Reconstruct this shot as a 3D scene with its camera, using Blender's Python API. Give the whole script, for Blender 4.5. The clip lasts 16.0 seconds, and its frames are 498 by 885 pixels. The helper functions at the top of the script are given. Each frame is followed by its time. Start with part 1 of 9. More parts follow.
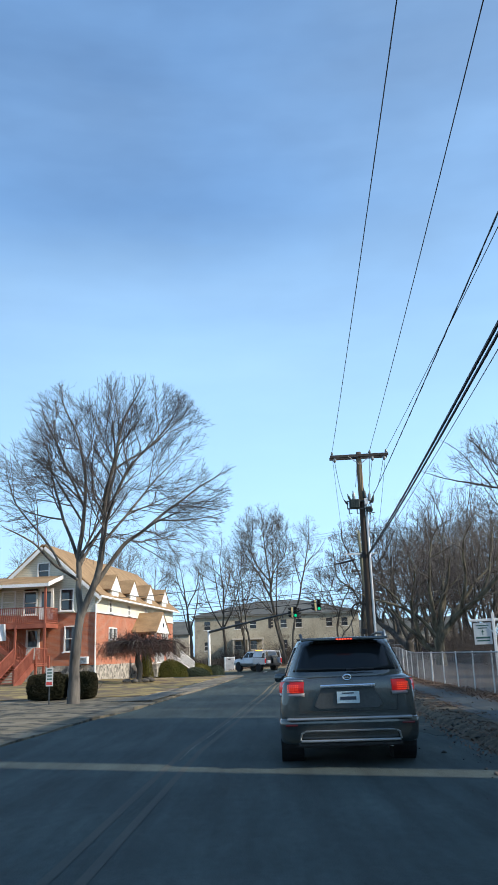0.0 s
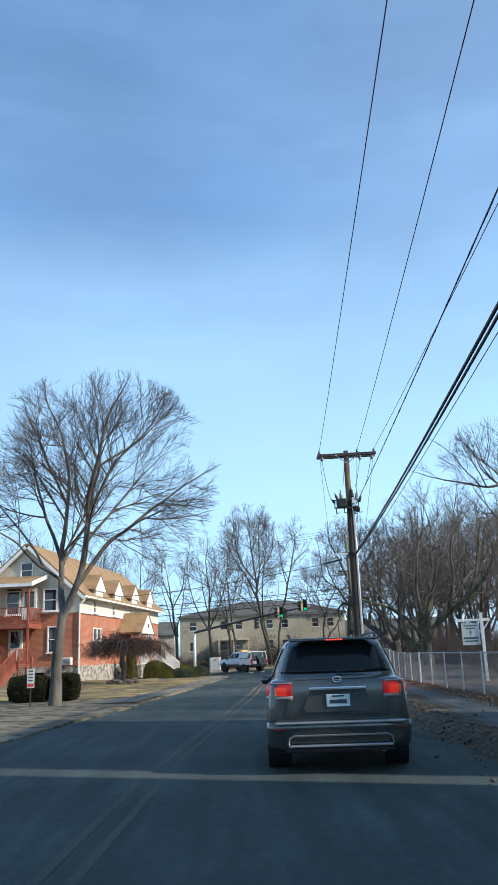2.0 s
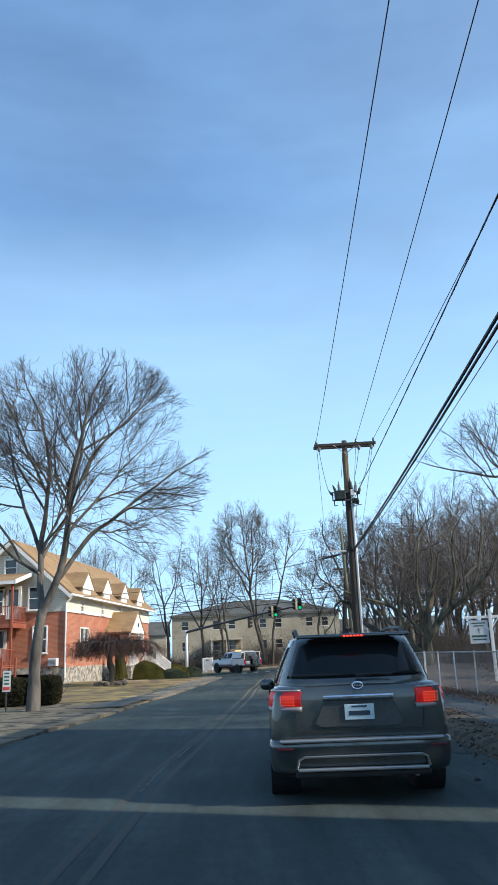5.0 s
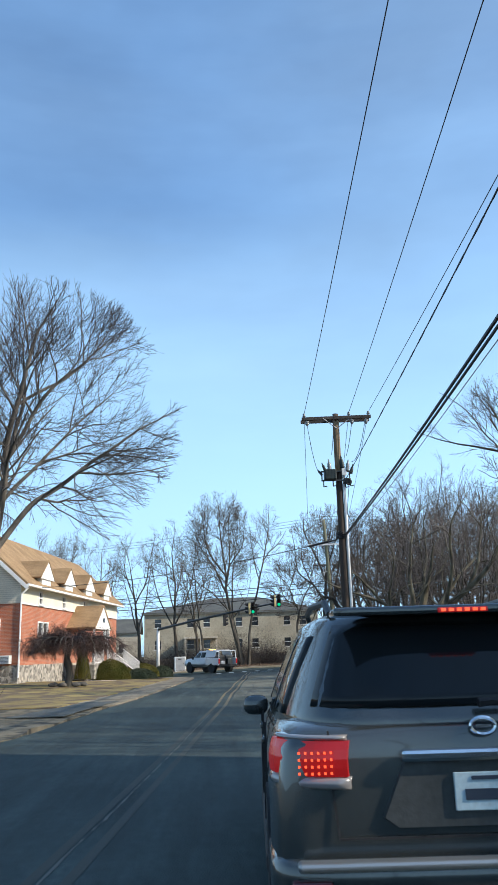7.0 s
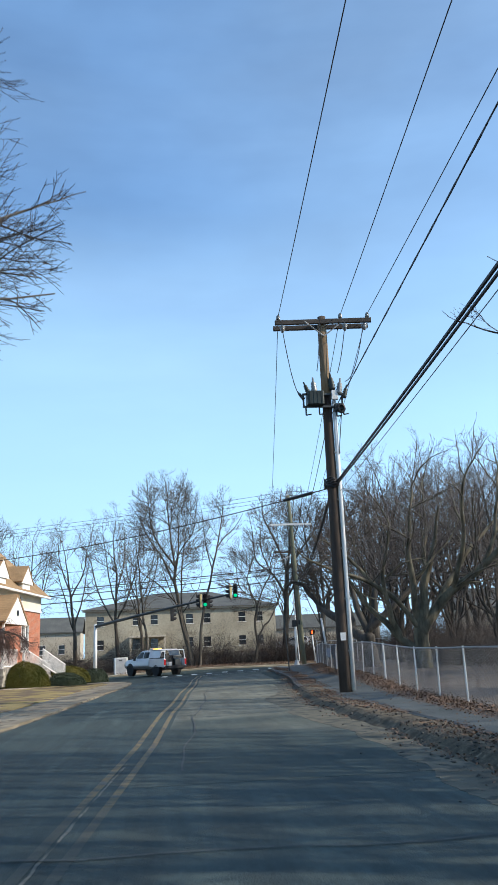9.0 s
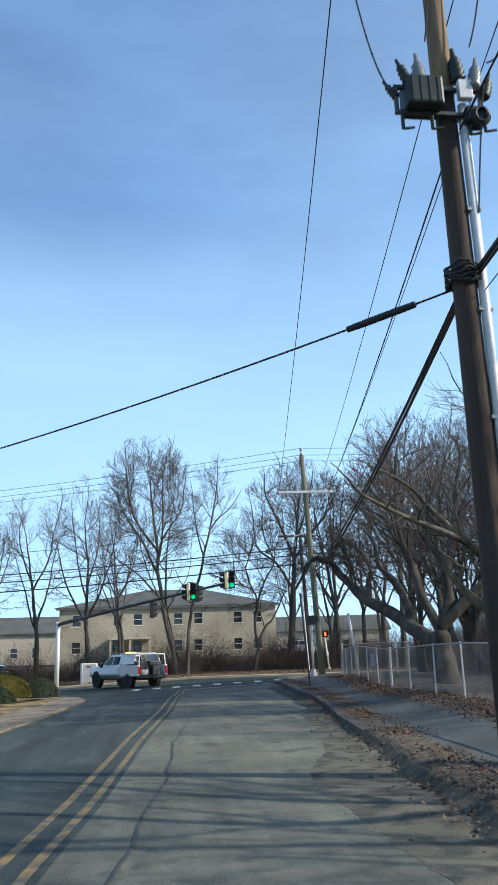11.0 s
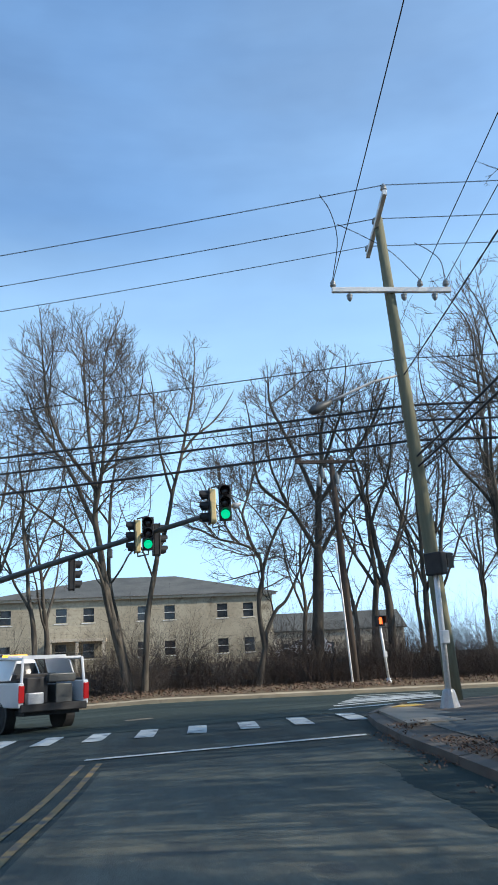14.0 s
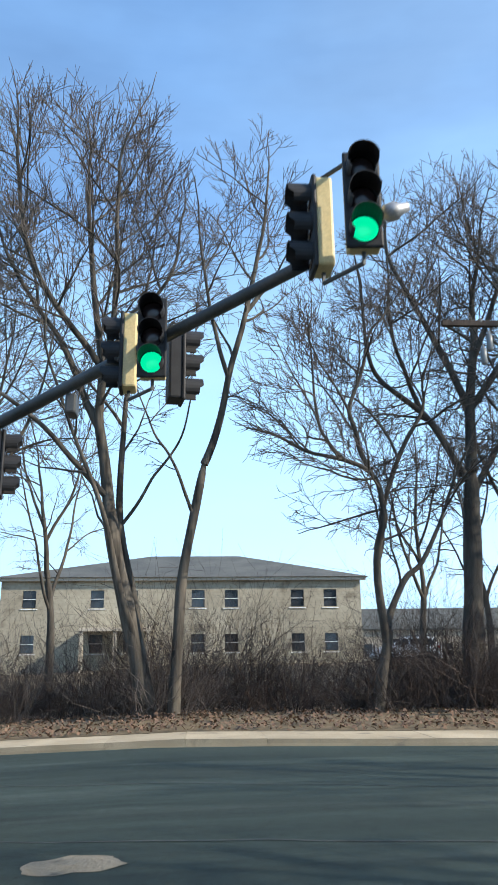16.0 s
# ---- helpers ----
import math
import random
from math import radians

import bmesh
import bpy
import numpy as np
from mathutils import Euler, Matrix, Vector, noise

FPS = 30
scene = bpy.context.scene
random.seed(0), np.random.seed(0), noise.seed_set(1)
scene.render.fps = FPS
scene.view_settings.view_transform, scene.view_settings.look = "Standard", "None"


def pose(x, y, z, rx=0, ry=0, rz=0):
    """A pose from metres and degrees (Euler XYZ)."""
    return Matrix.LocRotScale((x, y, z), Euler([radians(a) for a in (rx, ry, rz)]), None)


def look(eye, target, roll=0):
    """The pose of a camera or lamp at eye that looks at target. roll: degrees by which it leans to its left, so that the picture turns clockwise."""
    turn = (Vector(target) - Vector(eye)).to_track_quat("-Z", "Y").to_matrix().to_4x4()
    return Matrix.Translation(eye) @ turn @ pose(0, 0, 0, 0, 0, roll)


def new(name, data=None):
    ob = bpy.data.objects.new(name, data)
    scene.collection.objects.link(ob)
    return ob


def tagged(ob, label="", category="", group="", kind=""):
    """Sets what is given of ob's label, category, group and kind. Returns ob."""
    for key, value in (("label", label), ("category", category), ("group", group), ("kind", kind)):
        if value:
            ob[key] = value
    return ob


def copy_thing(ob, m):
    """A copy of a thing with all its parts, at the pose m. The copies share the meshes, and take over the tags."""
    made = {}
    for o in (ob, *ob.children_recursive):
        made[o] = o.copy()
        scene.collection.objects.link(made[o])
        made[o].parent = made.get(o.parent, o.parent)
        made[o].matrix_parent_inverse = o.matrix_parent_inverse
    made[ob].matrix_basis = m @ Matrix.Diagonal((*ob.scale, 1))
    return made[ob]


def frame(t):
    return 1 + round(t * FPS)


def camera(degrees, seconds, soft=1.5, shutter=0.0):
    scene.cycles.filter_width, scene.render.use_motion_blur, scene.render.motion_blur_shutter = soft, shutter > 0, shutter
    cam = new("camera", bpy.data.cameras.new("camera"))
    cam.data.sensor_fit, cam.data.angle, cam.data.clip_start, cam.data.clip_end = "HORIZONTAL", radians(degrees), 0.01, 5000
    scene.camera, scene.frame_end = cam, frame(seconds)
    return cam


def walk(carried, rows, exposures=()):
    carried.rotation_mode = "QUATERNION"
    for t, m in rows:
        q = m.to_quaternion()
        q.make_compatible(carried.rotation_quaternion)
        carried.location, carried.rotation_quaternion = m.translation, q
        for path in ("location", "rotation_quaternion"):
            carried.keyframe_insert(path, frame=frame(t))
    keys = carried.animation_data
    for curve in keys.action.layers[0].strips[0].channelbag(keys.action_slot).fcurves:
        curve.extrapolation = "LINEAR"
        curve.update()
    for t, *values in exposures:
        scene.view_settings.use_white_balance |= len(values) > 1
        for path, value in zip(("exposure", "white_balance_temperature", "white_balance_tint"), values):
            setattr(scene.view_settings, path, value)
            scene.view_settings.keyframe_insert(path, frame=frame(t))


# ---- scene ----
# camera and drive
cam = camera(34.90, 16.0, shutter=0.15)
ROWS = [
    (0.0, 0.000, 0.000, 1.406, 0.00, 15.02, -2.03),
    (0.5, -0.017, 0.177, 1.399, -0.63, 15.00, -2.11),
    (1.0, -0.021, 0.252, 1.400, -1.01, 14.99, -2.06),
    (1.5, -0.012, 0.338, 1.405, -1.15, 15.00, -2.12),
    (2.0, -0.005, 0.461, 1.415, -1.01, 15.02, -2.08),
    (2.5, -0.028, 0.646, 1.422, -0.97, 15.03, -2.18),
    (3.0, -0.034, 0.890, 1.428, -1.01, 15.02, -2.27),
    (3.5, -0.027, 1.240, 1.432, -1.07, 15.03, -2.24),
    (4.0, -0.046, 1.620, 1.421, -1.27, 15.06, -2.29),
    (6.5, -0.021, 5.481, 1.421, -2.47, 14.88, -1.81),
    (7.0, 0.030, 7.266, 1.406, -3.17, 14.91, -1.69),
    (7.5, 0.122, 9.458, 1.399, -4.09, 14.90, -2.03),
    (8.0, 0.245, 11.841, 1.384, -5.03, 14.85, -2.24),
    (8.5, 0.384, 14.617, 1.362, -6.06, 14.76, -2.45),
    (8.7, 0.447, 15.847, 1.355, -6.53, 14.74, -2.46),
    (10.8, 1.634, 30.571, 1.398, -7.07, 15.09, -2.06),
    (11.0, 1.709, 31.833, 1.405, -7.03, 15.10, -1.82),
    (11.5, 1.947, 36.050, 1.388, -7.17, 15.17, -2.25),
    (12.0, 2.225, 40.147, 1.366, -7.41, 15.22, -2.78),
    (12.5, 2.529, 44.214, 1.357, -7.65, 15.24, -2.98),
    (13.0, 2.865, 48.690, 1.356, -7.97, 15.29, -3.09),
    (13.5, 3.232, 53.064, 1.357, -8.35, 15.38, -2.93),
    (14.0, 3.613, 57.651, 1.356, -8.83, 15.49, -2.70),
    (14.5, 4.001, 61.972, 1.393, -9.11, 15.66, -2.54),
    (15.0, 4.350, 65.859, 1.436, -8.61, 15.78, -2.15),
    (15.5, 4.671, 69.953, 1.457, -6.96, 15.84, -2.02),
    (16.0, 4.787, 73.974, 1.474, -3.66, 15.62, -0.64),
]
walk(cam, [(t, pose(x, y, z, 90 + pitch, 0, yaw) @ pose(0, 0, 0, 0, 0, roll)) for t, x, y, z, yaw, pitch, roll in ROWS],
     [(0.0, 0.15), (13.0, 0.15), (14.0, 0.2), (15.0, 0.3), (15.5, 0.38), (16.0, 0.5)])

# world, sun and exposure
SUN_AZ, SUN_EL = 111.0, 32.0   # degrees: clockwise from ahead (+y), above the horizon
world = bpy.data.worlds.new("sky")
scene.world = world
world.use_nodes = True
wn, wl = world.node_tree.nodes, world.node_tree.links
wn.clear()
w_out = wn.new("ShaderNodeOutputWorld")
w_bg = wn.new("ShaderNodeBackground")
w_sky = wn.new("ShaderNodeTexSky")
w_sky.sky_type = 'NISHITA'
w_sky.sun_disc = False
w_sky.sun_elevation, w_sky.sun_rotation = radians(SUN_EL), radians(SUN_AZ)
w_sky.altitude, w_sky.air_density, w_sky.dust_density, w_sky.ozone_density = 0, 1.0, 0.4, 2.0
w_tc = wn.new("ShaderNodeTexCoord")
w_map = wn.new("ShaderNodeMapping")
w_map.inputs["Scale"].default_value = (1.0, 1.1, 2.4)
w_noise = wn.new("ShaderNodeTexNoise")
w_noise.inputs["Scale"].default_value, w_noise.inputs["Detail"].default_value = 1.6, 5.0
w_noise.inputs["Roughness"].default_value = 0.55
w_ramp = wn.new("ShaderNodeValToRGB")
w_ramp.color_ramp.elements[0].position, w_ramp.color_ramp.elements[1].position = 0.38, 0.75
w_ramp.color_ramp.elements[0].color, w_ramp.color_ramp.elements[1].color = (0.24, 0.24, 0.24, 1), (0.60, 0.60, 0.60, 1)
w_sep = wn.new("ShaderNodeSeparateXYZ")
w_low = wn.new("ShaderNodeMapRange")   # haze thickens towards the horizon
w_low.interpolation_type = 'SMOOTHSTEP'
w_low.inputs["From Min"].default_value, w_low.inputs["From Max"].default_value = -0.05, 0.62
w_low.inputs["To Min"].default_value, w_low.inputs["To Max"].default_value = 0.8, 0.0
w_haze = wn.new("ShaderNodeMix")
w_haze.data_type = 'RGBA'
w_haze.inputs["B"].default_value = (4.1, 6.95, 9.8, 1)
w_mix = wn.new("ShaderNodeMix")
w_mix.data_type = 'RGBA'
w_mix.inputs["B"].default_value = (2.7, 5.05, 8.5, 1)   # thin high cloud
wl.new(w_tc.outputs["Generated"], w_map.inputs["Vector"])
wl.new(w_map.outputs["Vector"], w_noise.inputs["Vector"])
wl.new(w_noise.outputs["Fac"], w_ramp.inputs["Fac"])
wl.new(w_ramp.outputs["Color"], w_mix.inputs["Factor"])
wl.new(w_sky.outputs["Color"], w_mix.inputs["A"])
wl.new(w_tc.outputs["Generated"], w_sep.inputs["Vector"])
wl.new(w_sep.outputs["Z"], w_low.inputs["Value"])
wl.new(w_low.outputs["Result"], w_haze.inputs["Factor"])
wl.new(w_mix.outputs["Result"], w_haze.inputs["A"])
w_map2 = wn.new("ShaderNodeMapping")   # faint high streaks
w_map2.inputs["Scale"].default_value, w_map2.inputs["Rotation"].default_value = (0.7, 1.0, 4.0), (0.12, 0.08, 0.5)
w_cir = wn.new("ShaderNodeTexNoise")
w_cir.inputs["Scale"].default_value, w_cir.inputs["Detail"].default_value, w_cir.inputs["Roughness"].default_value = 1.4, 6.0, 0.55
w_cr = wn.new("ShaderNodeMapRange")
w_cr.interpolation_type = 'SMOOTHSTEP'
w_cr.inputs["From Min"].default_value, w_cr.inputs["From Max"].default_value, w_cr.inputs["To Max"].default_value = 0.40, 0.85, 0.15
w_add = wn.new("ShaderNodeMix")
w_add.data_type = 'RGBA'
w_add.inputs["B"].default_value = (5.6, 8.2, 11.0, 1)
wl.new(w_tc.outputs["Generated"], w_map2.inputs["Vector"])
wl.new(w_map2.outputs["Vector"], w_cir.inputs["Vector"])
wl.new(w_cir.outputs["Fac"], w_cr.inputs["Value"])
wl.new(w_cr.outputs["Result"], w_add.inputs["Factor"])
wl.new(w_haze.outputs["Result"], w_add.inputs["A"])
# a thin cloud deck that ends in a soft edge, bluer away from the sun, and the sky's brightening towards the sun
w_warp = wn.new("ShaderNodeMath")
w_warp.operation = 'MULTIPLY_ADD'
w_warp.inputs[1].default_value = 0.22
wl.new(w_cir.outputs["Fac"], w_warp.inputs[0])
wl.new(w_sep.outputs["Z"], w_warp.inputs[2])
w_deck = wn.new("ShaderNodeMapRange")
w_deck.interpolation_type = 'SMOOTHSTEP'
w_deck.inputs["From Min"].default_value, w_deck.inputs["From Max"].default_value = 0.555, 0.625
wl.new(w_warp.outputs["Value"], w_deck.inputs["Value"])
w_side = wn.new("ShaderNodeMapRange")
w_side.interpolation_type = 'SMOOTHSTEP'
w_side.inputs["From Min"].default_value, w_side.inputs["From Max"].default_value = 0.28, -0.06
w_side.inputs["To Min"].default_value, w_side.inputs["To Max"].default_value = 0.15, 1.0
wl.new(w_sep.outputs["X"], w_side.inputs["Value"])
w_both = wn.new("ShaderNodeMath")
w_both.operation = 'MULTIPLY'
wl.new(w_deck.outputs["Result"], w_both.inputs[0])
wl.new(w_side.outputs["Result"], w_both.inputs[1])
w_blue = wn.new("ShaderNodeMix")
w_blue.data_type, w_blue.blend_type = 'RGBA', 'MULTIPLY'
w_blue.inputs["B"].default_value = (0.76, 0.85, 0.95, 1)
wl.new(w_both.outputs["Value"], w_blue.inputs["Factor"])
wl.new(w_add.outputs["Result"], w_blue.inputs["A"])
w_sunny = wn.new("ShaderNodeMapRange")
w_sunny.inputs["From Min"].default_value, w_sunny.inputs["From Max"].default_value = -0.35, 0.5
w_sunny.inputs["To Min"].default_value, w_sunny.inputs["To Max"].default_value = 0.93, 1.13
wl.new(w_sep.outputs["X"], w_sunny.inputs["Value"])
w_glow = wn.new("ShaderNodeVectorMath")
w_glow.operation = 'SCALE'
wl.new(w_blue.outputs["Result"], w_glow.inputs[0])
wl.new(w_sunny.outputs["Result"], w_glow.inputs["Scale"])
wl.new(w_glow.outputs["Vector"], w_bg.inputs["Color"])
wl.new(w_bg.outputs["Background"], w_out.inputs["Surface"])
w_bg.inputs["Strength"].default_value = 0.14
sun_data = bpy.data.lights.new("sun", 'SUN')
sun_data.energy, sun_data.angle, sun_data.color = 5.0, radians(0.53), (1.0, 0.9, 0.76)
sun = new("sun", sun_data)
sun.matrix_world = look((0, 0, 0), (-math.sin(radians(SUN_AZ)) * math.cos(radians(SUN_EL)),
                                    -math.cos(radians(SUN_AZ)) * math.cos(radians(SUN_EL)), -math.sin(radians(SUN_EL))))

# materials
def mat(name, c1, c2, scale=3.0, rough=0.85, metal=0.0, bump=0.3, fine=40.0, c3=None, stretch=(1, 1, 1), local=False, vary=0.0, spec=0.4, c3_at=0.62, even=False):
    """Two-scale mottled surface: large stains between c1 and c2, fine grain, optional third colour in patches."""
    m = bpy.data.materials.new(name)
    m.use_nodes = True
    n, l = m.node_tree.nodes, m.node_tree.links
    b = n["Principled BSDF"]
    b.inputs["Roughness"].default_value, b.inputs["Metallic"].default_value = rough, metal
    b.inputs["Specular IOR Level"].default_value = spec
    if local:
        src = n.new("ShaderNodeTexCoord").outputs["Object"]
    else:
        src = n.new("ShaderNodeNewGeometry").outputs["Position"]
    mp = n.new("ShaderNodeMapping")
    mp.inputs["Scale"].default_value = stretch
    l.new(src, mp.inputs["Vector"])
    big = n.new("ShaderNodeTexNoise")
    big.inputs["Scale"].default_value, big.inputs["Detail"].default_value = scale, 6
    small = n.new("ShaderNodeTexNoise")
    small.inputs["Scale"].default_value, small.inputs["Detail"].default_value = fine, 4
    l.new(mp.outputs["Vector"], big.inputs["Vector"])
    l.new(src if even else mp.outputs["Vector"], small.inputs["Vector"])   # even: the fine grain is not stretched
    r1 = n.new("ShaderNodeValToRGB")
    r1.color_ramp.elements[0].position, r1.color_ramp.elements[1].position = 0.32, 0.68
    r1.color_ramp.elements[0].color, r1.color_ramp.elements[1].color = (*c1, 1), (*c2, 1)
    l.new(big.outputs["Fac"], r1.inputs["Fac"])
    col = r1.outputs["Color"]
    if c3:
        r2 = n.new("ShaderNodeValToRGB")
        r2.color_ramp.elements[0].position, r2.color_ramp.elements[1].position = c3_at, c3_at + 0.08
        other = n.new("ShaderNodeTexNoise")
        other.inputs["Scale"].default_value, other.inputs["Detail"].default_value = scale * 2.3, 8
        l.new(mp.outputs["Vector"], other.inputs["Vector"])
        l.new(other.outputs["Fac"], r2.inputs["Fac"])
        mx = n.new("ShaderNodeMix")
        mx.data_type = 'RGBA'
        mx.inputs["B"].default_value = (*c3, 1)
        l.new(r2.outputs["Color"], mx.inputs["Factor"])
        l.new(col, mx.inputs["A"])
        col = mx.outputs["Result"]
    hs = n.new("ShaderNodeHueSaturation")
    mr = n.new("ShaderNodeMapRange")
    mr.inputs["To Min"].default_value, mr.inputs["To Max"].default_value = 0.72, 1.28
    l.new(small.outputs["Fac"], mr.inputs["Value"])
    val = mr.outputs["Result"]
    if vary:
        info = n.new("ShaderNodeObjectInfo")
        m2 = n.new("ShaderNodeMapRange")
        m2.inputs["To Min"].default_value, m2.inputs["To Max"].default_value = 1 - vary, 1 + vary
        l.new(info.outputs["Random"], m2.inputs["Value"])
        mm = n.new("ShaderNodeMath")
        mm.operation = 'MULTIPLY'
        l.new(val, mm.inputs[0])
        l.new(m2.outputs["Result"], mm.inputs[1])
        val = mm.outputs["Value"]
    l.new(val, hs.inputs["Value"])
    l.new(col, hs.inputs["Color"])
    l.new(hs.outputs["Color"], b.inputs["Base Color"])
    if bump:
        bp = n.new("ShaderNodeBump")
        bp.inputs["Strength"].default_value, bp.inputs["Distance"].default_value = bump, 0.02
        l.new(small.outputs["Fac"], bp.inputs["Height"])
        l.new(bp.outputs["Normal"], b.inputs["Normal"])
    return m


def lines_on(m, axis, period, depth=0.5, dark=0.75, width=0.12):
    """Adds horizontal laps or courses to a material: recessed thin lines every period metres along one axis of the world."""
    n, l = m.node_tree.nodes, m.node_tree.links
    b = n["Principled BSDF"]
    sep = n.new("ShaderNodeSeparateXYZ")
    l.new(n.new("ShaderNodeNewGeometry").outputs["Position"], sep.inputs["Vector"])
    dv = n.new("ShaderNodeMath")
    dv.operation = 'DIVIDE'
    dv.inputs[1].default_value = period
    l.new(sep.outputs[axis], dv.inputs[0])
    fr = n.new("ShaderNodeMath")
    fr.operation = 'FRACT'
    l.new(dv.outputs["Value"], fr.inputs[0])
    lt = n.new("ShaderNodeMath")
    lt.operation = 'LESS_THAN'
    lt.inputs[1].default_value = width
    l.new(fr.outputs["Value"], lt.inputs[0])
    src = b.inputs["Base Color"].links[0].from_socket
    mx = n.new("ShaderNodeMix")
    mx.data_type = 'RGBA'
    mx.blend_type = 'MULTIPLY'
    mx.inputs["B"].default_value = (dark, dark, dark, 1)
    l.new(lt.outputs["Value"], mx.inputs["Factor"])
    l.new(src, mx.inputs["A"])
    l.new(mx.outputs["Result"], b.inputs["Base Color"])
    bp = n.new("ShaderNodeBump")
    bp.inputs["Strength"].default_value, bp.inputs["Distance"].default_value = depth, 0.02
    l.new(fr.outputs["Value"], bp.inputs["Height"])
    if b.inputs["Normal"].links:
        l.new(b.inputs["Normal"].links[0].from_socket, bp.inputs["Normal"])
    l.new(bp.outputs["Normal"], b.inputs["Normal"])
    return m


def brick_mat(name):
    m = bpy.data.materials.new(name)
    m.use_nodes = True
    n, l = m.node_tree.nodes, m.node_tree.links
    b = n["Principled BSDF"]
    b.inputs["Roughness"].default_value = 0.9
    tc = n.new("ShaderNodeTexCoord")
    sp = n.new("ShaderNodeSeparateXYZ")
    l.new(tc.outputs["Object"], sp.inputs["Vector"])
    ad = n.new("ShaderNodeMath")
    l.new(sp.outputs["X"], ad.inputs[0])
    l.new(sp.outputs["Y"], ad.inputs[1])
    cb = n.new("ShaderNodeCombineXYZ")
    l.new(ad.outputs["Value"], cb.inputs["X"])
    l.new(sp.outputs["Z"], cb.inputs["Y"])
    br = n.new("ShaderNodeTexBrick")
    br.inputs["Scale"].default_value = 1.0
    br.inputs["Brick Width"].default_value, br.inputs["Row Height"].default_value = 0.21, 0.072
    br.inputs["Mortar Size"].default_value = 0.009
    br.inputs["Color1"].default_value, br.inputs["Color2"].default_value = (0.47, 0.15, 0.07, 1), (0.36, 0.10, 0.05, 1)
    br.inputs["Mortar"].default_value = (0.42, 0.27, 0.2, 1)
    l.new(cb.outputs["Vector"], br.inputs["Vector"])
    nz = n.new("ShaderNodeTexNoise")
    nz.inputs["Scale"].default_value, nz.inputs["Detail"].default_value = 0.9, 6
    l.new(tc.outputs["Object"], nz.inputs["Vector"])
    mr = n.new("ShaderNodeMapRange")
    mr.inputs["To Min"].default_value, mr.inputs["To Max"].default_value = 0.7, 1.3
    l.new(nz.outputs["Fac"], mr.inputs["Value"])
    hs = n.new("ShaderNodeHueSaturation")
    l.new(br.outputs["Color"], hs.inputs["Color"])
    l.new(mr.outputs["Result"], hs.inputs["Value"])
    l.new(hs.outputs["Color"], b.inputs["Base Color"])
    bp = n.new("ShaderNodeBump")
    bp.inputs["Strength"].default_value, bp.inputs["Distance"].default_value, bp.invert = 0.5, 0.01, True
    l.new(br.outputs["Fac"], bp.inputs["Height"])
    l.new(bp.outputs["Normal"], b.inputs["Normal"])
    return m


def stone_mat(name):
    m = bpy.data.materials.new(name)
    m.use_nodes = True
    n, l = m.node_tree.nodes, m.node_tree.links
    b = n["Principled BSDF"]
    b.inputs["Roughness"].default_value = 0.9
    tc = n.new("ShaderNodeTexCoord")
    v = n.new("ShaderNodeTexVoronoi")
    v.inputs["Scale"].default_value = 5.2
    e = n.new("ShaderNodeTexVoronoi")
    e.feature = 'DISTANCE_TO_EDGE'
    e.inputs["Scale"].default_value = 5.2
    for q in (v, e):
        l.new(tc.outputs["Object"], q.inputs["Vector"])
    sp = n.new("ShaderNodeSeparateColor")
    l.new(v.outputs["Color"], sp.inputs["Color"])
    r = n.new("ShaderNodeValToRGB")
    r.color_ramp.elements[0].color, r.color_ramp.elements[1].color = (0.11, 0.1, 0.085, 1), (0.5, 0.45, 0.37, 1)
    l.new(sp.outputs["Red"], r.inputs["Fac"])
    r2 = n.new("ShaderNodeValToRGB")
    r2.color_ramp.elements[0].position, r2.color_ramp.elements[1].position = 0.02, 0.06
    mx = n.new("ShaderNodeMix")
    mx.data_type = 'RGBA'
    mx.inputs["A"].default_value = (0.33, 0.31, 0.28, 1)
    l.new(e.outputs["Distance"], r2.inputs["Fac"])
    l.new(r2.outputs["Color"], mx.inputs["Factor"])
    l.new(r.outputs["Color"], mx.inputs["B"])
    l.new(mx.outputs["Result"], b.inputs["Base Color"])
    bp = n.new("ShaderNodeBump")
    bp.inputs["Strength"].default_value, bp.inputs["Distance"].default_value = 0.6, 0.05
    l.new(e.outputs["Distance"], bp.inputs["Height"])
    l.new(bp.outputs["Normal"], b.inputs["Normal"])
    return m


def glow(name, color, strength, base=(0.1, 0.1, 0.1)):
    m = bpy.data.materials.new(name)
    m.use_nodes = True
    b = m.node_tree.nodes["Principled BSDF"]
    b.inputs["Base Color"].default_value = (*base, 1)
    b.inputs["Roughness"].default_value = 0.25
    b.inputs["Emission Color"].default_value, b.inputs["Emission Strength"].default_value = (*color, 1), strength
    return m


def plain(name, color, rough=0.5, metal=0.0, coat=0.0):
    m = bpy.data.materials.new(name)
    m.use_nodes = True
    b = m.node_tree.nodes["Principled BSDF"]
    b.inputs["Base Color"].default_value = (*color, 1)
    b.inputs["Roughness"].default_value, b.inputs["Metallic"].default_value, b.inputs["Coat Weight"].default_value = rough, metal, coat
    return m


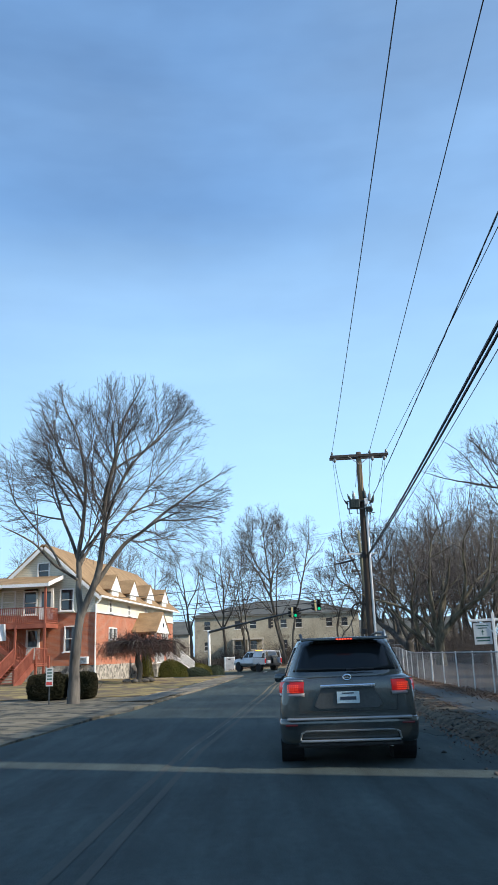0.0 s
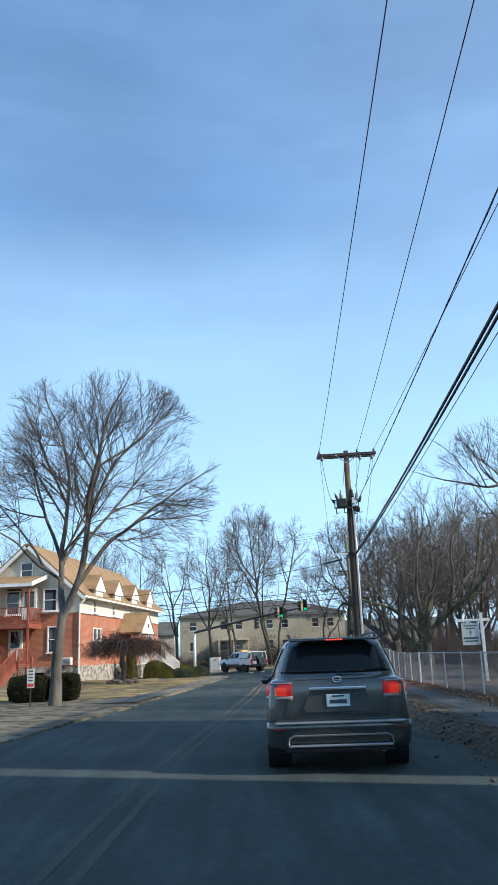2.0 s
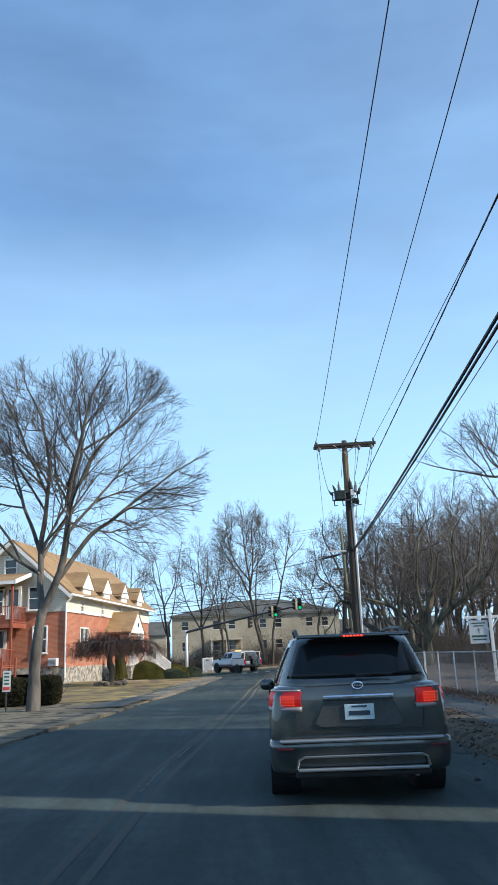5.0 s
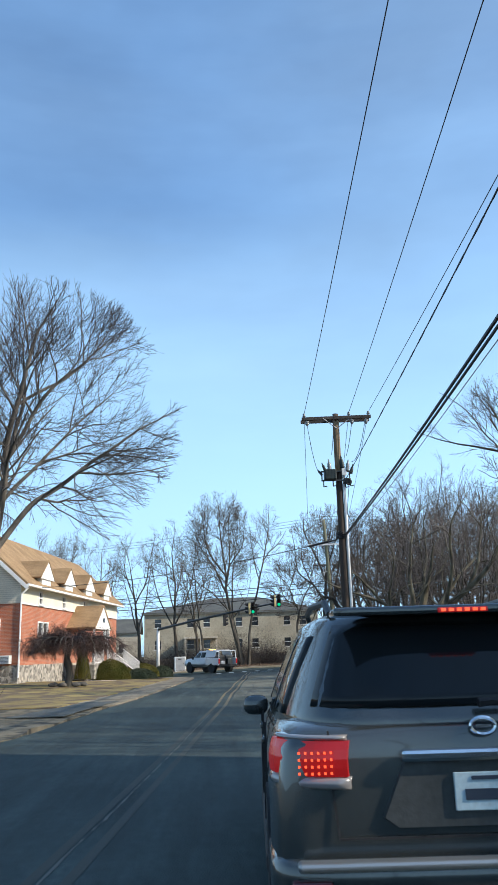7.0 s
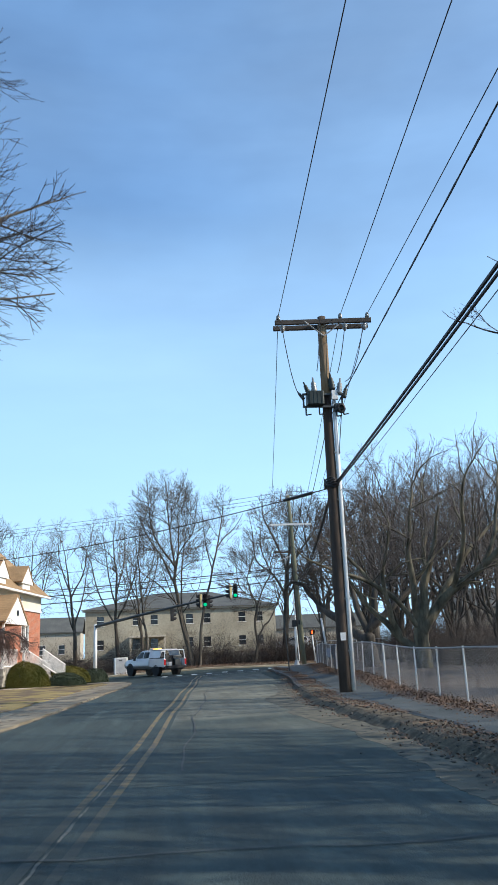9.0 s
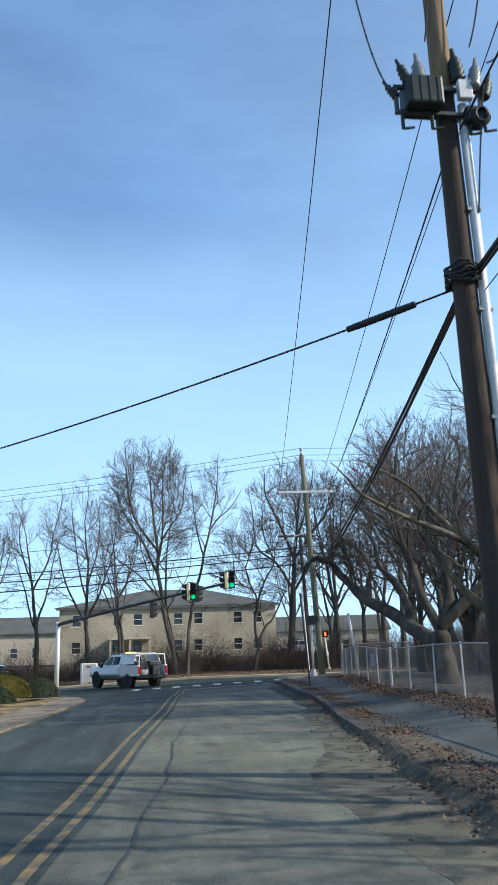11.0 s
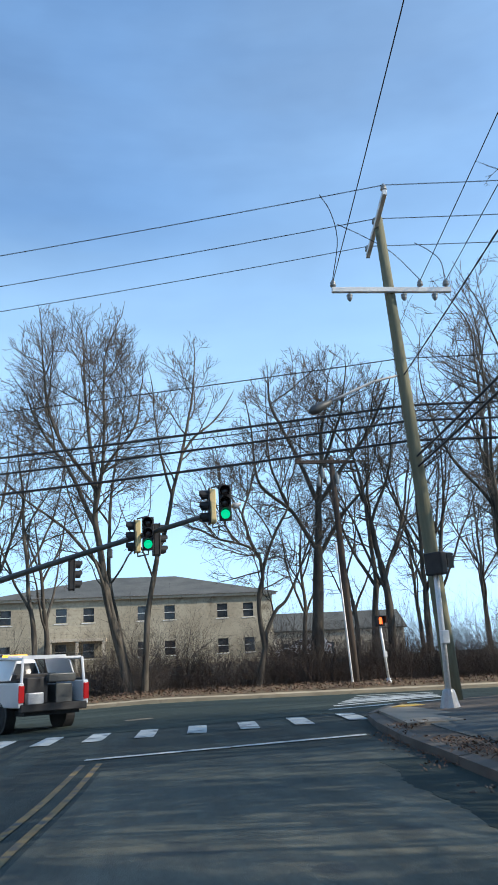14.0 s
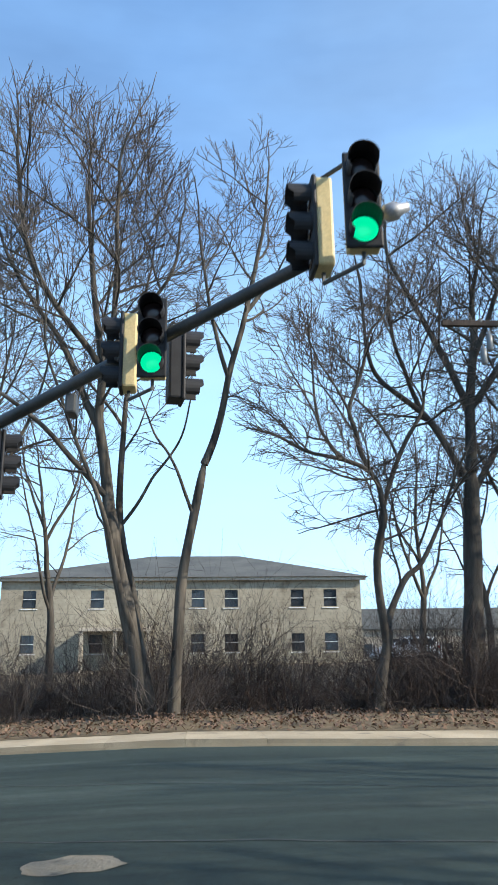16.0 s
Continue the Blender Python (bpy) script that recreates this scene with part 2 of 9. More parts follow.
M_ASPH = mat("worn asphalt", (0.024, 0.037, 0.035), (0.048, 0.066, 0.06), 0.7, 0.88, bump=0.6, fine=60, c3=(0.06, 0.08, 0.073), c3_at=0.58, stretch=(1, 0.16, 1), even=True)
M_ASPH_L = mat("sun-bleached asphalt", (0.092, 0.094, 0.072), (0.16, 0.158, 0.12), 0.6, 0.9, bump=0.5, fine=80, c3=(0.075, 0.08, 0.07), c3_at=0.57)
def fade_along(m, other, y0, y1, y2, y3):
    """Blends a material's base colour into another's before y0..y1 and after y2..y3, with ragged patches."""
    n, l = m.node_tree.nodes, m.node_tree.links
    b = n["Principled BSDF"]
    sp = n.new("ShaderNodeSeparateXYZ")
    g = n.new("ShaderNodeNewGeometry")
    l.new(g.outputs["Position"], sp.inputs["Vector"])
    nz = n.new("ShaderNodeTexNoise")
    nz.inputs["Scale"].default_value, nz.inputs["Detail"].default_value = 0.35, 5
    l.new(g.outputs["Position"], nz.inputs["Vector"])
    sh = n.new("ShaderNodeMath")
    sh.operation = 'MULTIPLY_ADD'
    sh.inputs[1].default_value, sh.inputs[2].default_value = 14.0, -7.0
    l.new(nz.outputs["Fac"], sh.inputs[0])
    yy = n.new("ShaderNodeMath")
    l.new(sp.outputs["Y"], yy.inputs[0])
    l.new(sh.outputs["Value"], yy.inputs[1])
    outs = []
    for a_, b_ in ((y0, y1), (y3, y2)):
        r = n.new("ShaderNodeMapRange")
        r.interpolation_type = 'SMOOTHSTEP'
        r.inputs["From Min"].default_value, r.inputs["From Max"].default_value = a_, b_
        l.new(yy.outputs["Value"], r.inputs["Value"])
        outs.append(r.outputs["Result"])
    mu = n.new("ShaderNodeMath")
    mu.operation = 'MULTIPLY'
    l.new(outs[0], mu.inputs[0])
    l.new(outs[1], mu.inputs[1])
    mx = n.new("ShaderNodeMix")
    mx.data_type = 'RGBA'
    on = n.new("ShaderNodeTexNoise")
    on.inputs["Scale"].default_value, on.inputs["Detail"].default_value = 0.35, 6
    l.new(g.outputs["Position"], on.inputs["Vector"])
    orr = n.new("ShaderNodeValToRGB")
    orr.color_ramp.elements[0].position, orr.color_ramp.elements[1].position = 0.32, 0.68
    orr.color_ramp.elements[0].color, orr.color_ramp.elements[1].color = (*other[0], 1), (*other[1], 1)
    l.new(on.outputs["Fac"], orr.inputs["Fac"])
    l.new(orr.outputs["Color"], mx.inputs["A"])
    l.new(mu.outputs["Value"], mx.inputs["Factor"])
    l.new(b.inputs["Base Color"].links[0].from_socket, mx.inputs["B"])
    l.new(mx.outputs["Result"], b.inputs["Base Color"])
    return m
def streaks(m, scale, stretch, low_, high_, patches=0.5):
    """Multiplies a base colour by streaks of wear and by finer grime."""
    n, l = m.node_tree.nodes, m.node_tree.links
    b = n["Principled BSDF"]
    pos = n.new("ShaderNodeNewGeometry").outputs["Position"]
    for sc, st, a_, b_ in ((scale, stretch, low_, high_), (scale * 5, (1, 0.5, 1), 1 - patches * (1 - low_), 1 + patches * (high_ - 1))):
        mp = n.new("ShaderNodeMapping")
        mp.inputs["Scale"].default_value, mp.inputs["Rotation"].default_value = st, (0, 0, 0.06)
        nz = n.new("ShaderNodeTexNoise")
        nz.inputs["Scale"].default_value, nz.inputs["Detail"].default_value, nz.inputs["Roughness"].default_value = sc, 5, 0.65
        mr = n.new("ShaderNodeMapRange")
        mr.inputs["From Min"].default_value, mr.inputs["From Max"].default_value = 0.3, 0.7
        mr.inputs["To Min"].default_value, mr.inputs["To Max"].default_value = a_, b_
        vm = n.new("ShaderNodeVectorMath")
        vm.operation = 'SCALE'
        l.new(pos, mp.inputs["Vector"])
        l.new(mp.outputs["Vector"], nz.inputs["Vector"])
        l.new(nz.outputs["Fac"], mr.inputs["Value"])
        l.new(b.inputs["Base Color"].links[0].from_socket, vm.inputs[0])
        l.new(mr.outputs["Result"], vm.inputs["Scale"])
        l.new(vm.outputs["Vector"], b.inputs["Base Color"])
    return m
fade_along(M_ASPH, ((0.024, 0.038, 0.038), (0.047, 0.067, 0.063)), 26, 42, 1000, 1001)
fade_along(M_ASPH, ((0.015, 0.024, 0.022), (0.03, 0.043, 0.038)), -1000, -999, 60, 72)
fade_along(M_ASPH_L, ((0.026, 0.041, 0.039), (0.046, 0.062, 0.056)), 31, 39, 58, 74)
M_ASPH_X = streaks(mat("newer dark asphalt", (0.015, 0.026, 0.022), (0.03, 0.045, 0.038), 0.5, 0.9, bump=0.5, fine=70, c3=(0.038, 0.053, 0.045), c3_at=0.58, stretch=(0.16, 1, 1), spec=0.3), 2.0, (0.07, 1, 1), 0.7, 1.35)
streaks(M_ASPH, 2.2, (1, 0.07, 1), 0.62, 1.42)
streaks(M_ASPH_L, 2.0, (1, 0.1, 1), 0.72, 1.3)
M_PATH = mat("asphalt footpath", (0.05, 0.058, 0.056), (0.095, 0.104, 0.098), 0.6, 0.92, bump=0.5, fine=70)
M_DRIVE = mat("gritty asphalt apron", (0.11, 0.098, 0.07), (0.225, 0.195, 0.14), 0.8, 0.95, bump=0.8, fine=20, c3=(0.06, 0.058, 0.048), c3_at=0.5, spec=0.2)
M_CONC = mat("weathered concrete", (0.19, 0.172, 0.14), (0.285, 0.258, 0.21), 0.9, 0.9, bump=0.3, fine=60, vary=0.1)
# lighter, warmer concrete for the far side: sunlight put into its colour
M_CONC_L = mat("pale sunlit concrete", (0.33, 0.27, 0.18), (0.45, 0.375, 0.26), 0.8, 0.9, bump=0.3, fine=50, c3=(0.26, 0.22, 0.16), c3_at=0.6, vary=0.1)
M_SANDY = mat("sandy worn concrete", (0.15, 0.125, 0.085), (0.27, 0.23, 0.165), 0.8, 0.95, bump=0.7, fine=30, c3=(0.095, 0.082, 0.06), c3_at=0.54)
M_KERB = mat("granite kerb", (0.06, 0.057, 0.05), (0.11, 0.10, 0.088), 1.5, 0.85, bump=0.4, fine=90, vary=0.15)
M_EARTH = mat("earth with dead leaves", (0.062, 0.052, 0.043), (0.125, 0.102, 0.08), 1.3, 0.95, bump=0.8, fine=25, c3=(0.14, 0.105, 0.075), c3_at=0.56)
M_GRIT = mat("sand and grit", (0.09, 0.086, 0.068), (0.165, 0.15, 0.113), 1.4, 0.95, bump=0.6, fine=50, c3=(0.068, 0.07, 0.058), c3_at=0.5, spec=0.2)
fade_along(M_GRIT, ((0.024, 0.037, 0.035), (0.046, 0.062, 0.056)), 12, 22, 46, 60)
M_LITTER = mat("straw and leaf verge", (0.10, 0.078, 0.045), (0.2, 0.152, 0.09), 1.2, 0.95, bump=0.8, fine=30, c3=(0.075, 0.06, 0.036), c3_at=0.55)
M_LAWN = mat("dormant lawn", (0.17, 0.125, 0.05), (0.32, 0.245, 0.09), 0.4, 0.95, bump=0.9, fine=22, c3=(0.125, 0.09, 0.055), c3_at=0.48)
M_GROUND = mat("winter ground", (0.10, 0.08, 0.05), (0.17, 0.13, 0.08), 0.2, 0.95, bump=0.5, fine=8)
M_WHITE = mat("road paint white", (0.36, 0.385, 0.37), (0.50, 0.53, 0.51), 1.2, 0.75, bump=0.2, fine=45, c3=(0.16, 0.18, 0.175), c3_at=0.54)
M_YELLOW = mat("road paint yellow", (0.15, 0.11, 0.052), (0.26, 0.18, 0.07), 2.5, 0.75, bump=0.2, fine=60, c3=(0.085, 0.08, 0.07), c3_at=0.5)
fade_along(M_YELLOW, ((0.028, 0.037, 0.032), (0.052, 0.054, 0.042)), 21, 36, 80, 95)
M_FADED = mat("pale worn crack", (0.10, 0.105, 0.092), (0.17, 0.165, 0.14), 1.5, 0.9, bump=0.2, fine=50, c3=(0.045, 0.056, 0.052), c3_at=0.5)
M_SEAL = mat("crack sealant", (0.04, 0.043, 0.043), (0.065, 0.068, 0.066), 3, 0.8, bump=0.2)
M_BRICK = brick_mat("orange brick")
M_STONE = stone_mat("fieldstone")
M_SIDING = lines_on(mat("cream siding", (0.56, 0.53, 0.42), (0.67, 0.64, 0.52), 0.6, 0.6, bump=0.05, fine=20), "Z", 0.115, 0.6, 0.62, 0.14)
M_BAND = mat("cream painted boards", (0.68, 0.63, 0.5), (0.78, 0.73, 0.6), 0.8, 0.6, bump=0.05, fine=20)
M_ROOF = lines_on(mat("tan shingles", (0.24, 0.15, 0.075), (0.35, 0.23, 0.12), 1.2, 0.95, bump=0.5, fine=12), "Z", 0.1, 0.3, 0.8, 0.15)
M_ROOF_D = lines_on(mat("grey shingles", (0.07, 0.074, 0.07), (0.11, 0.112, 0.102), 0.5, 0.95, bump=0.4, fine=6), "Z", 0.14, 0.2, 0.85, 0.2)
M_TRIM = mat("white trim paint", (0.72, 0.71, 0.68), (0.82, 0.81, 0.78), 1.0, 0.5, bump=0.05, fine=25)
M_DECK = mat("red-brown deck stain", (0.22, 0.06, 0.035), (0.33, 0.10, 0.06), 1.5, 0.7, bump=0.3, fine=30, vary=0.08)
M_PANE = mat("window glass", (0.02, 0.024, 0.028), (0.045, 0.05, 0.056), 1.0, 0.06, bump=0, spec=0.8)
M_BEIGE = mat("beige stucco block", (0.42, 0.37, 0.29), (0.52, 0.46, 0.37), 0.3, 0.9, bump=0.3, fine=6, vary=0.03)
M_STUCCO = lines_on(mat("beige masonry", (0.31, 0.275, 0.205), (0.42, 0.38, 0.29), 0.25, 0.9, bump=0.3, fine=4, c3=(0.22, 0.19, 0.14), c3_at=0.6), "Z", 0.4, 0.4, 0.85, 0.08)
M_BARK = mat("grey bark", (0.045, 0.041, 0.036), (0.175, 0.157, 0.135), 4.0, 0.95, bump=0.9, fine=22, stretch=(1, 1, 0.22), local=True)
M_BARK_D = mat("dark bark", (0.036, 0.031, 0.026), (0.105, 0.093, 0.075), 3.0, 0.95, bump=0.9, fine=20, stretch=(1, 1, 0.25), local=True)
M_BARK_F = mat("furrowed brown-grey bark", (0.028, 0.024, 0.019), (0.135, 0.117, 0.092), 5.0, 0.95, bump=1.0, fine=14, stretch=(1, 1, 0.16), local=True)
M_BARK_O = mat("olive-grey gnarled bark", (0.05, 0.044, 0.03), (0.2, 0.175, 0.12), 3.0, 0.95, bump=1.0, fine=16, stretch=(1, 1, 0.3), local=True)
M_TWIG = mat("bare twigs", (0.05, 0.042, 0.038), (0.095, 0.08, 0.071), 1.0, 0.9, bump=0, fine=10, local=True)
M_TWIG_R = mat("reddish bare twigs", (0.10, 0.085, 0.077), (0.185, 0.156, 0.139), 0.6, 0.9, bump=0, fine=10, local=True)
M_BRUSH = mat("brown brush stems", (0.028, 0.02, 0.017), (0.075, 0.053, 0.043), 0.6, 0.95, bump=0, fine=10)
M_WEEP = mat("dark red-brown twigs", (0.045, 0.028, 0.024), (0.095, 0.06, 0.05), 0.6, 0.9, bump=0, fine=10, local=True)
M_TWIG_L = mat("pale bare twigs", (0.07, 0.058, 0.048), (0.13, 0.108, 0.09), 0.6, 0.9, bump=0, fine=10, local=True)
M_LEAF = mat("dry brown leaves", (0.10, 0.06, 0.04), (0.21, 0.135, 0.09), 6.0, 0.9, bump=0, fine=15)
M_YEW = mat("clipped yew", (0.042, 0.05, 0.014), (0.135, 0.122, 0.036), 1.0, 0.95, bump=0, fine=30, spec=0.03)
M_SHRUB_G = mat("grey-green evergreen", (0.035, 0.05, 0.034), (0.085, 0.10, 0.07), 1.0, 0.95, bump=0, fine=30, spec=0.03)
M_HEDGE = mat("winter hedge", (0.018, 0.02, 0.012), (0.042, 0.038, 0.023), 1.0, 0.95, bump=0, fine=30, spec=0.03)
M_POLE = mat("weathered pole timber", (0.045, 0.033, 0.026), (0.085, 0.064, 0.05), 2.0, 0.92, bump=0.8, fine=18, stretch=(1, 1, 0.08), local=True)
M_POLE_G = mat("treated pole timber", (0.13, 0.13, 0.085), (0.22, 0.21, 0.14), 1.2, 0.92, bump=0.7, fine=18, stretch=(1, 1, 0.08), local=True)
M_ARM = mat("grey crossarm timber", (0.09, 0.075, 0.065), (0.16, 0.14, 0.12), 2.0, 0.9, bump=0.5, fine=25, local=True)
M_ARM_D = mat("dark weathered crossarm timber", (0.04, 0.034, 0.03), (0.085, 0.072, 0.062), 2.0, 0.9, bump=0.5, fine=25, local=True)
M_ALU = mat("galvanised metal", (0.30, 0.31, 0.32), (0.42, 0.43, 0.44), 2.0, 0.5, 0.6, bump=0.1, fine=40, local=True)
M_STEEL_W = mat("dull galvanised wire", (0.17, 0.175, 0.18), (0.26, 0.265, 0.27), 2.0, 0.55, 0.4, bump=0.0, fine=40)
M_ALU_W = mat("pale painted metal", (0.62, 0.62, 0.6), (0.74, 0.74, 0.72), 1.5, 0.5, 0.1, bump=0.05, fine=30, local=True)
M_STEEL_D = mat("dark painted steel", (0.05, 0.055, 0.055), (0.09, 0.095, 0.095), 1.5, 0.5, 0.4, bump=0.1, fine=30, local=True)
M_SWITCH = mat("black-green switchgear paint", (0.016, 0.023, 0.021), (0.035, 0.046, 0.042), 3, 0.5, 0.2, bump=0.1, fine=30, local=True)
M_BLACK = mat("black rubber and plastic", (0.012, 0.012, 0.013), (0.024, 0.024, 0.025), 4, 0.6, bump=0.1, fine=60, local=True)
M_WIRE = plain("black cable", (0.02, 0.02, 0.022), 0.6)
M_WIRE_G = plain("grey conductor", (0.09, 0.09, 0.095), 0.55, 0.5)
M_PORC = plain("grey porcelain", (0.2, 0.21, 0.21), 0.25)
M_YELSIG = mat("signal yellow paint", (0.58, 0.46, 0.22), (0.68, 0.56, 0.3), 2, 0.5, bump=0.05, local=True)
M_GREEN_ON = glow("green signal lens", (0.0, 0.62, 0.27), 1.0, (0.0, 0.25, 0.15))
M_LENS_OFF = plain("dark signal lens", (0.03, 0.02, 0.02), 0.2)
M_ORANGE_ON = glow("orange walk signal", (1.0, 0.12, 0.02), 3.0, (0.3, 0.05, 0.02))
M_SIGN = mat("white sign board", (0.55, 0.56, 0.55), (0.66, 0.67, 0.66), 1.5, 0.5, bump=0.05, local=True)
M_INK = plain("dark green print", (0.03, 0.10, 0.08), 0.6)
M_RED = plain("red print", (0.55, 0.06, 0.05), 0.6)

# building helpers
def thing(name, m=None, label="", category="", group="", kind=""):
    ob = new(name)
    ob.empty_display_size = 0.2
    if m is not None:
        ob.matrix_world = m
    return tagged(ob, label, category, group, kind)


def part(name, bm, material, parent=None, label="", smooth=False):
    if isinstance(bm, bpy.types.Mesh):
        me = bm
    else:
        me = bpy.data.meshes.new(name)
        bmesh.ops.recalc_face_normals(bm, faces=bm.faces)
        bm.to_mesh(me)
        bm.free()
    me.materials.append(material)
    if smooth:
        me.shade_smooth()
    ob = new(name, me)
    if parent is not None:
        ob.parent = parent
    if label:
        ob["label"] = label
    return ob


def solo(name, bm, material, label="", category="", group="", kind="", smooth=False):
    return tagged(part(name, bm, material, None, "", smooth), label, category, group, kind)


def box(bm, c, s, m=None, bevel=0.0):
    vs = [bm.verts.new(Vector((c[0] + dx * s[0] / 2, c[1] + dy * s[1] / 2, c[2] + dz * s[2] / 2)))
          for dx in (-1, 1) for dy in (-1, 1) for dz in (-1, 1)]
    fs = [bm.faces.new([vs[i] for i in q]) for q in ((0, 1, 3, 2), (4, 6, 7, 5), (0, 4, 5, 1), (2, 3, 7, 6), (0, 2, 6, 4), (1, 5, 7, 3))]
    if m is not None:
        for v in vs:
            v.co = m @ v.co
    if bevel:
        es = {e for f in fs for e in f.edges}
        bmesh.ops.bevel(bm, geom=list(es), offset=bevel, segments=2, affect='EDGES', profile=0.5)
    return vs


def tube(bm, pts, radii, n=8, cap=True):
    pts = [Vector(p) for p in pts]
    if not hasattr(radii, "__len__"):
        radii = [radii] * len(pts)
    radii = [float(r_) for r_ in radii]
    rings = []
    ref = None
    for i, p in enumerate(pts):
        d = (pts[min(i + 1, len(pts) - 1)] - pts[max(i - 1, 0)]).normalized()
        if ref is None:
            ref = d.orthogonal().normalized()
        a = (ref - d * ref.dot(d))
        a = a.normalized() if a.length > 1e-6 else d.orthogonal().normalized()
        ref = a
        b = d.cross(a)
        rings.append([bm.verts.new(p + radii[i] * (math.cos(k * math.tau / n) * a + math.sin(k * math.tau / n) * b)) for k in range(n)])
    for r0, r1 in zip(rings, rings[1:]):
        for k in range(n):
            bm.faces.new((r0[k], r0[(k + 1) % n], r1[(k + 1) % n], r1[k]))
    if cap:
        bm.faces.new(rings[0][::-1])
        bm.faces.new(rings[-1])


def lathe(bm, prof, c=(0, 0, 0), n=16, m=None):
    """A turned shape round z from (radius, height) pairs."""
    rings = []
    for r, z in prof:
        rings.append([bm.verts.new((m or Matrix()) @ Vector((c[0] + r * math.cos(k * math.tau / n), c[1] + r * math.sin(k * math.tau / n), c[2] + z))) for k in range(n)])
    for r0, r1 in zip(rings, rings[1:]):
        for k in range(n):
            bm.faces.new((r0[k], r0[(k + 1) % n], r1[(k + 1) % n], r1[k]))
    bm.faces.new(rings[0][::-1])
    bm.faces.new(rings[-1])


def slab(bm, poly, z0, z1, m=None):
    """A prism over a plan polygon of (x, y) points."""
    m = m or Matrix()
    lo = [bm.verts.new(m @ Vector((x, y, z0))) for x, y in poly]
    hi = [bm.verts.new(m @ Vector((x, y, z1))) for x, y in poly]
    k = len(poly)
    bm.faces.new(lo[::-1])
    bm.faces.new(hi)
    for i in range(k):
        bm.faces.new((lo[i], lo[(i + 1) % k], hi[(i + 1) % k], hi[i]))


def np_mesh(name, verts, faces):
    """A mesh from arrays: verts (n, 3), faces (m, 3 or 4)."""
    me = bpy.data.meshes.new(name)
    verts, faces = np.asarray(verts, np.float32), np.asarray(faces, np.int32)
    k = faces.shape[1]
    me.vertices.add(len(verts))
    me.vertices.foreach_set("co", verts.ravel())
    me.loops.add(faces.size)
    me.loops.foreach_set("vertex_index", faces.ravel())
    me.polygons.add(len(faces))
    me.polygons.foreach_set("loop_start", np.arange(0, faces.size, k, dtype=np.int32))
    me.update(calc_edges=True)
    me.validate()
    return me


def smooth01(k):
    k = min(max(k, 0.0), 1.0)
    return k * k * (3 - 2 * k)


def along(table, y):
    """Smooth value at y from a table of (y, value)."""
    ys = [a for a, _ in table]
    return float(np.interp(y, ys, [b for _, b in table]))


# plan: edges of the road as x over y
KERB_L = [(-60, -7.0), (0, -5.1), (14.6, -4.55), (20, -4.1), (24, -3.5), (30, -3.1), (34, -2.6), (40, -2.1), (49, -1.5), (55, -1.05), (62, -1.0), (68, -1.2), (71.5, -1.7), (75, -3.2), (78, -6.5), (79.5, -12)]
KERB_R = [(-60, 0.5), (0, 2.6), (18, 3.65), (23.3, 4.1), (30.8, 4.4), (38.3, 4.45), (41, 4.65), (44.5, 5.1), (49, 5.6), (54, 6.3), (58.5, 6.85), (63, 7.0), (69.8, 7.5), (72, 7.85), (74.6, 8.4), (75.8, 9.6), (76.1, 12)]
CENTRE = [(-60, -3.6), (0, -1.55), (13, -1.05), (19.2, -0.56), (24, -0.22), (31, 0.32), (38, 0.7), (41, 0.96), (47.4, 1.35), (51, 1.63), (55, 1.95), (64.5, 2.45), (67.5, 2.75), (71, 2.98)]
FENCE = [(0, 5.6), (20, 6.5), (33.5, 6.95), (40, 7.5), (50.4, 8.5), (55.4, 8.75), (58.6, 9.1), (64, 9.7), (70.5, 10.6)]


def near_edge(x):
    return 76.2 - 0.15 * (x - 8.8)


def far_edge(x):
    return 89.6 - 0.15 * (x - 5.5)


def road_z(x, y):
    k = min(max(x - 4.5, -12), 7)
    return 0.042 * k * smooth01((y - 54) / 17) * (1 - smooth01((y - 77) / 9) if k > 0 else 1)


def bank_z(x, y):
    """Height of the verge above the road."""
    z = 0.11 + 0.30 * smooth01((x - along(KERB_R, y) - 0.6) / 2.4) * smooth01((y - 38) / 12) * (1 - smooth01((y - 63) / 8))
    return road_z(x, y) + z


def sheet(name, xs_of_y, ys, nx, zf, material, skirt=0.25):
    """A sheet between two x edges over y, with a skirt round its rim."""
    verts, faces = [], []
    for y in ys:
        a, b = xs_of_y(y)
        for i in range(nx + 1):
            x = a + (b - a) * i / nx
            verts.append((x, y, zf(x, y)))
    w = nx + 1
    for j in range(len(ys) - 1):
        for i in range(nx):
            faces.append((j * w + i, j * w + i + 1, (j + 1) * w + i + 1, (j + 1) * w + i))
    if skirt:
        rim = [j * w for j in range(len(ys))][::-1] + list(range(w)) + [j * w + nx for j in range(1, len(ys))] + [(len(ys) - 1) * w + i for i in range(nx - 1, 0, -1)]
        base = len(verts)
        verts += [(verts[i][0], verts[i][1], verts[i][2] - skirt) for i in rim]
        k = len(rim)
        for i in range(k):
            faces.append((rim[i], base + i, base + (i + 1) % k, rim[(i + 1) % k]))
    me = np_mesh(name, verts, faces)
    me.shade_flat()
    return part(name, me, material)


def frange(a, b, step):
    n = max(1, int(round((b - a) / step)))
    return [a + (b - a) * i / n for i in range(n + 1)]

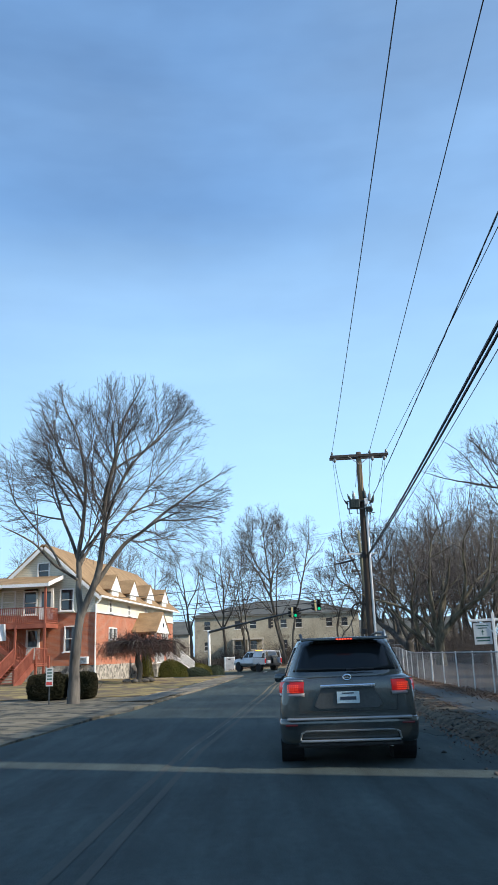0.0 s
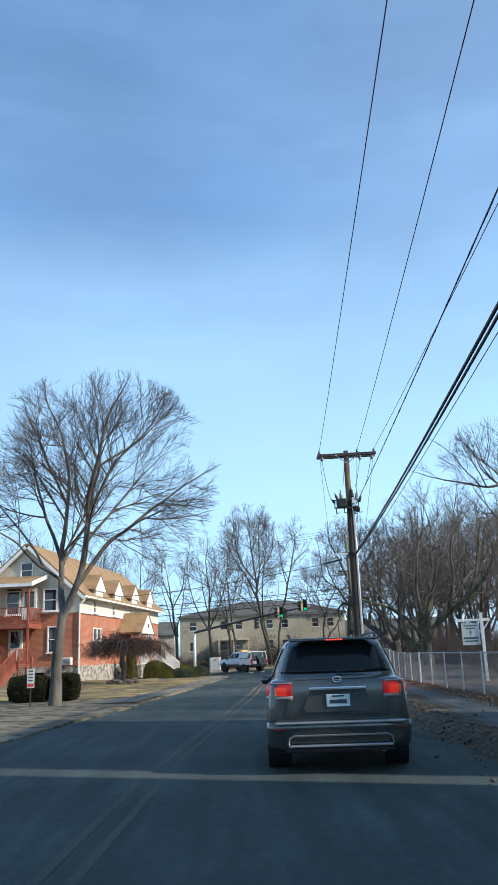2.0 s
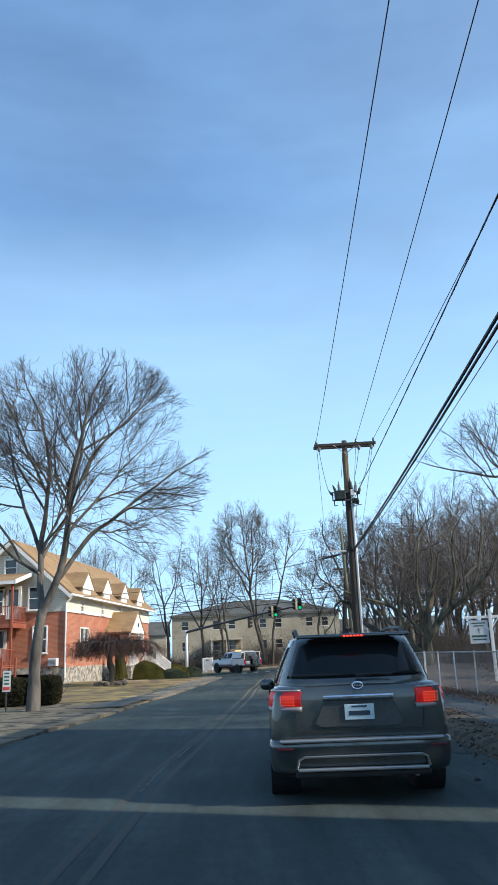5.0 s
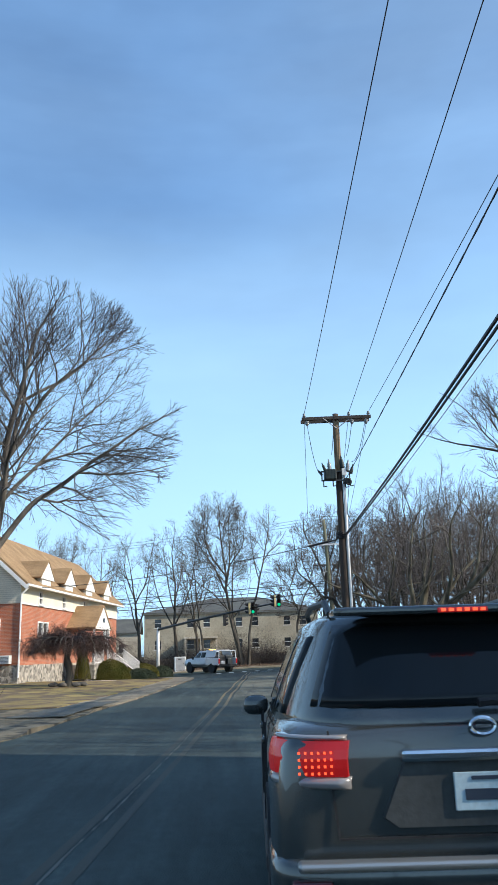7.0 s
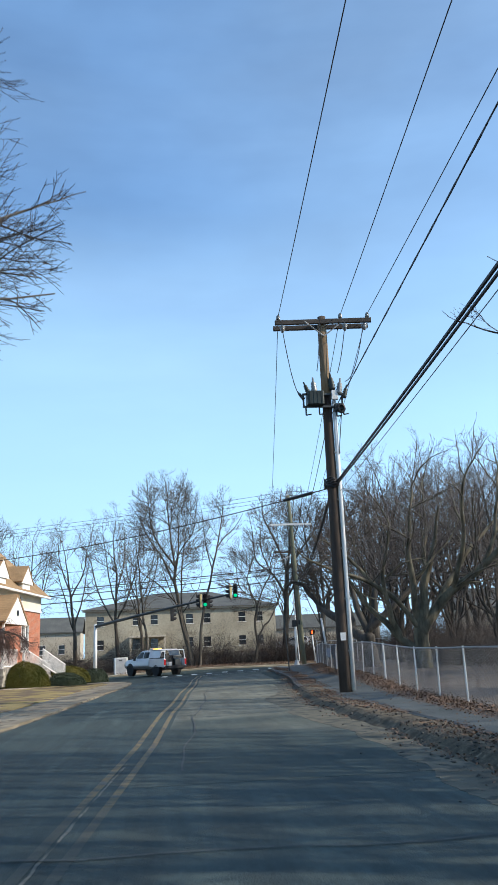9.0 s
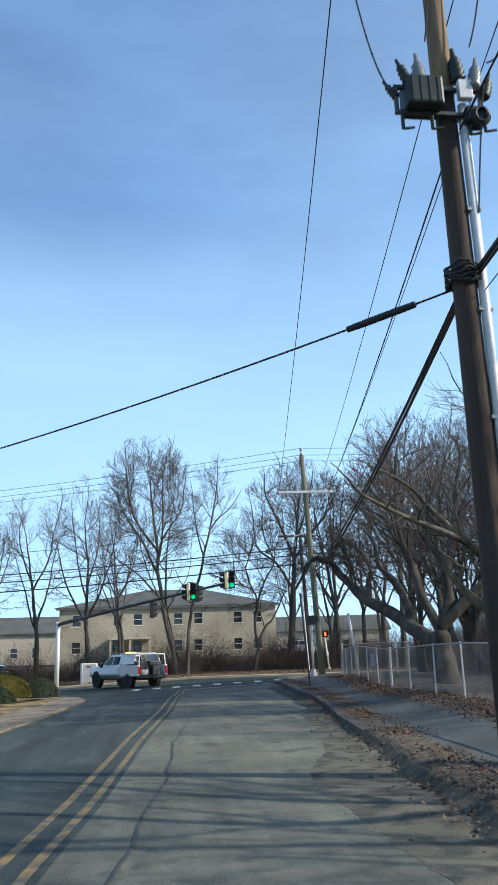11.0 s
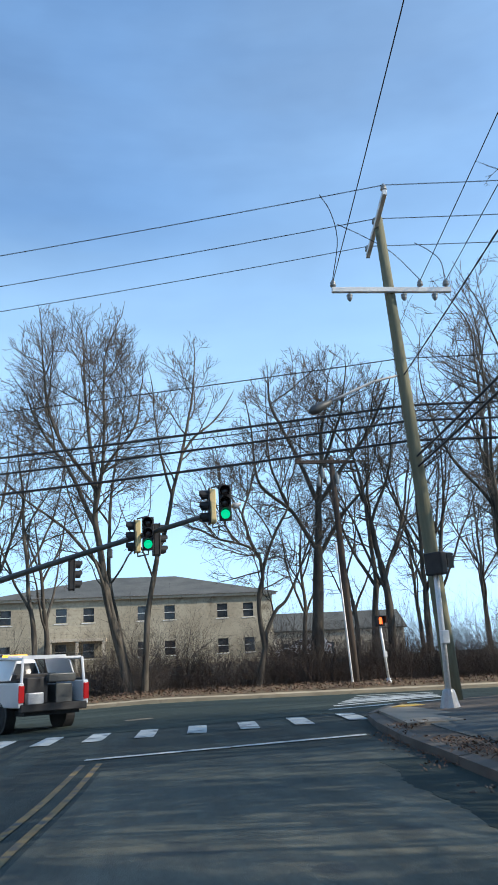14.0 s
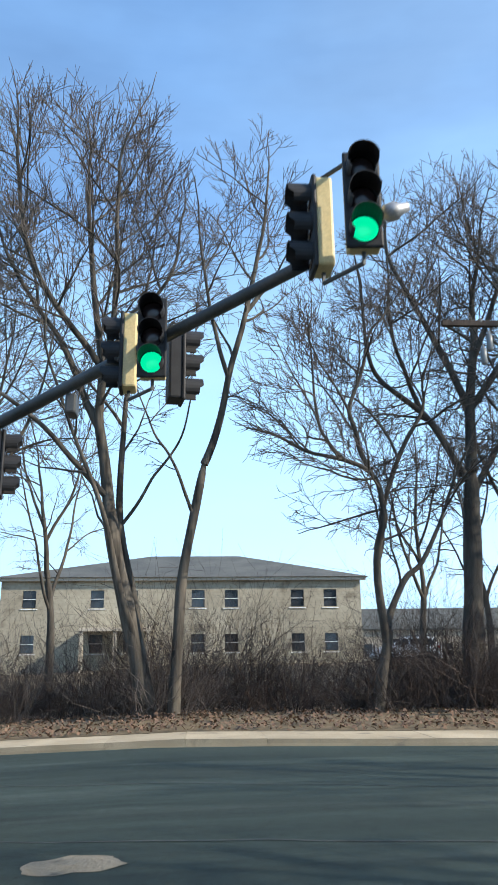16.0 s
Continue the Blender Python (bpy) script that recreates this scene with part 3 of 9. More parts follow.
# ground, roads, footpaths
gx = [-1500, -400, -120] + frange(-60, 60, 3) + [120, 400, 1500]
gy = [-1500, -300, -100] + frange(-60, 180, 3) + [260, 500, 1500]
gv, gf = [], []
for y in gy:
    for x in gx:
        z = road_z(x, y) - 0.12
        if y > far_edge(x) + 5:
            z += 1.7 * smooth01((y - far_edge(x) - 8) / 45)
        gv.append((x, y, z))
for j in range(len(gy) - 1):
    for i in range(len(gx) - 1):
        w = len(gx)
        gf.append((j * w + i, j * w + i + 1, (j + 1) * w + i + 1, (j + 1) * w + i))
tagged(part("ground", np_mesh("ground", gv, gf), M_GROUND), "brown winter ground reaching to the horizon", "ground", kind="structure")

ROAD_YS = frange(-60, 79.4, 0.8)
tagged(sheet("road", lambda y: (along(KERB_L, y), along(KERB_R, y)), ROAD_YS, 14, road_z, M_ASPH), "worn dark asphalt street with cracks", "road", kind="structure")
def lane_edges(y):
    a, b = along(CENTRE, y) + 0.25, along(KERB_R, y) - 0.1
    return a, b
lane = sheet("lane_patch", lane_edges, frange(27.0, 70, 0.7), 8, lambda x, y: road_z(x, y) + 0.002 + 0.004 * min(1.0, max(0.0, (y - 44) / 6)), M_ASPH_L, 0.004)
tagged(lane, "paler sun-bleached asphalt lane beside the yellow lines", "road", kind="structure")
cross_v, cross_f = [], []
CX = frange(-70, 70, 2.0)
for x in CX:
    for k in range(9):
        y = near_edge(x) + (far_edge(x) - near_edge(x)) * k / 8
        cross_v.append((x, y, road_z(x, y) + 0.008))
for i in range(len(CX) - 1):
    for k in range(8):
        cross_f.append((i * 9 + k, (i + 1) * 9 + k, (i + 1) * 9 + k + 1, i * 9 + k + 1))
tagged(part("cross_street", np_mesh("cross_street", cross_v, cross_f), M_ASPH_X), "dark asphalt cross street", "road", kind="structure")

# verges: right side bank, left apron and lawn, far side
tagged(sheet("verge_right", lambda y: (along(KERB_R, y) + 0.14, 46), frange(-60, 75.2, 1.0), 40, bank_z, M_EARTH), "bank of bare earth and dead leaves", "verge", kind="structure")
def path_r(y):
    a = along(KERB_R, y) + 0.72
    return a, max(a + 0.6, along(FENCE, y) - 0.85)
tagged(sheet("footpath_right", path_r, frange(-60, 72.0, 1.0), 6, lambda x, y: bank_z(x, y) + 0.018, M_PATH, 0.05), "dark asphalt footpath beside the fence", "footpath", kind="structure")

def left_z(x, y):
    k = along(KERB_L, y)
    return road_z(x, y) + 0.07 + 0.03 * noise.noise(Vector((x * 0.9, y * 0.6, 4))) + 0.15 * smooth01((k - 2.2 - x) / 9) * smooth01((y - 30) / 8)
tagged(sheet("apron_left", lambda y: (-60, along(KERB_L, y) - 0.1 + 0.3 * noise.noise(Vector((3, y * 0.5, 0)))), frange(-60, 31.5, 0.4), 30, lambda x, y: road_z(x, y) + 0.024 + 0.016 * noise.noise(Vector((x * 1.1, y * 0.9, 2))) + 0.03 * smooth01((along(KERB_L, y) - 0.6 - x) / 0.8), M_DRIVE), "gritty concrete driveway apron and pavement", "pavement", kind="structure")
tagged(sheet("lawn", lambda y: (-60, along(KERB_L, y) - 1.5 + 0.22 * noise.noise(Vector((1, y * 0.8, 0)))), frange(31.5, 78, 0.6), 60, left_z, M_LAWN), "dormant yellow-brown lawn", "lawn", kind="structure")
near_left = sheet("pavement_left", lambda y: (along(KERB_L, y) - 1.9, along(KERB_L, y) - 0.06 + 0.1 * noise.noise(Vector((3, y * 1.3, 0)))), frange(31.5, 77, 0.5), 6, lambda x, y: road_z(x, y) + 0.05 + 0.012 * noise.noise(Vector((x * 3, y * 1.4, 0))), M_SANDY)
tagged(near_left, "worn sandy concrete pavement strip", "pavement", kind="structure")
far_v, far_f = [], []
offs = [1.85, 2.6, 4, 6, 9, 14, 22]
for x in CX:
    for o in offs:
        y = far_edge(x) + o
        far_v.append((x, y, road_z(x, y) + 0.13 + 0.12 * smooth01((o - 1.8) / 3) + 0.1 * smooth01((o - 1.9) / 1.5) * noise.noise(Vector((x * 0.5, y * 0.5, 0)))))
for i in range(len(CX) - 1):
    for k in range(len(offs) - 1):
        n_ = len(offs)
        far_f.append((i * n_ + k, (i + 1) * n_ + k, (i + 1) * n_ + k + 1, i * n_ + k + 1))
tagged(part("verge_far", np_mesh("verge_far", far_v, far_f), M_LITTER), "straw-coloured verge with dead leaves and twigs", "verge", kind="structure")

# dark asphalt mouth of the driveway
tagged(sheet("driveway_patch", lambda y: (-4.95 + 0.18 * (y - 27.5) + 0.3 * noise.noise(Vector((8, y * 0.9, 0))), along(KERB_L, y) - 0.25 + 0.12 * noise.noise(Vector((6, y * 1.6, 0)))), frange(27.6, 33.6, 0.3), 8, lambda x, y: road_z(x, y) + 0.078, M_PATH, 0.02), "dark patched asphalt at the driveway mouth", "road patch", kind="structure")

# corner pavement on the right, with a yellow tactile strip
bm = bmesh.new()
slab(bm, [(7.95, 70.5), (8.5, 73.9), (9.2, 75.1), (10.4, 75.75), (14.5, 75.2), (14.5, 70.5)], 0.0, 0.315)
corner = solo("corner_pavement", bm, M_CONC, "pale concrete corner pavement at the crossing", "pavement", kind="structure")
bm = bmesh.new()
slab(bm, [(8.95, 74.4), (9.45, 75.15), (11.0, 75.3), (10.8, 74.7)], 0.315, 0.33)
solo("tactile_strip", bm, mat("tactile yellow", (0.42, 0.27, 0.05), (0.55, 0.36, 0.08), 3.0, 0.7, bump=0.4, fine=25), "yellow tactile strip on the corner pavement", "paving", kind="structure")

# kerb stones
def kerb_line(name, pts, label, width=0.15, height=0.04, zf=road_z, length=2.0, group="kerb"):
    owner = thing(name, None, label, "kerb", kind="structure")
    walked, rest = [], 0.0
    dense = []
    for a, b in zip(pts, pts[1:]):
        a, b = Vector(a), Vector(b)
        n = max(1, int((b - a).length / 0.25))
        dense += [a.lerp(b, i / n) for i in range(n)]
    dense.append(Vector(pts[-1]))
    i = 0
    step = int(length / 0.25)
    while i + 1 < len(dense):
        j = min(i + step, len(dense) - 1)
        a, b = dense[i], dense[j]
        d = (b - a).normalized()
        nrm = Vector((-d.y, d.x))
        a2, b2 = a + d * 0.008, b - d * 0.008
        bm = bmesh.new()
        jit = random.uniform(-0.012, 0.012)
        vs = []
        for p in (a2, b2):
            z = zf(p.x, p.y)
            for s in (0, 1):
                q = p + nrm * (width * s)
                vs += [bm.verts.new((q.x, q.y, z - 0.2)), bm.verts.new((q.x, q.y, z + height + jit - (0.02 if s == 1 else 0)))]
        for q in ((0, 2, 3, 1), (4, 5, 7, 6), (0, 1, 5, 4), (2, 6, 7, 3), (1, 3, 7, 5)):
            bm.faces.new([vs[k] for k in q])
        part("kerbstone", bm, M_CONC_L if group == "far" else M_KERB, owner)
        i = j
    return owner

kerb_line("kerb_right", [(along(KERB_R, y) + 0.15, y) for y in frange(8, 46, 1.0)], "low granite kerb half buried in leaves")
kerb_line("kerb_right", [(along(KERB_R, y) + 0.17, y) for y in frange(46, 75.8, 1.0)], "worn granite kerb beside the footpath", width=0.17, height=0.13)
kerb_line("kerb_left", [(along(KERB_L, y), y) for y in frange(31.5, 78.5, 1.0)], "low granite kerb along the lawn side", height=0.012)
kerb_line("kerb_far", [(x, far_edge(x) + 0.15) for x in frange(30, -30, 2.0)][::-1], "concrete kerb of the cross street", group="far")

kerb_line("path_edging", [(along(KERB_R, y) + 0.86, y) for y in frange(12, 43, 1.0)], "worn concrete edging of the footpath", width=0.14, height=0.035, zf=bank_z, length=1.25)

# far pavement slabs
slabs = thing("pavement_far", None, "concrete pavement slabs on the far side, coloured pale as if sunlit", "pavement", kind="structure")
for x in frange(-20, 26, 1.55)[:-1]:
    bm = bmesh.new()
    p = [(x + 0.012, far_edge(x) + 0.16), (x + 1.538, far_edge(x + 1.55) + 0.16), (x + 1.538, far_edge(x + 1.55) + 1.85), (x + 0.012, far_edge(x) + 1.85)]
    lo, hi = [], []
    for q in p:
        z = road_z(*q)
        lo.append(bm.verts.new((*q, z - 0.1)))
        hi.append(bm.verts.new((*q, z + 0.125 + random.uniform(-0.006, 0.006))))
    bm.faces.new(hi)
    for i in range(4):
        bm.faces.new((lo[i], lo[(i + 1) % 4], hi[(i + 1) % 4], hi[i]))
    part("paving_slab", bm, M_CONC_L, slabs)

# painted markings
def low(y, a, b):
    """Height of a thin layer: a where the road is level, b where it tilts."""
    return a + (b - a) * min(1.0, max(0.0, (y - 44) / 6))

def ribbon(bm, pts, w, dz):
    vs = []
    for i, (x, y) in enumerate(pts):
        a, b = Vector(pts[max(i - 1, 0)]), Vector(pts[min(i + 1, len(pts) - 1)])
        d = (b - a).normalized()
        nx_, ny_ = -d.y * w / 2, d.x * w / 2
        vs.append((bm.verts.new((x + nx_, y + ny_, road_z(x, y) + dz)), bm.verts.new((x - nx_, y - ny_, road_z(x, y) + dz))))
    for a, b in zip(vs, vs[1:]):
        bm.faces.new((a[0], a[1], b[1], b[0]))

marks = thing("centre_line", None, "double yellow centre line, worn and faded", "road marking", kind="structure")
for off in (-0.13, 0.13):
    bm = bmesh.new()
    ribbon(bm, [(along(CENTRE, y) + off, y) for y in frange(-9, 46.0, 1.0)], 0.088, 0.0035)
    ribbon(bm, [(along(CENTRE, y) + off, y) for y in frange(46, 71.0, 1.0)], 0.088, 0.011)
    part("yellow_line", bm, M_YELLOW, marks)
bm = bmesh.new()
for k in range(100):
    ys_ = [12.0 + 0.17 * k + 0.17 * j / 2 for j in range(3)]
    ribbon(bm, [(along(CENTRE, y) - 0.05 + 0.05 * noise.noise(Vector((9, y * 0.4, 0))) + 0.022 * noise.noise(Vector((5, y * 3.7, 0))), y) for y in ys_], 0.034 * max(0.15, 0.7 + 0.9 * noise.noise(Vector((2, k * 0.31, 0)))), 0.0042)
part("open_crack", bm, M_FADED, marks, "pale jagged crack between the lines")
bm = bmesh.new()
ribbon(bm, [(2.85, 71.7), (5.1, 71.36), (7.4, 71.02)], 0.23, 0.014)
solo("stop_line", bm, M_WHITE, "white stop line before the crossing", "road marking", kind="structure")

crossing = thing("zebra_crossing", None, "white bars of a pedestrian crossing", "road marking", kind="structure")
for k in range(-3, 5):
    x0, y0 = 3.64 + 1.06 * k, 74.85 - 0.27 * k
    bm = bmesh.new()
    ribbon(bm, [(x0 + 0.2, y0), (x0 + 0.28, y0 + 0.85), (x0 + 0.37, y0 + 1.95)], 0.4, 0.016)
    part("crossing_bar", bm, M_WHITE, crossing)
crossing2 = thing("zebra_crossing", None, "white bars of the crossing over the side street", "road marking", kind="structure")
for k in range(9):
    y0 = 77.3 + 1.2 * k
    bm = bmesh.new()
    ribbon(bm, [(8.3 + 0.42 * k, y0), (11.0 + 0.42 * k, y0 - 0.5)], 0.36, 0.016)
    part("crossing_bar", bm, M_WHITE, crossing2)

# shoulder of sand and grit by the right kerb
def grit(y):
    k = along(KERB_R, y)
    w = 0.68 + 0.35 * noise.noise(Vector((0, y * 0.25, 3))) + 0.14 * noise.noise(Vector((4, y * 0.9, 3))) + 0.06 * noise.noise(Vector((7, y * 2.6, 3))) + 0.05 * noise.noise(Vector((1, y * 8.3, 3))) + 0.4 * smooth01((48 - y) / 8) * smooth01((y - 30) / 8)
    return k - max(0.15, w), k + 0.02
tagged(sheet("grit_shoulder", grit, frange(14, 68, 0.07), 4, lambda x, y: road_z(x, y) + low(y, 0.0045, 0.009), M_GRIT, 0.004), "sandy grit along the gutter", "verge", kind="structure")
# small ragged patch, paler than the asphalt round it
bm = bmesh.new()
rg4 = random.Random(8)
ring_ = []
for k in range(22):
    a_ = k * math.tau / 22
    x_, y_ = 3.8 + (0.36 + 0.12 * rg4.random()) * math.cos(a_), 80.87 + (0.24 + 0.13 * rg4.random()) * math.sin(a_)
    ring_.append(bm.verts.new((x_, y_, road_z(x_, y_) + 0.0125)))
mid_ = bm.verts.new((3.8, 80.87, road_z(3.8, 80.87) + 0.014))
for a_, b_ in zip(ring_, ring_[1:] + ring_[:1]):
    bm.faces.new((a_, b_, mid_))
solo("pale_patch", bm, M_SANDY, "pale ragged patch in the cross street", "road patch", kind="structure")

# broken ridge of earth, grit and leaves heaped over the kerb
M_RIDGE = mat("gritty earth and crumbled kerb", (0.06, 0.05, 0.037), (0.15, 0.124, 0.088), 4.5, 0.95, bump=1.0, fine=40, c3=(0.2, 0.17, 0.125), c3_at=0.6, spec=0.15)
def ridge_edges(y):
    k = along(KERB_R, y)
    return k - 0.22 - 0.2 * noise.noise(Vector((2.0, y * 0.9, 5.0))), k + 0.8 + 0.16 * noise.noise(Vector((6.0, y * 0.7, 5.0)))
def ridge_z(x, y):
    a, b = ridge_edges(y)
    u = (x - a) / (b - a)
    n_ = noise.noise(Vector((x * 3.1, y * 2.3, 1.0))) + 0.6 * noise.noise(Vector((x * 8.0, y * 7.0, 2.0)))
    edge = smooth01(u / 0.3) * smooth01((1 - u) / 0.25)
    ground_ = road_z(x, y) + 0.004 + (bank_z(x, y) + 0.02 - road_z(x, y)) * smooth01((u - 0.05) / 0.35)
    return ground_ - 0.02 * (1 - edge) + edge * (0.012 + 0.016 * n_ + 0.012 * noise.noise(Vector((x * 19, y * 17, 3.0)))) * (1 - 0.9 * smooth01((y - 42) / 8)) - 0.03 * smooth01((y - 46) / 4)
tagged(sheet("kerb_ridge", ridge_edges, frange(4, 50, 0.11), 11, ridge_z, M_RIDGE, 0.05), "broken ridge of earth, grit and leaves over the kerb", "verge", kind="structure")
def rubble(n, seed):
    """Small angular stones lying along the ridge."""
    rg = np.random.default_rng(seed)
    y = rg.uniform(5, 66, n)
    k = np.interp(y, [q[0] for q in KERB_R], [q[1] for q in KERB_R])
    x = k + rg.normal(0.15, 0.38, n)
    z = np.array([max(ridge_z(a, b) if ridge_edges(b)[0] < a < ridge_edges(b)[1] else (road_z(a, b) if a < along(KERB_R, b) else bank_z(a, b)), road_z(a, b)) for a, b in zip(x, y)])
    size = 0.01 + 0.035 * rg.uniform(0, 1, n) ** 5
    corners = np.array([(1, 0, 0), (-1, 0, 0), (0, 1, 0), (0, -1, 0), (0, 0, 0.7), (0, 0, -0.7)])
    v = corners[None] * size[:, None, None] * rg.uniform(0.6, 1.4, (n, 6, 1)) + rg.normal(0, 0.2, (n, 6, 3)) * size[:, None, None] + np.stack([x, y, z + size * 0.3], -1)[:, None]
    f = np.array([(0, 2, 4), (2, 1, 4), (1, 3, 4), (3, 0, 4), (2, 0, 5), (1, 2, 5), (3, 1, 5), (0, 3, 5)])
    faces = (np.arange(n)[:, None, None] * 6 + f[None]).reshape(-1, 3)
    return tagged(part("rubble", np_mesh("rubble", v.reshape(-1, 3), faces), M_KERB), "small stones and crumbs of broken kerb", "stones", kind="stuff")
rubble(2600, 91)

# sealed cracks
seal = thing("crack_sealant", None, "dark tar lines sealing road cracks", "road marking", kind="structure")
rng = random.Random(4)
for x_off, y0, y1 in ((0.75, 28, 50),):
    bm = bmesh.new()
    pts, dx = [], 0.0
    for y in frange(y0, y1, 0.6 if y0 > 12 else 0.3):
        dx = 0.9 * dx + rng.uniform(-0.05, 0.05)
        pts.append((along(CENTRE, y) + x_off + dx, y))
    ribbon(bm, pts, 0.03 if y0 > 12 else 0.014, 0.011)
    part("tar_line", bm, M_SEAL, seal)
for y, a, b in ((53, -3, 3.6), (24, -3.2, 3.2), (82, -2, 12), (85.5, -6, 12)):
    bm = bmesh.new()
    ribbon(bm, [(along(CENTRE, min(y, 70)) + x + rng.uniform(-0.05, 0.05), y - (0.27 * x if y > 70 else 0.05 * x) + rng.uniform(-0.06, 0.06)) for x in frange(a, b, 0.5)], 0.025, 0.012)
    part("tar_line", bm, M_SEAL, seal)


# unseen plain houses added beside the start, so that their shadows cross the road
for y0_, y1_, h_ in ((-22.0, 5.85, 11.6), (6.5, 14.8, 11.2)):
    bm = bmesh.new()
    prof = [(12.0, -0.3), (21.0, -0.3), (21.0, h_ - 2.0), (16.5, h_ + 2.4), (12.0, h_)]
    lo = [bm.verts.new((x, y0_ - 0.384 * (x - 12), z)) for x, z in prof]   # ends slanted along the sun's bearing, so the gap leaves a lit stripe
    hi = [bm.verts.new((x, y1_ - 0.384 * (x - 12), z)) for x, z in prof]
    bm.faces.new(lo)
    bm.faces.new(hi[::-1])
    for k in range(5):
        bm.faces.new((lo[k], lo[(k + 1) % 5], hi[(k + 1) % 5], hi[k]))
    solo("neighbouring_house", bm, M_SIDING, "unseen plain house block added to shade the road", "house", "neighbouring houses")
# bare trees
def unit(v):
    return v / np.maximum(np.linalg.norm(v, axis=-1, keepdims=True), 1e-9)


def grow_level(rng, start, heading, length, radius, steps, wander, lift, tip=0.35):
    """Polylines of one branching order: (B, steps + 1, 3) points and (B, steps + 1) radii."""
    b = len(start)
    pts = np.zeros((b, steps + 1, 3))
    pts[:, 0] = start
    d = unit(heading)
    for k in range(steps):
        d = unit(d + rng.normal(0, wander, (b, 3)) + np.array([0, 0, lift]))
        pts[:, k + 1] = pts[:, k] + d * (length / steps)[:, None]
    rad = radius[:, None] * np.linspace(1, tip, steps + 1)[None]
    return pts, rad


def shoots(rng, pts, rad, n, first, angle, ratio, spread=0.35, thin=0.5):
    """Starts of n child branches on each polyline."""
    b, s = pts.shape[0], pts.shape[1] - 1
    t = first + (1 - first) * (np.arange(n)[None] + rng.uniform(0.1, 0.9, (b, n))) / n
    u = np.clip(t * s, 0, s - 1e-4)
    i = u.astype(int)
    w = (u - i)[..., None]
    rows = np.arange(b)[:, None]
    p = pts[rows, i] * (1 - w) + pts[rows, i + 1] * w
    r = rad[rows, i] * (1 - w[..., 0]) + rad[rows, i + 1] * w[..., 0]
    d = unit(pts[rows, i + 1] - pts[rows, i])
    side = rng.normal(0, 1, (b, n, 3))
    side = unit(side - d * (side * d).sum(-1, keepdims=True))
    a = np.radians(angle) * (1 + rng.normal(0, spread, (b, n)))
    h = d * np.cos(a)[..., None] + side * np.sin(a)[..., None]
    whole = np.linalg.norm(np.diff(pts, axis=1), axis=-1).sum(1)
    ln = whole[:, None] * ratio * (1.15 - 0.6 * t) * rng.uniform(0.7, 1.3, (b, n))
    return p.reshape(-1, 3), h.reshape(-1, 3), ln.ravel(), (r * thin).ravel()


def tubes_mesh(name, sets):
    """One mesh of many tubes. sets: (points (B, K, 3), radii (B, K), sides)."""
    verts, faces, base = [], [], 0
    for pts, rad, n in sets:
        b, k = pts.shape[:2]
        d = np.zeros_like(pts)
        d[:, 1:-1] = pts[:, 2:] - pts[:, :-2]
        d[:, 0], d[:, -1] = pts[:, 1] - pts[:, 0], pts[:, -1] - pts[:, -2]
        d = unit(d)
        ref = np.where(np.abs(d[:, :1, 2:3]) > 0.9, np.array([1.0, 0, 0]), np.array([0, 0, 1.0]))
        x = unit(np.cross(d, np.broadcast_to(ref, d.shape)))
        y = np.cross(d, x)
        ang = np.arange(n) * 2 * np.pi / n
        ring = pts[:, :, None] + rad[:, :, None, None] * (x[:, :, None] * np.cos(ang)[:, None] + y[:, :, None] * np.sin(ang)[:, None])
        verts.append(ring.reshape(-1, 3))
        idx = base + np.arange(b * k * n).reshape(b, k, n)
        q = np.stack([idx[:, :-1], np.roll(idx[:, :-1], -1, 2), np.roll(idx[:, 1:], -1, 2), idx[:, 1:]], -1)
        faces.append(q.reshape(-1, 4))
        base += b * k * n
    return np_mesh(name, np.concatenate(verts), np.concatenate(faces))


def smooth_path(pts, n):
    """n + 1 points on a soft curve through a few given ones."""
    p = np.array(pts, float)
    t = np.linspace(0, len(p) - 1, n + 1)
    i = np.clip(t.astype(int), 0, len(p) - 2)
    w = (t - i)[:, None]
    m = np.gradient(p, axis=0)
    h00, h10, h01, h11 = 2 * w**3 - 3 * w**2 + 1, w**3 - 2 * w**2 + w, -2 * w**3 + 3 * w**2, w**3 - w**2
    return h00 * p[i] + h10 * m[i] + h01 * p[i + 1] + h11 * m[i + 1]


def way_out(p, d, crowns):
    """How far it is from each place along its heading to the outside of the crown."""
    best = np.zeros(len(p))
    for c_, ax_ in crowns:
        q, e = (p - np.array(c_)) / np.array(ax_), d / np.array(ax_)
        a, b, k = (e * e).sum(1), (q * e).sum(1), (q * q).sum(1) - 1
        disc = b * b - a * k
        best = np.maximum(best, np.where(disc > 0, (-b + np.sqrt(np.maximum(disc, 0))) / a, 0))
    return best * (1 + 0.13 * np.sin(3.1 * d[:, 0] * 3 + 1.7 * d[:, 1] * 4 + p[:, 2]))


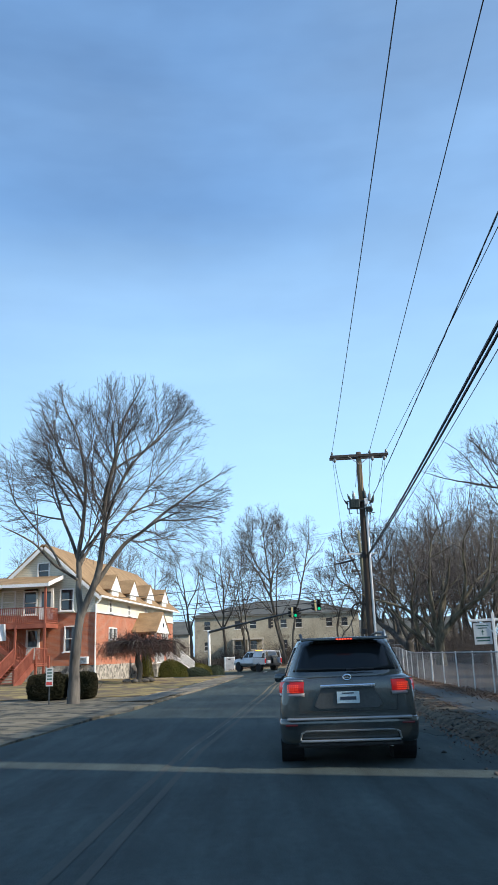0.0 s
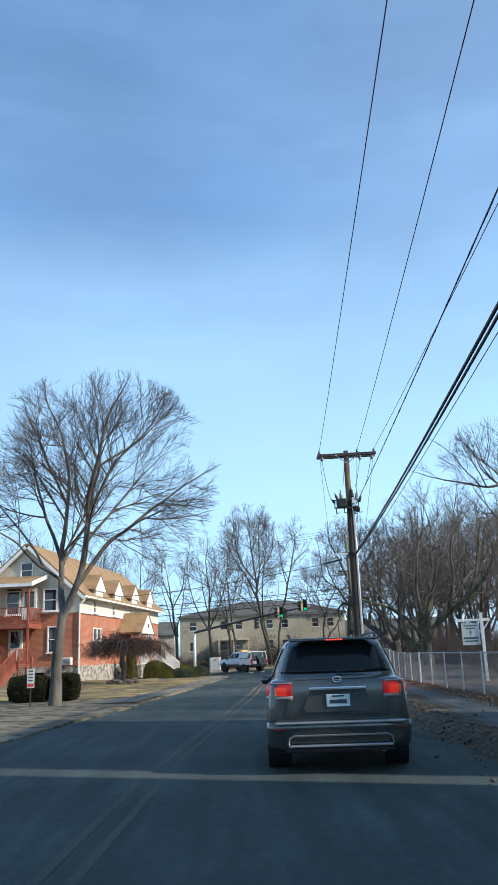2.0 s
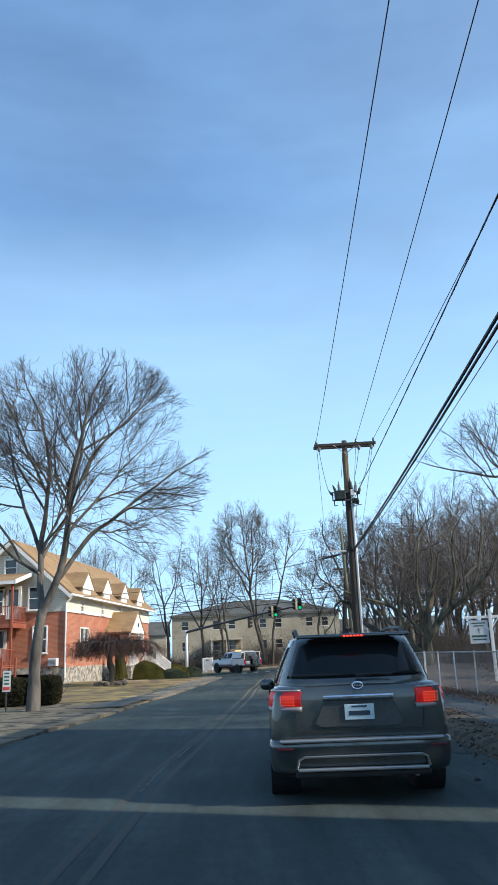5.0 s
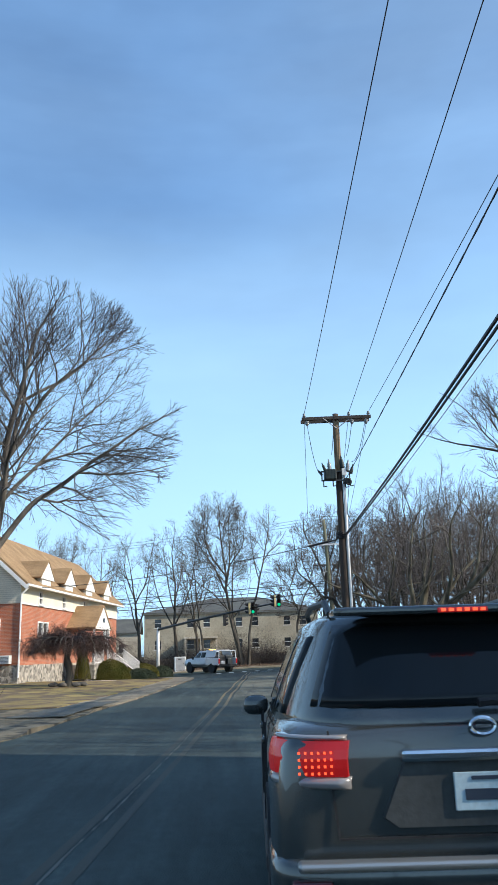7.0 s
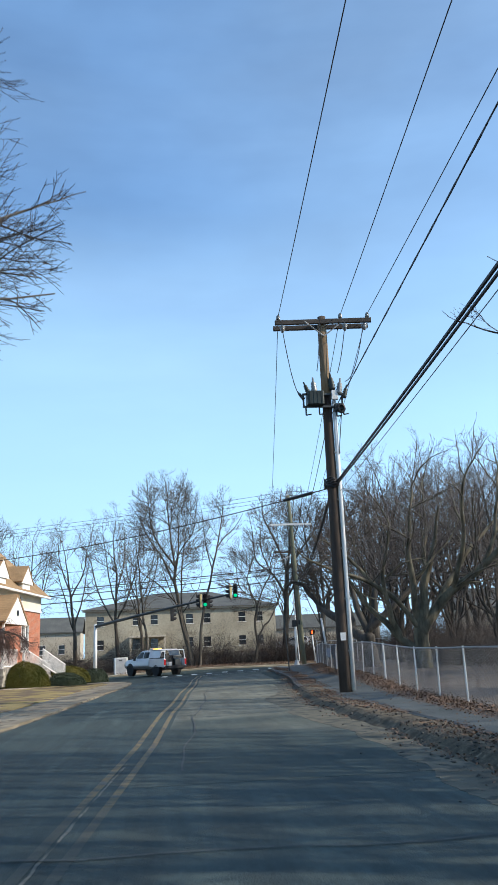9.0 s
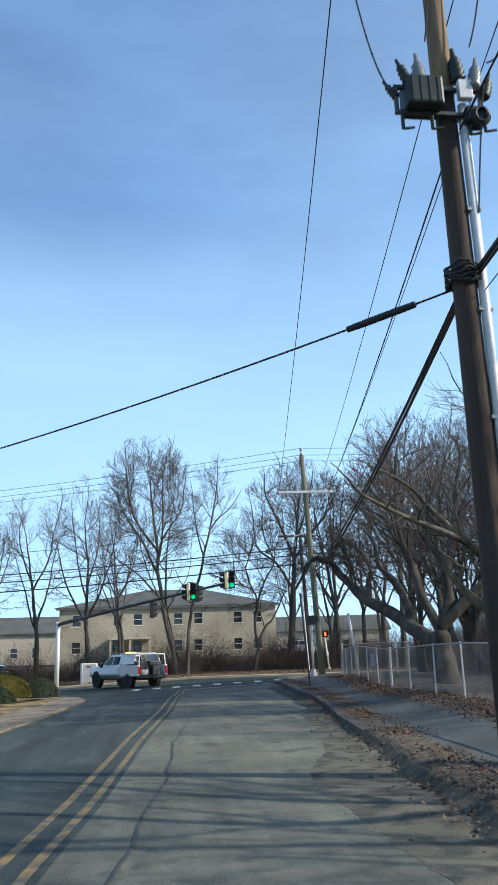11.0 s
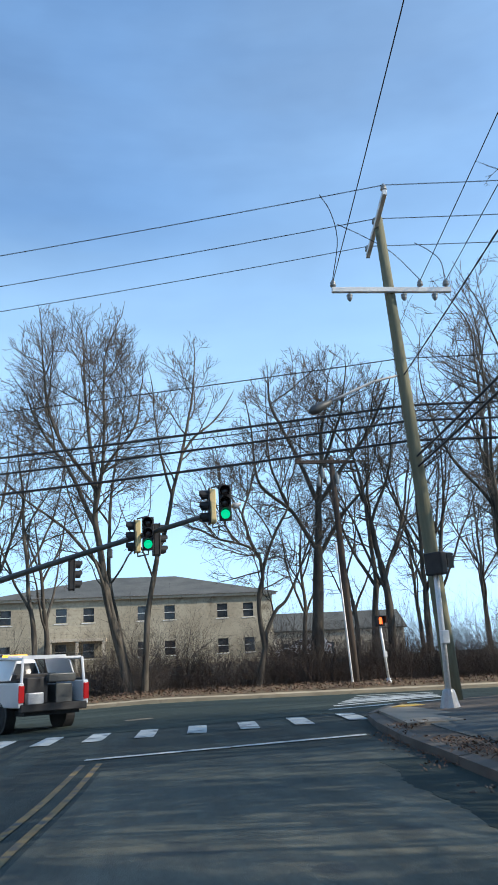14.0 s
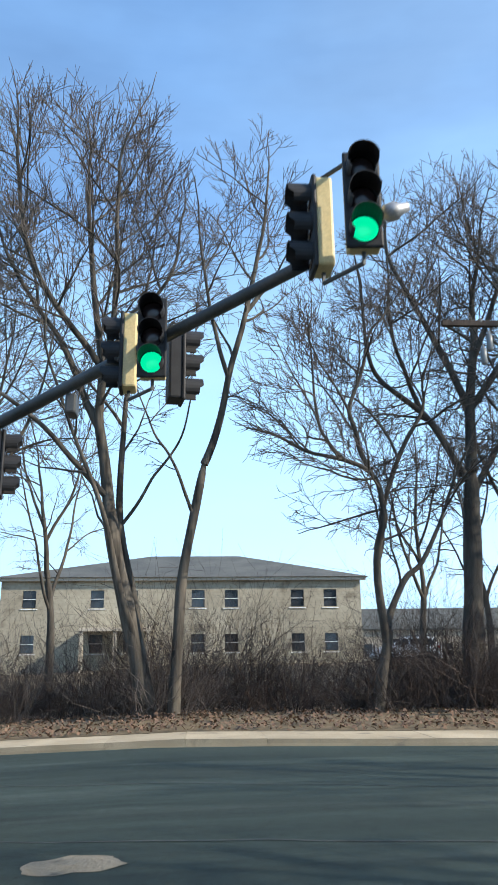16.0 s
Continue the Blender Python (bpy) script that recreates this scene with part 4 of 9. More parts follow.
def sprout(rng, pts, rad, per_m, first, angle, crowns, ratio, most, up, out):
    """Starts, headings, lengths and parent radii of side branches spread along many limbs."""
    b, s = pts.shape[0], pts.shape[1] - 1
    seg = np.linalg.norm(np.diff(pts, axis=1), axis=-1)
    whole = seg.sum(1)
    cum = np.concatenate([[0], np.cumsum(whole)])
    n = max(1, int(cum[-1] * (1 - first) * per_m))
    pos = (np.arange(n) + rng.uniform(0, 1, n)) / n * cum[-1] * 0.99999
    i = np.clip(np.searchsorted(cum, pos, side="right") - 1, 0, b - 1)
    t = first + (0.98 - first) * (pos - cum[i]) / whole[i]
    u = np.clip(t * s, 0, s - 1e-4)
    k = u.astype(int)
    w = (u - k)[:, None]
    p = pts[i, k] * (1 - w) + pts[i, k + 1] * w
    r = rad[i, k] * (1 - w[:, 0]) + rad[i, k + 1] * w[:, 0]
    d = unit(pts[i, k + 1] - pts[i, k])
    away = unit(p - np.array(crowns[0][0]) + np.array([0, 0, 0.35 * crowns[0][1][2]]))
    side = rng.normal(0, 0.62, (n, 3)) + out * away + np.array([0, 0, up])
    side = unit(side - d * (side * d).sum(1, keepdims=True))
    a = np.radians(angle) * (1 + rng.normal(0, 0.28, n))
    h = unit(d * np.cos(a)[:, None] + side * np.sin(a)[:, None])
    room = way_out(p, h, crowns) * rng.uniform(0.72, 1.06, n)
    ln = np.minimum(whole[i] * ratio * (1.2 - 0.75 * t) * rng.uniform(0.55, 1.3, n), np.minimum(room, most * rng.uniform(0.5, 1.0, n)))
    ok = ln > 0.1
    return p[ok], h[ok], ln[ok], r[ok]


def bare_tree(name, at, seed, trunk, radius, stems, crowns, bark, twig, label, group="", dens=(1.1, 1.9, 3.2, 3.4), fine=0.0045, lift=(0.05, 0.04, 0.02), wander=0.1,
              angles=(44, 42, 40, 38), most=(4.5, 2.2, 1.0, 0.5), flare=1.25, up=0.35, out=0.35, first=0.22, gnarl=0.03):
    """A leafless tree: a drawn trunk and main stems, then four orders of side branches kept inside the crown.
    stems: (points, first radius, last radius); crowns: (centre, half axes)."""
    rng = np.random.default_rng(seed)
    owner = thing(name, Matrix.Translation(at), label, "tree", group)
    K = 22
    tp = smooth_path(trunk, K)
    run = np.linspace(0, 1, K + 1)
    length = sum(math.dist(a, b) for a, b in zip(trunk, trunk[1:]))
    tr = radius * (1 - 0.32 * run) * np.clip((1.04 - run) / 0.14, 0.3, 1) * (1 + (flare - 1) * np.exp(-run * length / 0.35)) * (1 + 0.05 * np.sin(run * 17 + seed))
    P0, R0 = [tp], [tr]
    for p_, a_, b_ in stems:
        sp_ = smooth_path(p_, K)
        ln = np.linalg.norm(sp_[-1] - sp_[0])
        sway = np.cumsum(rng.normal(0, 1, (K + 1, 3)), 0)
        for _ in range(3):
            sway[1:-1] = 0.25 * sway[:-2] + 0.5 * sway[1:-1] + 0.25 * sway[2:]
        sway -= sway[0] + (sway[-1] - sway[0]) * run[:, None]
        sp_ = sp_ + sway * gnarl * ln / K ** 0.5
        if p_[0][2] > 0.5:   # it springs from the nearest limb that stands already
            grown = np.concatenate(P0)
            near = grown[((grown - sp_[0]) ** 2).sum(1).argmin()]
            sp_ = sp_ + (near - sp_[0]) * (1 - run[:, None]) ** 2
        P0.append(sp_)
        R0.append(np.linspace(a_, b_, K + 1))
    P0, R0 = np.array(P0), np.array(R0)
    S, SR = P0[1:], R0[1:]
    # each main stem runs on as a leader
    d_end = unit(S[:, -1] - S[:, -4])
    Lp, Lr = grow_level(rng, S[:, -1], d_end, np.clip(way_out(S[:, -1], d_end, crowns), 0.3, most[0]), SR[:, -1], 8, wander, lift[0], 0.2)
    p, h, ln, r = sprout(rng, S, SR, dens[0], first, angles[0], crowns, 1.05, most[0], up, out)
    Ap, Ar = grow_level(rng, p, h, ln, np.minimum(r * 0.7, 0.011 * ln + 0.008), 8, wander, lift[0], 0.3)
    Ap, Ar = np.concatenate([Lp, Ap]), np.concatenate([Lr, Ar])
    p, h, ln, r = sprout(rng, Ap, Ar, dens[1], 0.12, angles[1], crowns, 0.8, most[1], up * 0.6, out)
    Bp, Br = grow_level(rng, p, h, ln, np.clip(np.minimum(r * 0.65, 0.009 * ln + 0.005), fine * 1.5, None), 6, wander, lift[1], 0.45)
    p, h, ln, r = sprout(rng, Bp, Br, dens[2], 0.08, angles[2], crowns, 0.85, most[2], up * 0.4, out)
    Cp, Cr = grow_level(rng, p, h, ln, np.full(len(p), fine * 1.25), 4, wander * 0.9, lift[2], 0.7)
    p, h, ln, r = sprout(rng, np.concatenate([Cp, Bp[:, 2:]]), np.concatenate([Cr, Br[:, 2:]]), dens[3], 0.05, angles[3], crowns, 0.7, most[3], up * 0.3, out)
    Dp, Dr = grow_level(rng, p, h, ln, np.full(len(p), fine), 2, wander * 0.7, lift[2], 0.7)
    part("trunk", tubes_mesh("trunk", [(P0, R0, 10), (Ap, Ar, 5)]), bark, owner, smooth=True)
    part("crown", tubes_mesh("crown", [(Bp, Br, 3), (Cp, Cr, 3), (Dp, Dr, 3)]), twig, owner, "fine bare twigs")
    return owner


# street tree by the driveway: low fork, wide ascending crown
T1 = (-6.1, 27.5, 0.05)
bare_tree("street_tree", T1, 11, [(-0.02, 0, -0.15), (0.0, 0.0, 0.7), (0.0, 0.0, 1.4), (0.1, 0.05, 2.5), (0.2, 0.1, 3.2)], 0.2, [
    ([(0.2, 0.1, 2.9), (0.05, 0.3, 3.9), (0.1, 0.5, 5.0), (0.2, 0.5, 6.2), (0.2, 0.6, 7.6), (-0.2, 0.8, 9.3)], 0.115, 0.04),
    ([(0.15, 0.05, 2.7), (0.7, -0.1, 4.2), (0.9, -0.2, 5.8), (1.05, -0.3, 6.7), (1.4, -0.5, 8.2), (1.7, -0.6, 9.6)], 0.125, 0.04),
    ([(0.55, -0.1, 3.8), (1.5, 0.2, 5.1), (2.2, 0.5, 5.7), (3.1, 0.7, 6.6), (4.1, 0.8, 7.25)], 0.085, 0.03),
    ([(0.9, -0.2, 6.2), (2.0, -0.3, 7.9), (3.0, -0.5, 8.9)], 0.06, 0.025),
    ([(0.1, 0.2, 4.2), (-0.5, -0.6, 4.6), (-1.1, -1.4, 5.2), (-1.9, -1.9, 5.6)], 0.055, 0.02),
    ([(0.1, 0.4, 4.8), (-0.6, 0.9, 6.3), (-1.1, 1.3, 7.5), (-1.5, 1.5, 9.0)], 0.07, 0.025),
    ([(0.2, 0.5, 6.6), (-0.5, 0.1, 8.1), (-1.1, -0.3, 9.6)], 0.05, 0.025),
    ([(1.05, -0.3, 6.5), (1.2, 0.3, 8.1), (1.1, 0.6, 9.8)], 0.06, 0.025),
    ([(0.75, -0.1, 4.6), (1.3, -1.1, 6.0), (1.8, -1.8, 7.0)], 0.055, 0.022),
    ([(0.1, 0.4, 4.6), (0.5, 1.6, 6.0), (0.9, 2.7, 7.4)], 0.06, 0.022),
    ([(-0.3, -0.3, 4.4), (-1.3, 0.2, 5.6), (-2.3, 0.5, 6.7), (-2.7, 0.6, 7.8)], 0.045, 0.018),
    ([(1.9, 0.4, 5.4), (3.0, -0.4, 6.0), (3.9, -0.8, 6.3)], 0.04, 0.016),
    ([(1.4, -0.5, 7.8), (2.6, 0.2, 9.0), (3.3, 0.5, 9.9)], 0.045, 0.018),
    ([(0.9, -0.2, 5.4), (2.0, 0.9, 7.0), (2.9, 1.6, 8.2)], 0.05, 0.02)],
    [((1.05, 0.7, 7.7), (4.45, 3.5, 4.1)), ((3.2, 0.8, 7.0), (2.3, 2.0, 1.9))], M_BARK, M_TWIG, "tall bare street tree with grey forked trunk",
    dens=(1.5, 3.3, 5.0, 4.8), fine=0.0046, lift=(0.02, 0.02, 0.01), most=(4.2, 2.4, 1.2, 0.55), angles=(52, 46, 42, 38), up=0.0, out=0.85, wander=0.09, first=0.3)

# old spreading tree behind the fence, with a limb arching over the footpath
T2 = (10.5, 56.2, 0.4)
tree2_limbs = [
    ([(0, 0, 1.2), (-0.4, 2.4, 2.0), (-0.9, 4.9, 3.05), (-1.6, 6.1, 4.1), (-2.1, 6.4, 4.5)], 0.27, 0.11),
    ([(-2.05, 6.38, 4.48), (-2.45, 6.4, 4.62), (-2.85, 6.45, 4.4), (-3.02, 6.5, 3.95), (-2.98, 6.5, 3.6)], 0.11, 0.035),
    ([(-0.75, 4.3, 2.85), (-0.85, 4.6, 3.5), (-0.75, 4.75, 3.9)], 0.13, 0.08),
    ([(-1.2, 5.5, 3.6), (-1.2, 5.9, 4.4), (-1.5, 6.0, 5.2)], 0.08, 0.02),
    ([(-0.3, 1.6, 1.8), (-0.1, 2.8, 2.9), (-0.5, 4.0, 3.8), (-0.6, 5.0, 5.2)], 0.17, 0.05),
    ([(0, 0, 1.7), (0.8, 0.6, 3.4), (1.6, 1.4, 5.4), (2.0, 2.0, 7.4)], 0.20, 0.05),
    ([(0, 0, 1.6), (-0.4, 0.8, 3.6), (-0.5, 1.4, 5.6), (-0.4, 1.8, 7.6)], 0.17, 0.05),
    ([(0, 0, 1.7), (1.6, 0.2, 3.2), (3.4, 0.4, 4.8), (5.0, 0.6, 6.4)], 0.19, 0.05),
]
bare_tree("old_tree", T2, 12, [(0.1, 0, -0.3), (0.05, 0, 0.5), (0, 0, 1.0), (0, 0, 1.7)], 0.40, tree2_limbs,
          [((1.4, 1.4, 5.4), (4.4, 5.0, 4.0)), ((-1.6, 5.9, 4.9), (1.2, 1.6, 1.0))], M_BARK_D, M_TWIG, "old spreading bare tree with a low limb arching over the footpath", dens=(2.0, 3.2, 4.0, 3.4), fine=0.0058,
          lift=(0.03, 0.03, 0.02), wander=0.16, most=(4.0, 2.4, 1.2, 0.6), gnarl=0.05, first=0.3)

T2B = (11.4, 51.0, 0.3)
tree2b_limbs = [
    ([(0, 0, 1.3), (1.1, -0.6, 2.6), (2.3, -1.4, 3.8), (3.5, -2.4, 5.4), (4.4, -3.2, 7.2)], 0.25, 0.06),
    ([(0.2, -0.1, 2.0), (1.2, 0.2, 3.6), (2.6, 0.5, 5.0), (4.4, 0.9, 6.6)], 0.17, 0.05),
    ([(0, 0, 0.7), (-1.0, 0.2, 1.6), (-2.0, 0.3, 2.6), (-3.0, 0.2, 4.0)], 0.20, 0.05),
    ([(-0.8, 0.15, 1.4), (-1.3, -0.3, 2.5), (-1.6, -0.8, 3.8), (-1.4, -1.2, 5.6)], 0.15, 0.04),
    ([(0, 0, 1.6), (-1.5, -0.5, 3.1), (-3.1, -1.2, 4.0), (-4.6, -2.0, 4.5), (-5.5, -2.6, 4.8)], 0.12, 0.025),
    ([(-1.5, -0.5, 3.1), (-2.6, 0.0, 4.4), (-3.9, -0.4, 5.4)], 0.10, 0.035),
    ([(0, 0, 1.9), (-0.3, -0.5, 3.6), (-0.4, -0.9, 5.6), (-0.2, -1.2, 7.6)], 0.17, 0.04),
    ([(0, 0, 1.9), (0.6, 0.8, 3.8), (1.0, 1.4, 6.0), (1.2, 1.6, 8.0)], 0.17, 0.04),
    ([(1.5, -0.9, 2.9), (1.7, -1.8, 4.8), (1.6, -2.6, 6.8), (1.8, -3.2, 8.2)], 0.12, 0.03),
    ([(2.4, -1.5, 3.8), (3.3, -1.0, 5.4), (3.8, -0.6, 7.4), (4.0, -0.4, 9.0)], 0.11, 0.03),
    ([(0, 0, 1.5), (0.15, -0.1, 2.2), (0.2, -0.15, 2.7)], 0.26, 0.2),
]
bare_tree("old_tree", T2B, 14, [(0.05, 0, -0.3), (0.02, 0, 0.6), (0, 0, 1.3), (0, 0, 2.2)], 0.38, tree2b_limbs,
          [((2.0, -0.4, 5.6), (5.2, 5.2, 4.6)), ((-4.3, -1.9, 4.9), (2.0, 1.8, 1.2))], M_BARK_O, M_TWIG_R, "old gnarled bare tree with a short forked trunk", dens=(1.3, 2.2, 2.7, 2.1), fine=0.0055,
          lift=(0.03, 0.03, 0.02), wander=0.16, most=(4.2, 2.5, 1.3, 0.6), gnarl=0.05, first=0.3)

# tree whose long limbs reach out over the footpath
bare_tree("old_tree", (15.9, 34.9, 0.3), 18, [(0.1, 0, -0.3), (0.05, 0, 1.0), (-0.1, 0, 2.2), (-0.3, 0.1, 3.2)], 0.3, [
    ([(-0.3, 0.1, 2.9), (-1.5, 0.4, 5.4), (-2.6, 0.1, 6.0), (-3.6, 0.6, 7.3), (-4.8, 0.3, 7.6), (-6.4, 0.8, 8.5)], 0.13, 0.03),
    ([(-0.3, 0.1, 3.0), (-0.9, -0.6, 5.4), (-1.9, -0.9, 6.6), (-2.4, -1.6, 8.4), (-3.8, -1.8, 9.8)], 0.11, 0.03),
    ([(-0.3, 0.1, 3.0), (-0.4, 0.8, 5.6), (-1.6, 1.2, 7.2), (-1.8, 2.2, 8.8), (-2.8, 2.4, 10.2)], 0.11, 0.03),
    ([(-0.3, 0.1, 3.0), (0.6, 0.4, 5.2), (1.2, 0.6, 7.6), (1.4, 0.4, 9.4)], 0.11, 0.03),
    ([(-1.4, 0.3, 5.0), (-3.0, -0.8, 5.6), (-4.6, -1.6, 6.2), (-5.8, -2.0, 7.2)], 0.07, 0.02)],
    [((-2.4, 0.3, 7.8), (5.2, 4.6, 4.0)), ((-6.0, 0.6, 8.3), (2.2, 2.6, 2.0))], M_BARK_D, M_TWIG, "large bare tree with long limbs reaching over the footpath",
    dens=(1.3, 2.4, 3.6, 3.4), fine=0.0055, wander=0.17, most=(4.0, 2.2, 1.1, 0.5), gnarl=0.07, first=0.3)

# more trees behind the fence on the right
near_r = [(21.0, 34.0, 10.5, 21), (18.6, 57, 10.5, 23), (14.5, 64.0, 10.0, 24), (21, 48, 11, 25), (20, 66, 12.5, 26), (12.0, 23.5, 10.5, 27), (13.4, 61.0, 9.5, 33), (14.8, 51.2, 9.0, 28), (15.6, 44.0, 8.8, 22), (16.0, 59.6, 9.5, 44)]
first = None
for x, y, h, sd in near_r:
    if first is None or sd in (24, 27):
        tr_ = random.Random(sd)
        stems_ = []
        for k in range(6):
            a_ = k * 1.05 + tr_.uniform(-0.3, 0.3)
            f_ = tr_.uniform(0.5, 1.0)
            c_, s_ = math.cos(a_) * f_, math.sin(a_) * f_
            z0_ = tr_.uniform(1.3, 2.5)
            stems_.append(([(0.05, 0.05, z0_), (0.9 * c_, 0.9 * s_, z0_ + 1.5), (1.7 * c_, 1.7 * s_, h * 0.5), (2.4 * c_, 2.4 * s_, h * 0.72)], 0.085, 0.028))
        ob = bare_tree("tree", (x, y, 0.3), sd, [(0, 0, -0.3), (0.1, 0, 0.9), (0.0, 0.1, 1.8), (0.1, 0.1, 2.8)], 0.25, stems_, [((0, 0, h * 0.58), (4.3, 4.3, h * 0.43))], M_BARK_D, M_TWIG_R,
                       "bare dark tree with dense reddish twigs behind the fence", "trees behind the fence", dens=(1.0, 1.7, 2.3, 1.7), fine=0.0062, wander=0.13, most=(4.2, 2.6, 1.3, 0.65), gnarl=0.05)
        first = first or ob
    else:
        s = h / 10.5
        copy_thing(first, Matrix.Translation((x, y, 0.25)) @ Matrix.Rotation(sd * 1.3, 4, 'Z') @ Matrix.Scale(s, 4))

# row of tall trees on the far verge
def tall_tree(at, seed, trunk, r, stems, crowns, label, bark=None, twig=None, dens=(1.1, 1.9, 2.7, 2.6), **kw):
    opts = dict(fine=0.0085, lift=(0.025, 0.02, 0.01), most=(4.6, 2.7, 1.4, 0.7), angles=(52, 46, 44, 40), up=0.1, out=0.6)
    opts.update(kw)
    return bare_tree("tall_tree", at, seed, trunk, r, stems, crowns, bark or M_BARK_F, twig or M_TWIG_L, label, "tall trees on the far verge", dens=dens, **opts)

def verge_z(x, y):
    return road_z(x, y) + 0.2
tall_tree((3.55, 95.0, verge_z(3.5, 95)), 31, [(0, 0, -0.3), (-0.25, 0, 1.2), (-0.6, 0.1, 2.6), (-1.0, 0.15, 4.2), (-1.3, 0.2, 6.0)], 0.27, [
    ([(-1.2, 0.2, 5.4), (-1.5, 0.3, 7.7), (-1.5, 0.4, 9.4), (-1.9, 0.5, 12.6), (-2.2, 0.5, 15.6)], 0.17, 0.05),
    ([(-1.5, 0.3, 8.6), (-1.3, 0.0, 10.4), (-1.2, -0.3, 13.0), (-1.2, -0.5, 15.6)], 0.11, 0.045),
    ([(-1.25, 0.2, 5.6), (-2.6, -0.4, 7.0), (-4.0, -0.8, 8.2), (-5.6, -1.2, 9.6)], 0.09, 0.03),
    ([(-1.5, 0.3, 7.8), (-2.7, 0.6, 10.4), (-4.0, 0.9, 12.4), (-5.0, 1.1, 14.4)], 0.11, 0.035),
    ([(-1.55, 0.4, 9.2), (-3.1, -0.3, 11.4), (-3.9, -0.7, 14.2), (-4.1, -0.9, 16.2)], 0.10, 0.035),
    ([(-1.5, 0.4, 9.4), (-0.8, 0.9, 11.0), (0.3, 1.3, 13.0), (0.7, 1.5, 15.4)], 0.09, 0.03),
    ([(0.15, 0.2, -0.2), (0.0, 0.4, 1.4), (-0.5, 0.6, 3.2), (-1.0, 0.7, 5.6), (-1.1, 1.0, 8.4), (-0.6, 1.4, 11.6)], 0.17, 0.05),
    ([(-0.2, -0.15, -0.2), (-0.5, -0.3, 1.6), (-1.1, -0.4, 3.4), (-1.6, -0.5, 5.6), (-2.6, -0.8, 8.6)], 0.13, 0.04),
    ([(-0.9, 0.7, 5.0), (-0.3, 0.4, 6.2), (0.5, 0.2, 7.2), (1.0, 0.0, 8.6)], 0.05, 0.02)],
    [((-2.3, 0.2, 13.0), (4.5, 3.8, 6.3)), ((-4.4, -0.6, 9.8), (2.4, 2.4, 2.4))], "tall bare tree with leaning multi-stemmed trunk", dens=(1.6, 2.6, 3.3, 3.0))
tall_tree((4.15, 94.6, verge_z(4, 94.6)), 32, [(0, 0, -0.3), (0.1, 0, 1.8), (0.2, 0.1, 3.5), (0.5, 0.2, 5.2), (0.8, 0.2, 6.8)], 0.16, [
    ([(0.75, 0.2, 6.4), (1.35, 0.3, 9.2), (2.1, 0.4, 12.8), (2.6, 0.4, 15.0)], 0.115, 0.035),
    ([(1.3, 0.3, 9.0), (1.0, 0.0, 10.6), (0.8, -0.3, 12.1), (0.55, -0.5, 14.0)], 0.07, 0.025),
    ([(1.75, 0.35, 11.0), (2.8, 0.6, 12.3), (3.8, 0.9, 13.3), (4.6, 1.1, 14.4)], 0.07, 0.02),
    ([(0.4, 0.15, 5.0), (-0.1, -0.3, 6.2), (-0.6, -0.6, 7.0), (-1.0, -0.8, 8.2)], 0.05, 0.018)],
    [((2.3, 0.3, 13.3), (2.5, 2.2, 4.2)), ((0.4, 0, 8.0), (2.0, 1.6, 2.2))], "slender bare tree leaning beside its neighbour", dens=(1.3, 2.3, 3.1, 2.9))
tall_tree((9.35, 95.2, verge_z(9, 95)), 33, [(0, 0, -0.3), (0.15, 0, 0.7), (0.35, 0.05, 1.5), (0.5, 0.1, 2.2)], 0.17, [
    ([(0.4, 0.1, 1.7), (0.1, 0.1, 3.8), (0.1, 0.0, 5.3), (-0.5, -0.2, 6.4), (-1.9, -0.4, 6.9), (-3.0, -0.6, 7.4)], 0.12, 0.03),
    ([(0.05, 0.1, 4.0), (0.5, 0.4, 5.8), (1.7, 0.7, 8.2), (2.3, 0.9, 10.0)], 0.10, 0.03),
    ([(-0.3, -0.1, 6.0), (0.0, -0.5, 8.2), (0.5, -0.8, 10.6)], 0.08, 0.03),
    ([(0.45, 0.1, 2.0), (1.0, 0.4, 3.4), (1.8, 0.6, 4.3), (2.9, 0.9, 6.2), (3.6, 1.0, 8.0)], 0.11, 0.025),
    ([(-0.6, -0.2, 6.5), (-1.4, -0.9, 8.0), (-1.6, -1.3, 9.8)], 0.06, 0.02)],
    [((0.2, 0.2, 8.6), (4.2, 3.8, 4.2))], "bare tree with crooked spreading branches", bark=M_BARK_D, twig=M_TWIG, dens=(1.7, 2.8, 3.5, 3.0), wander=0.15, gnarl=0.08, up=0.55)
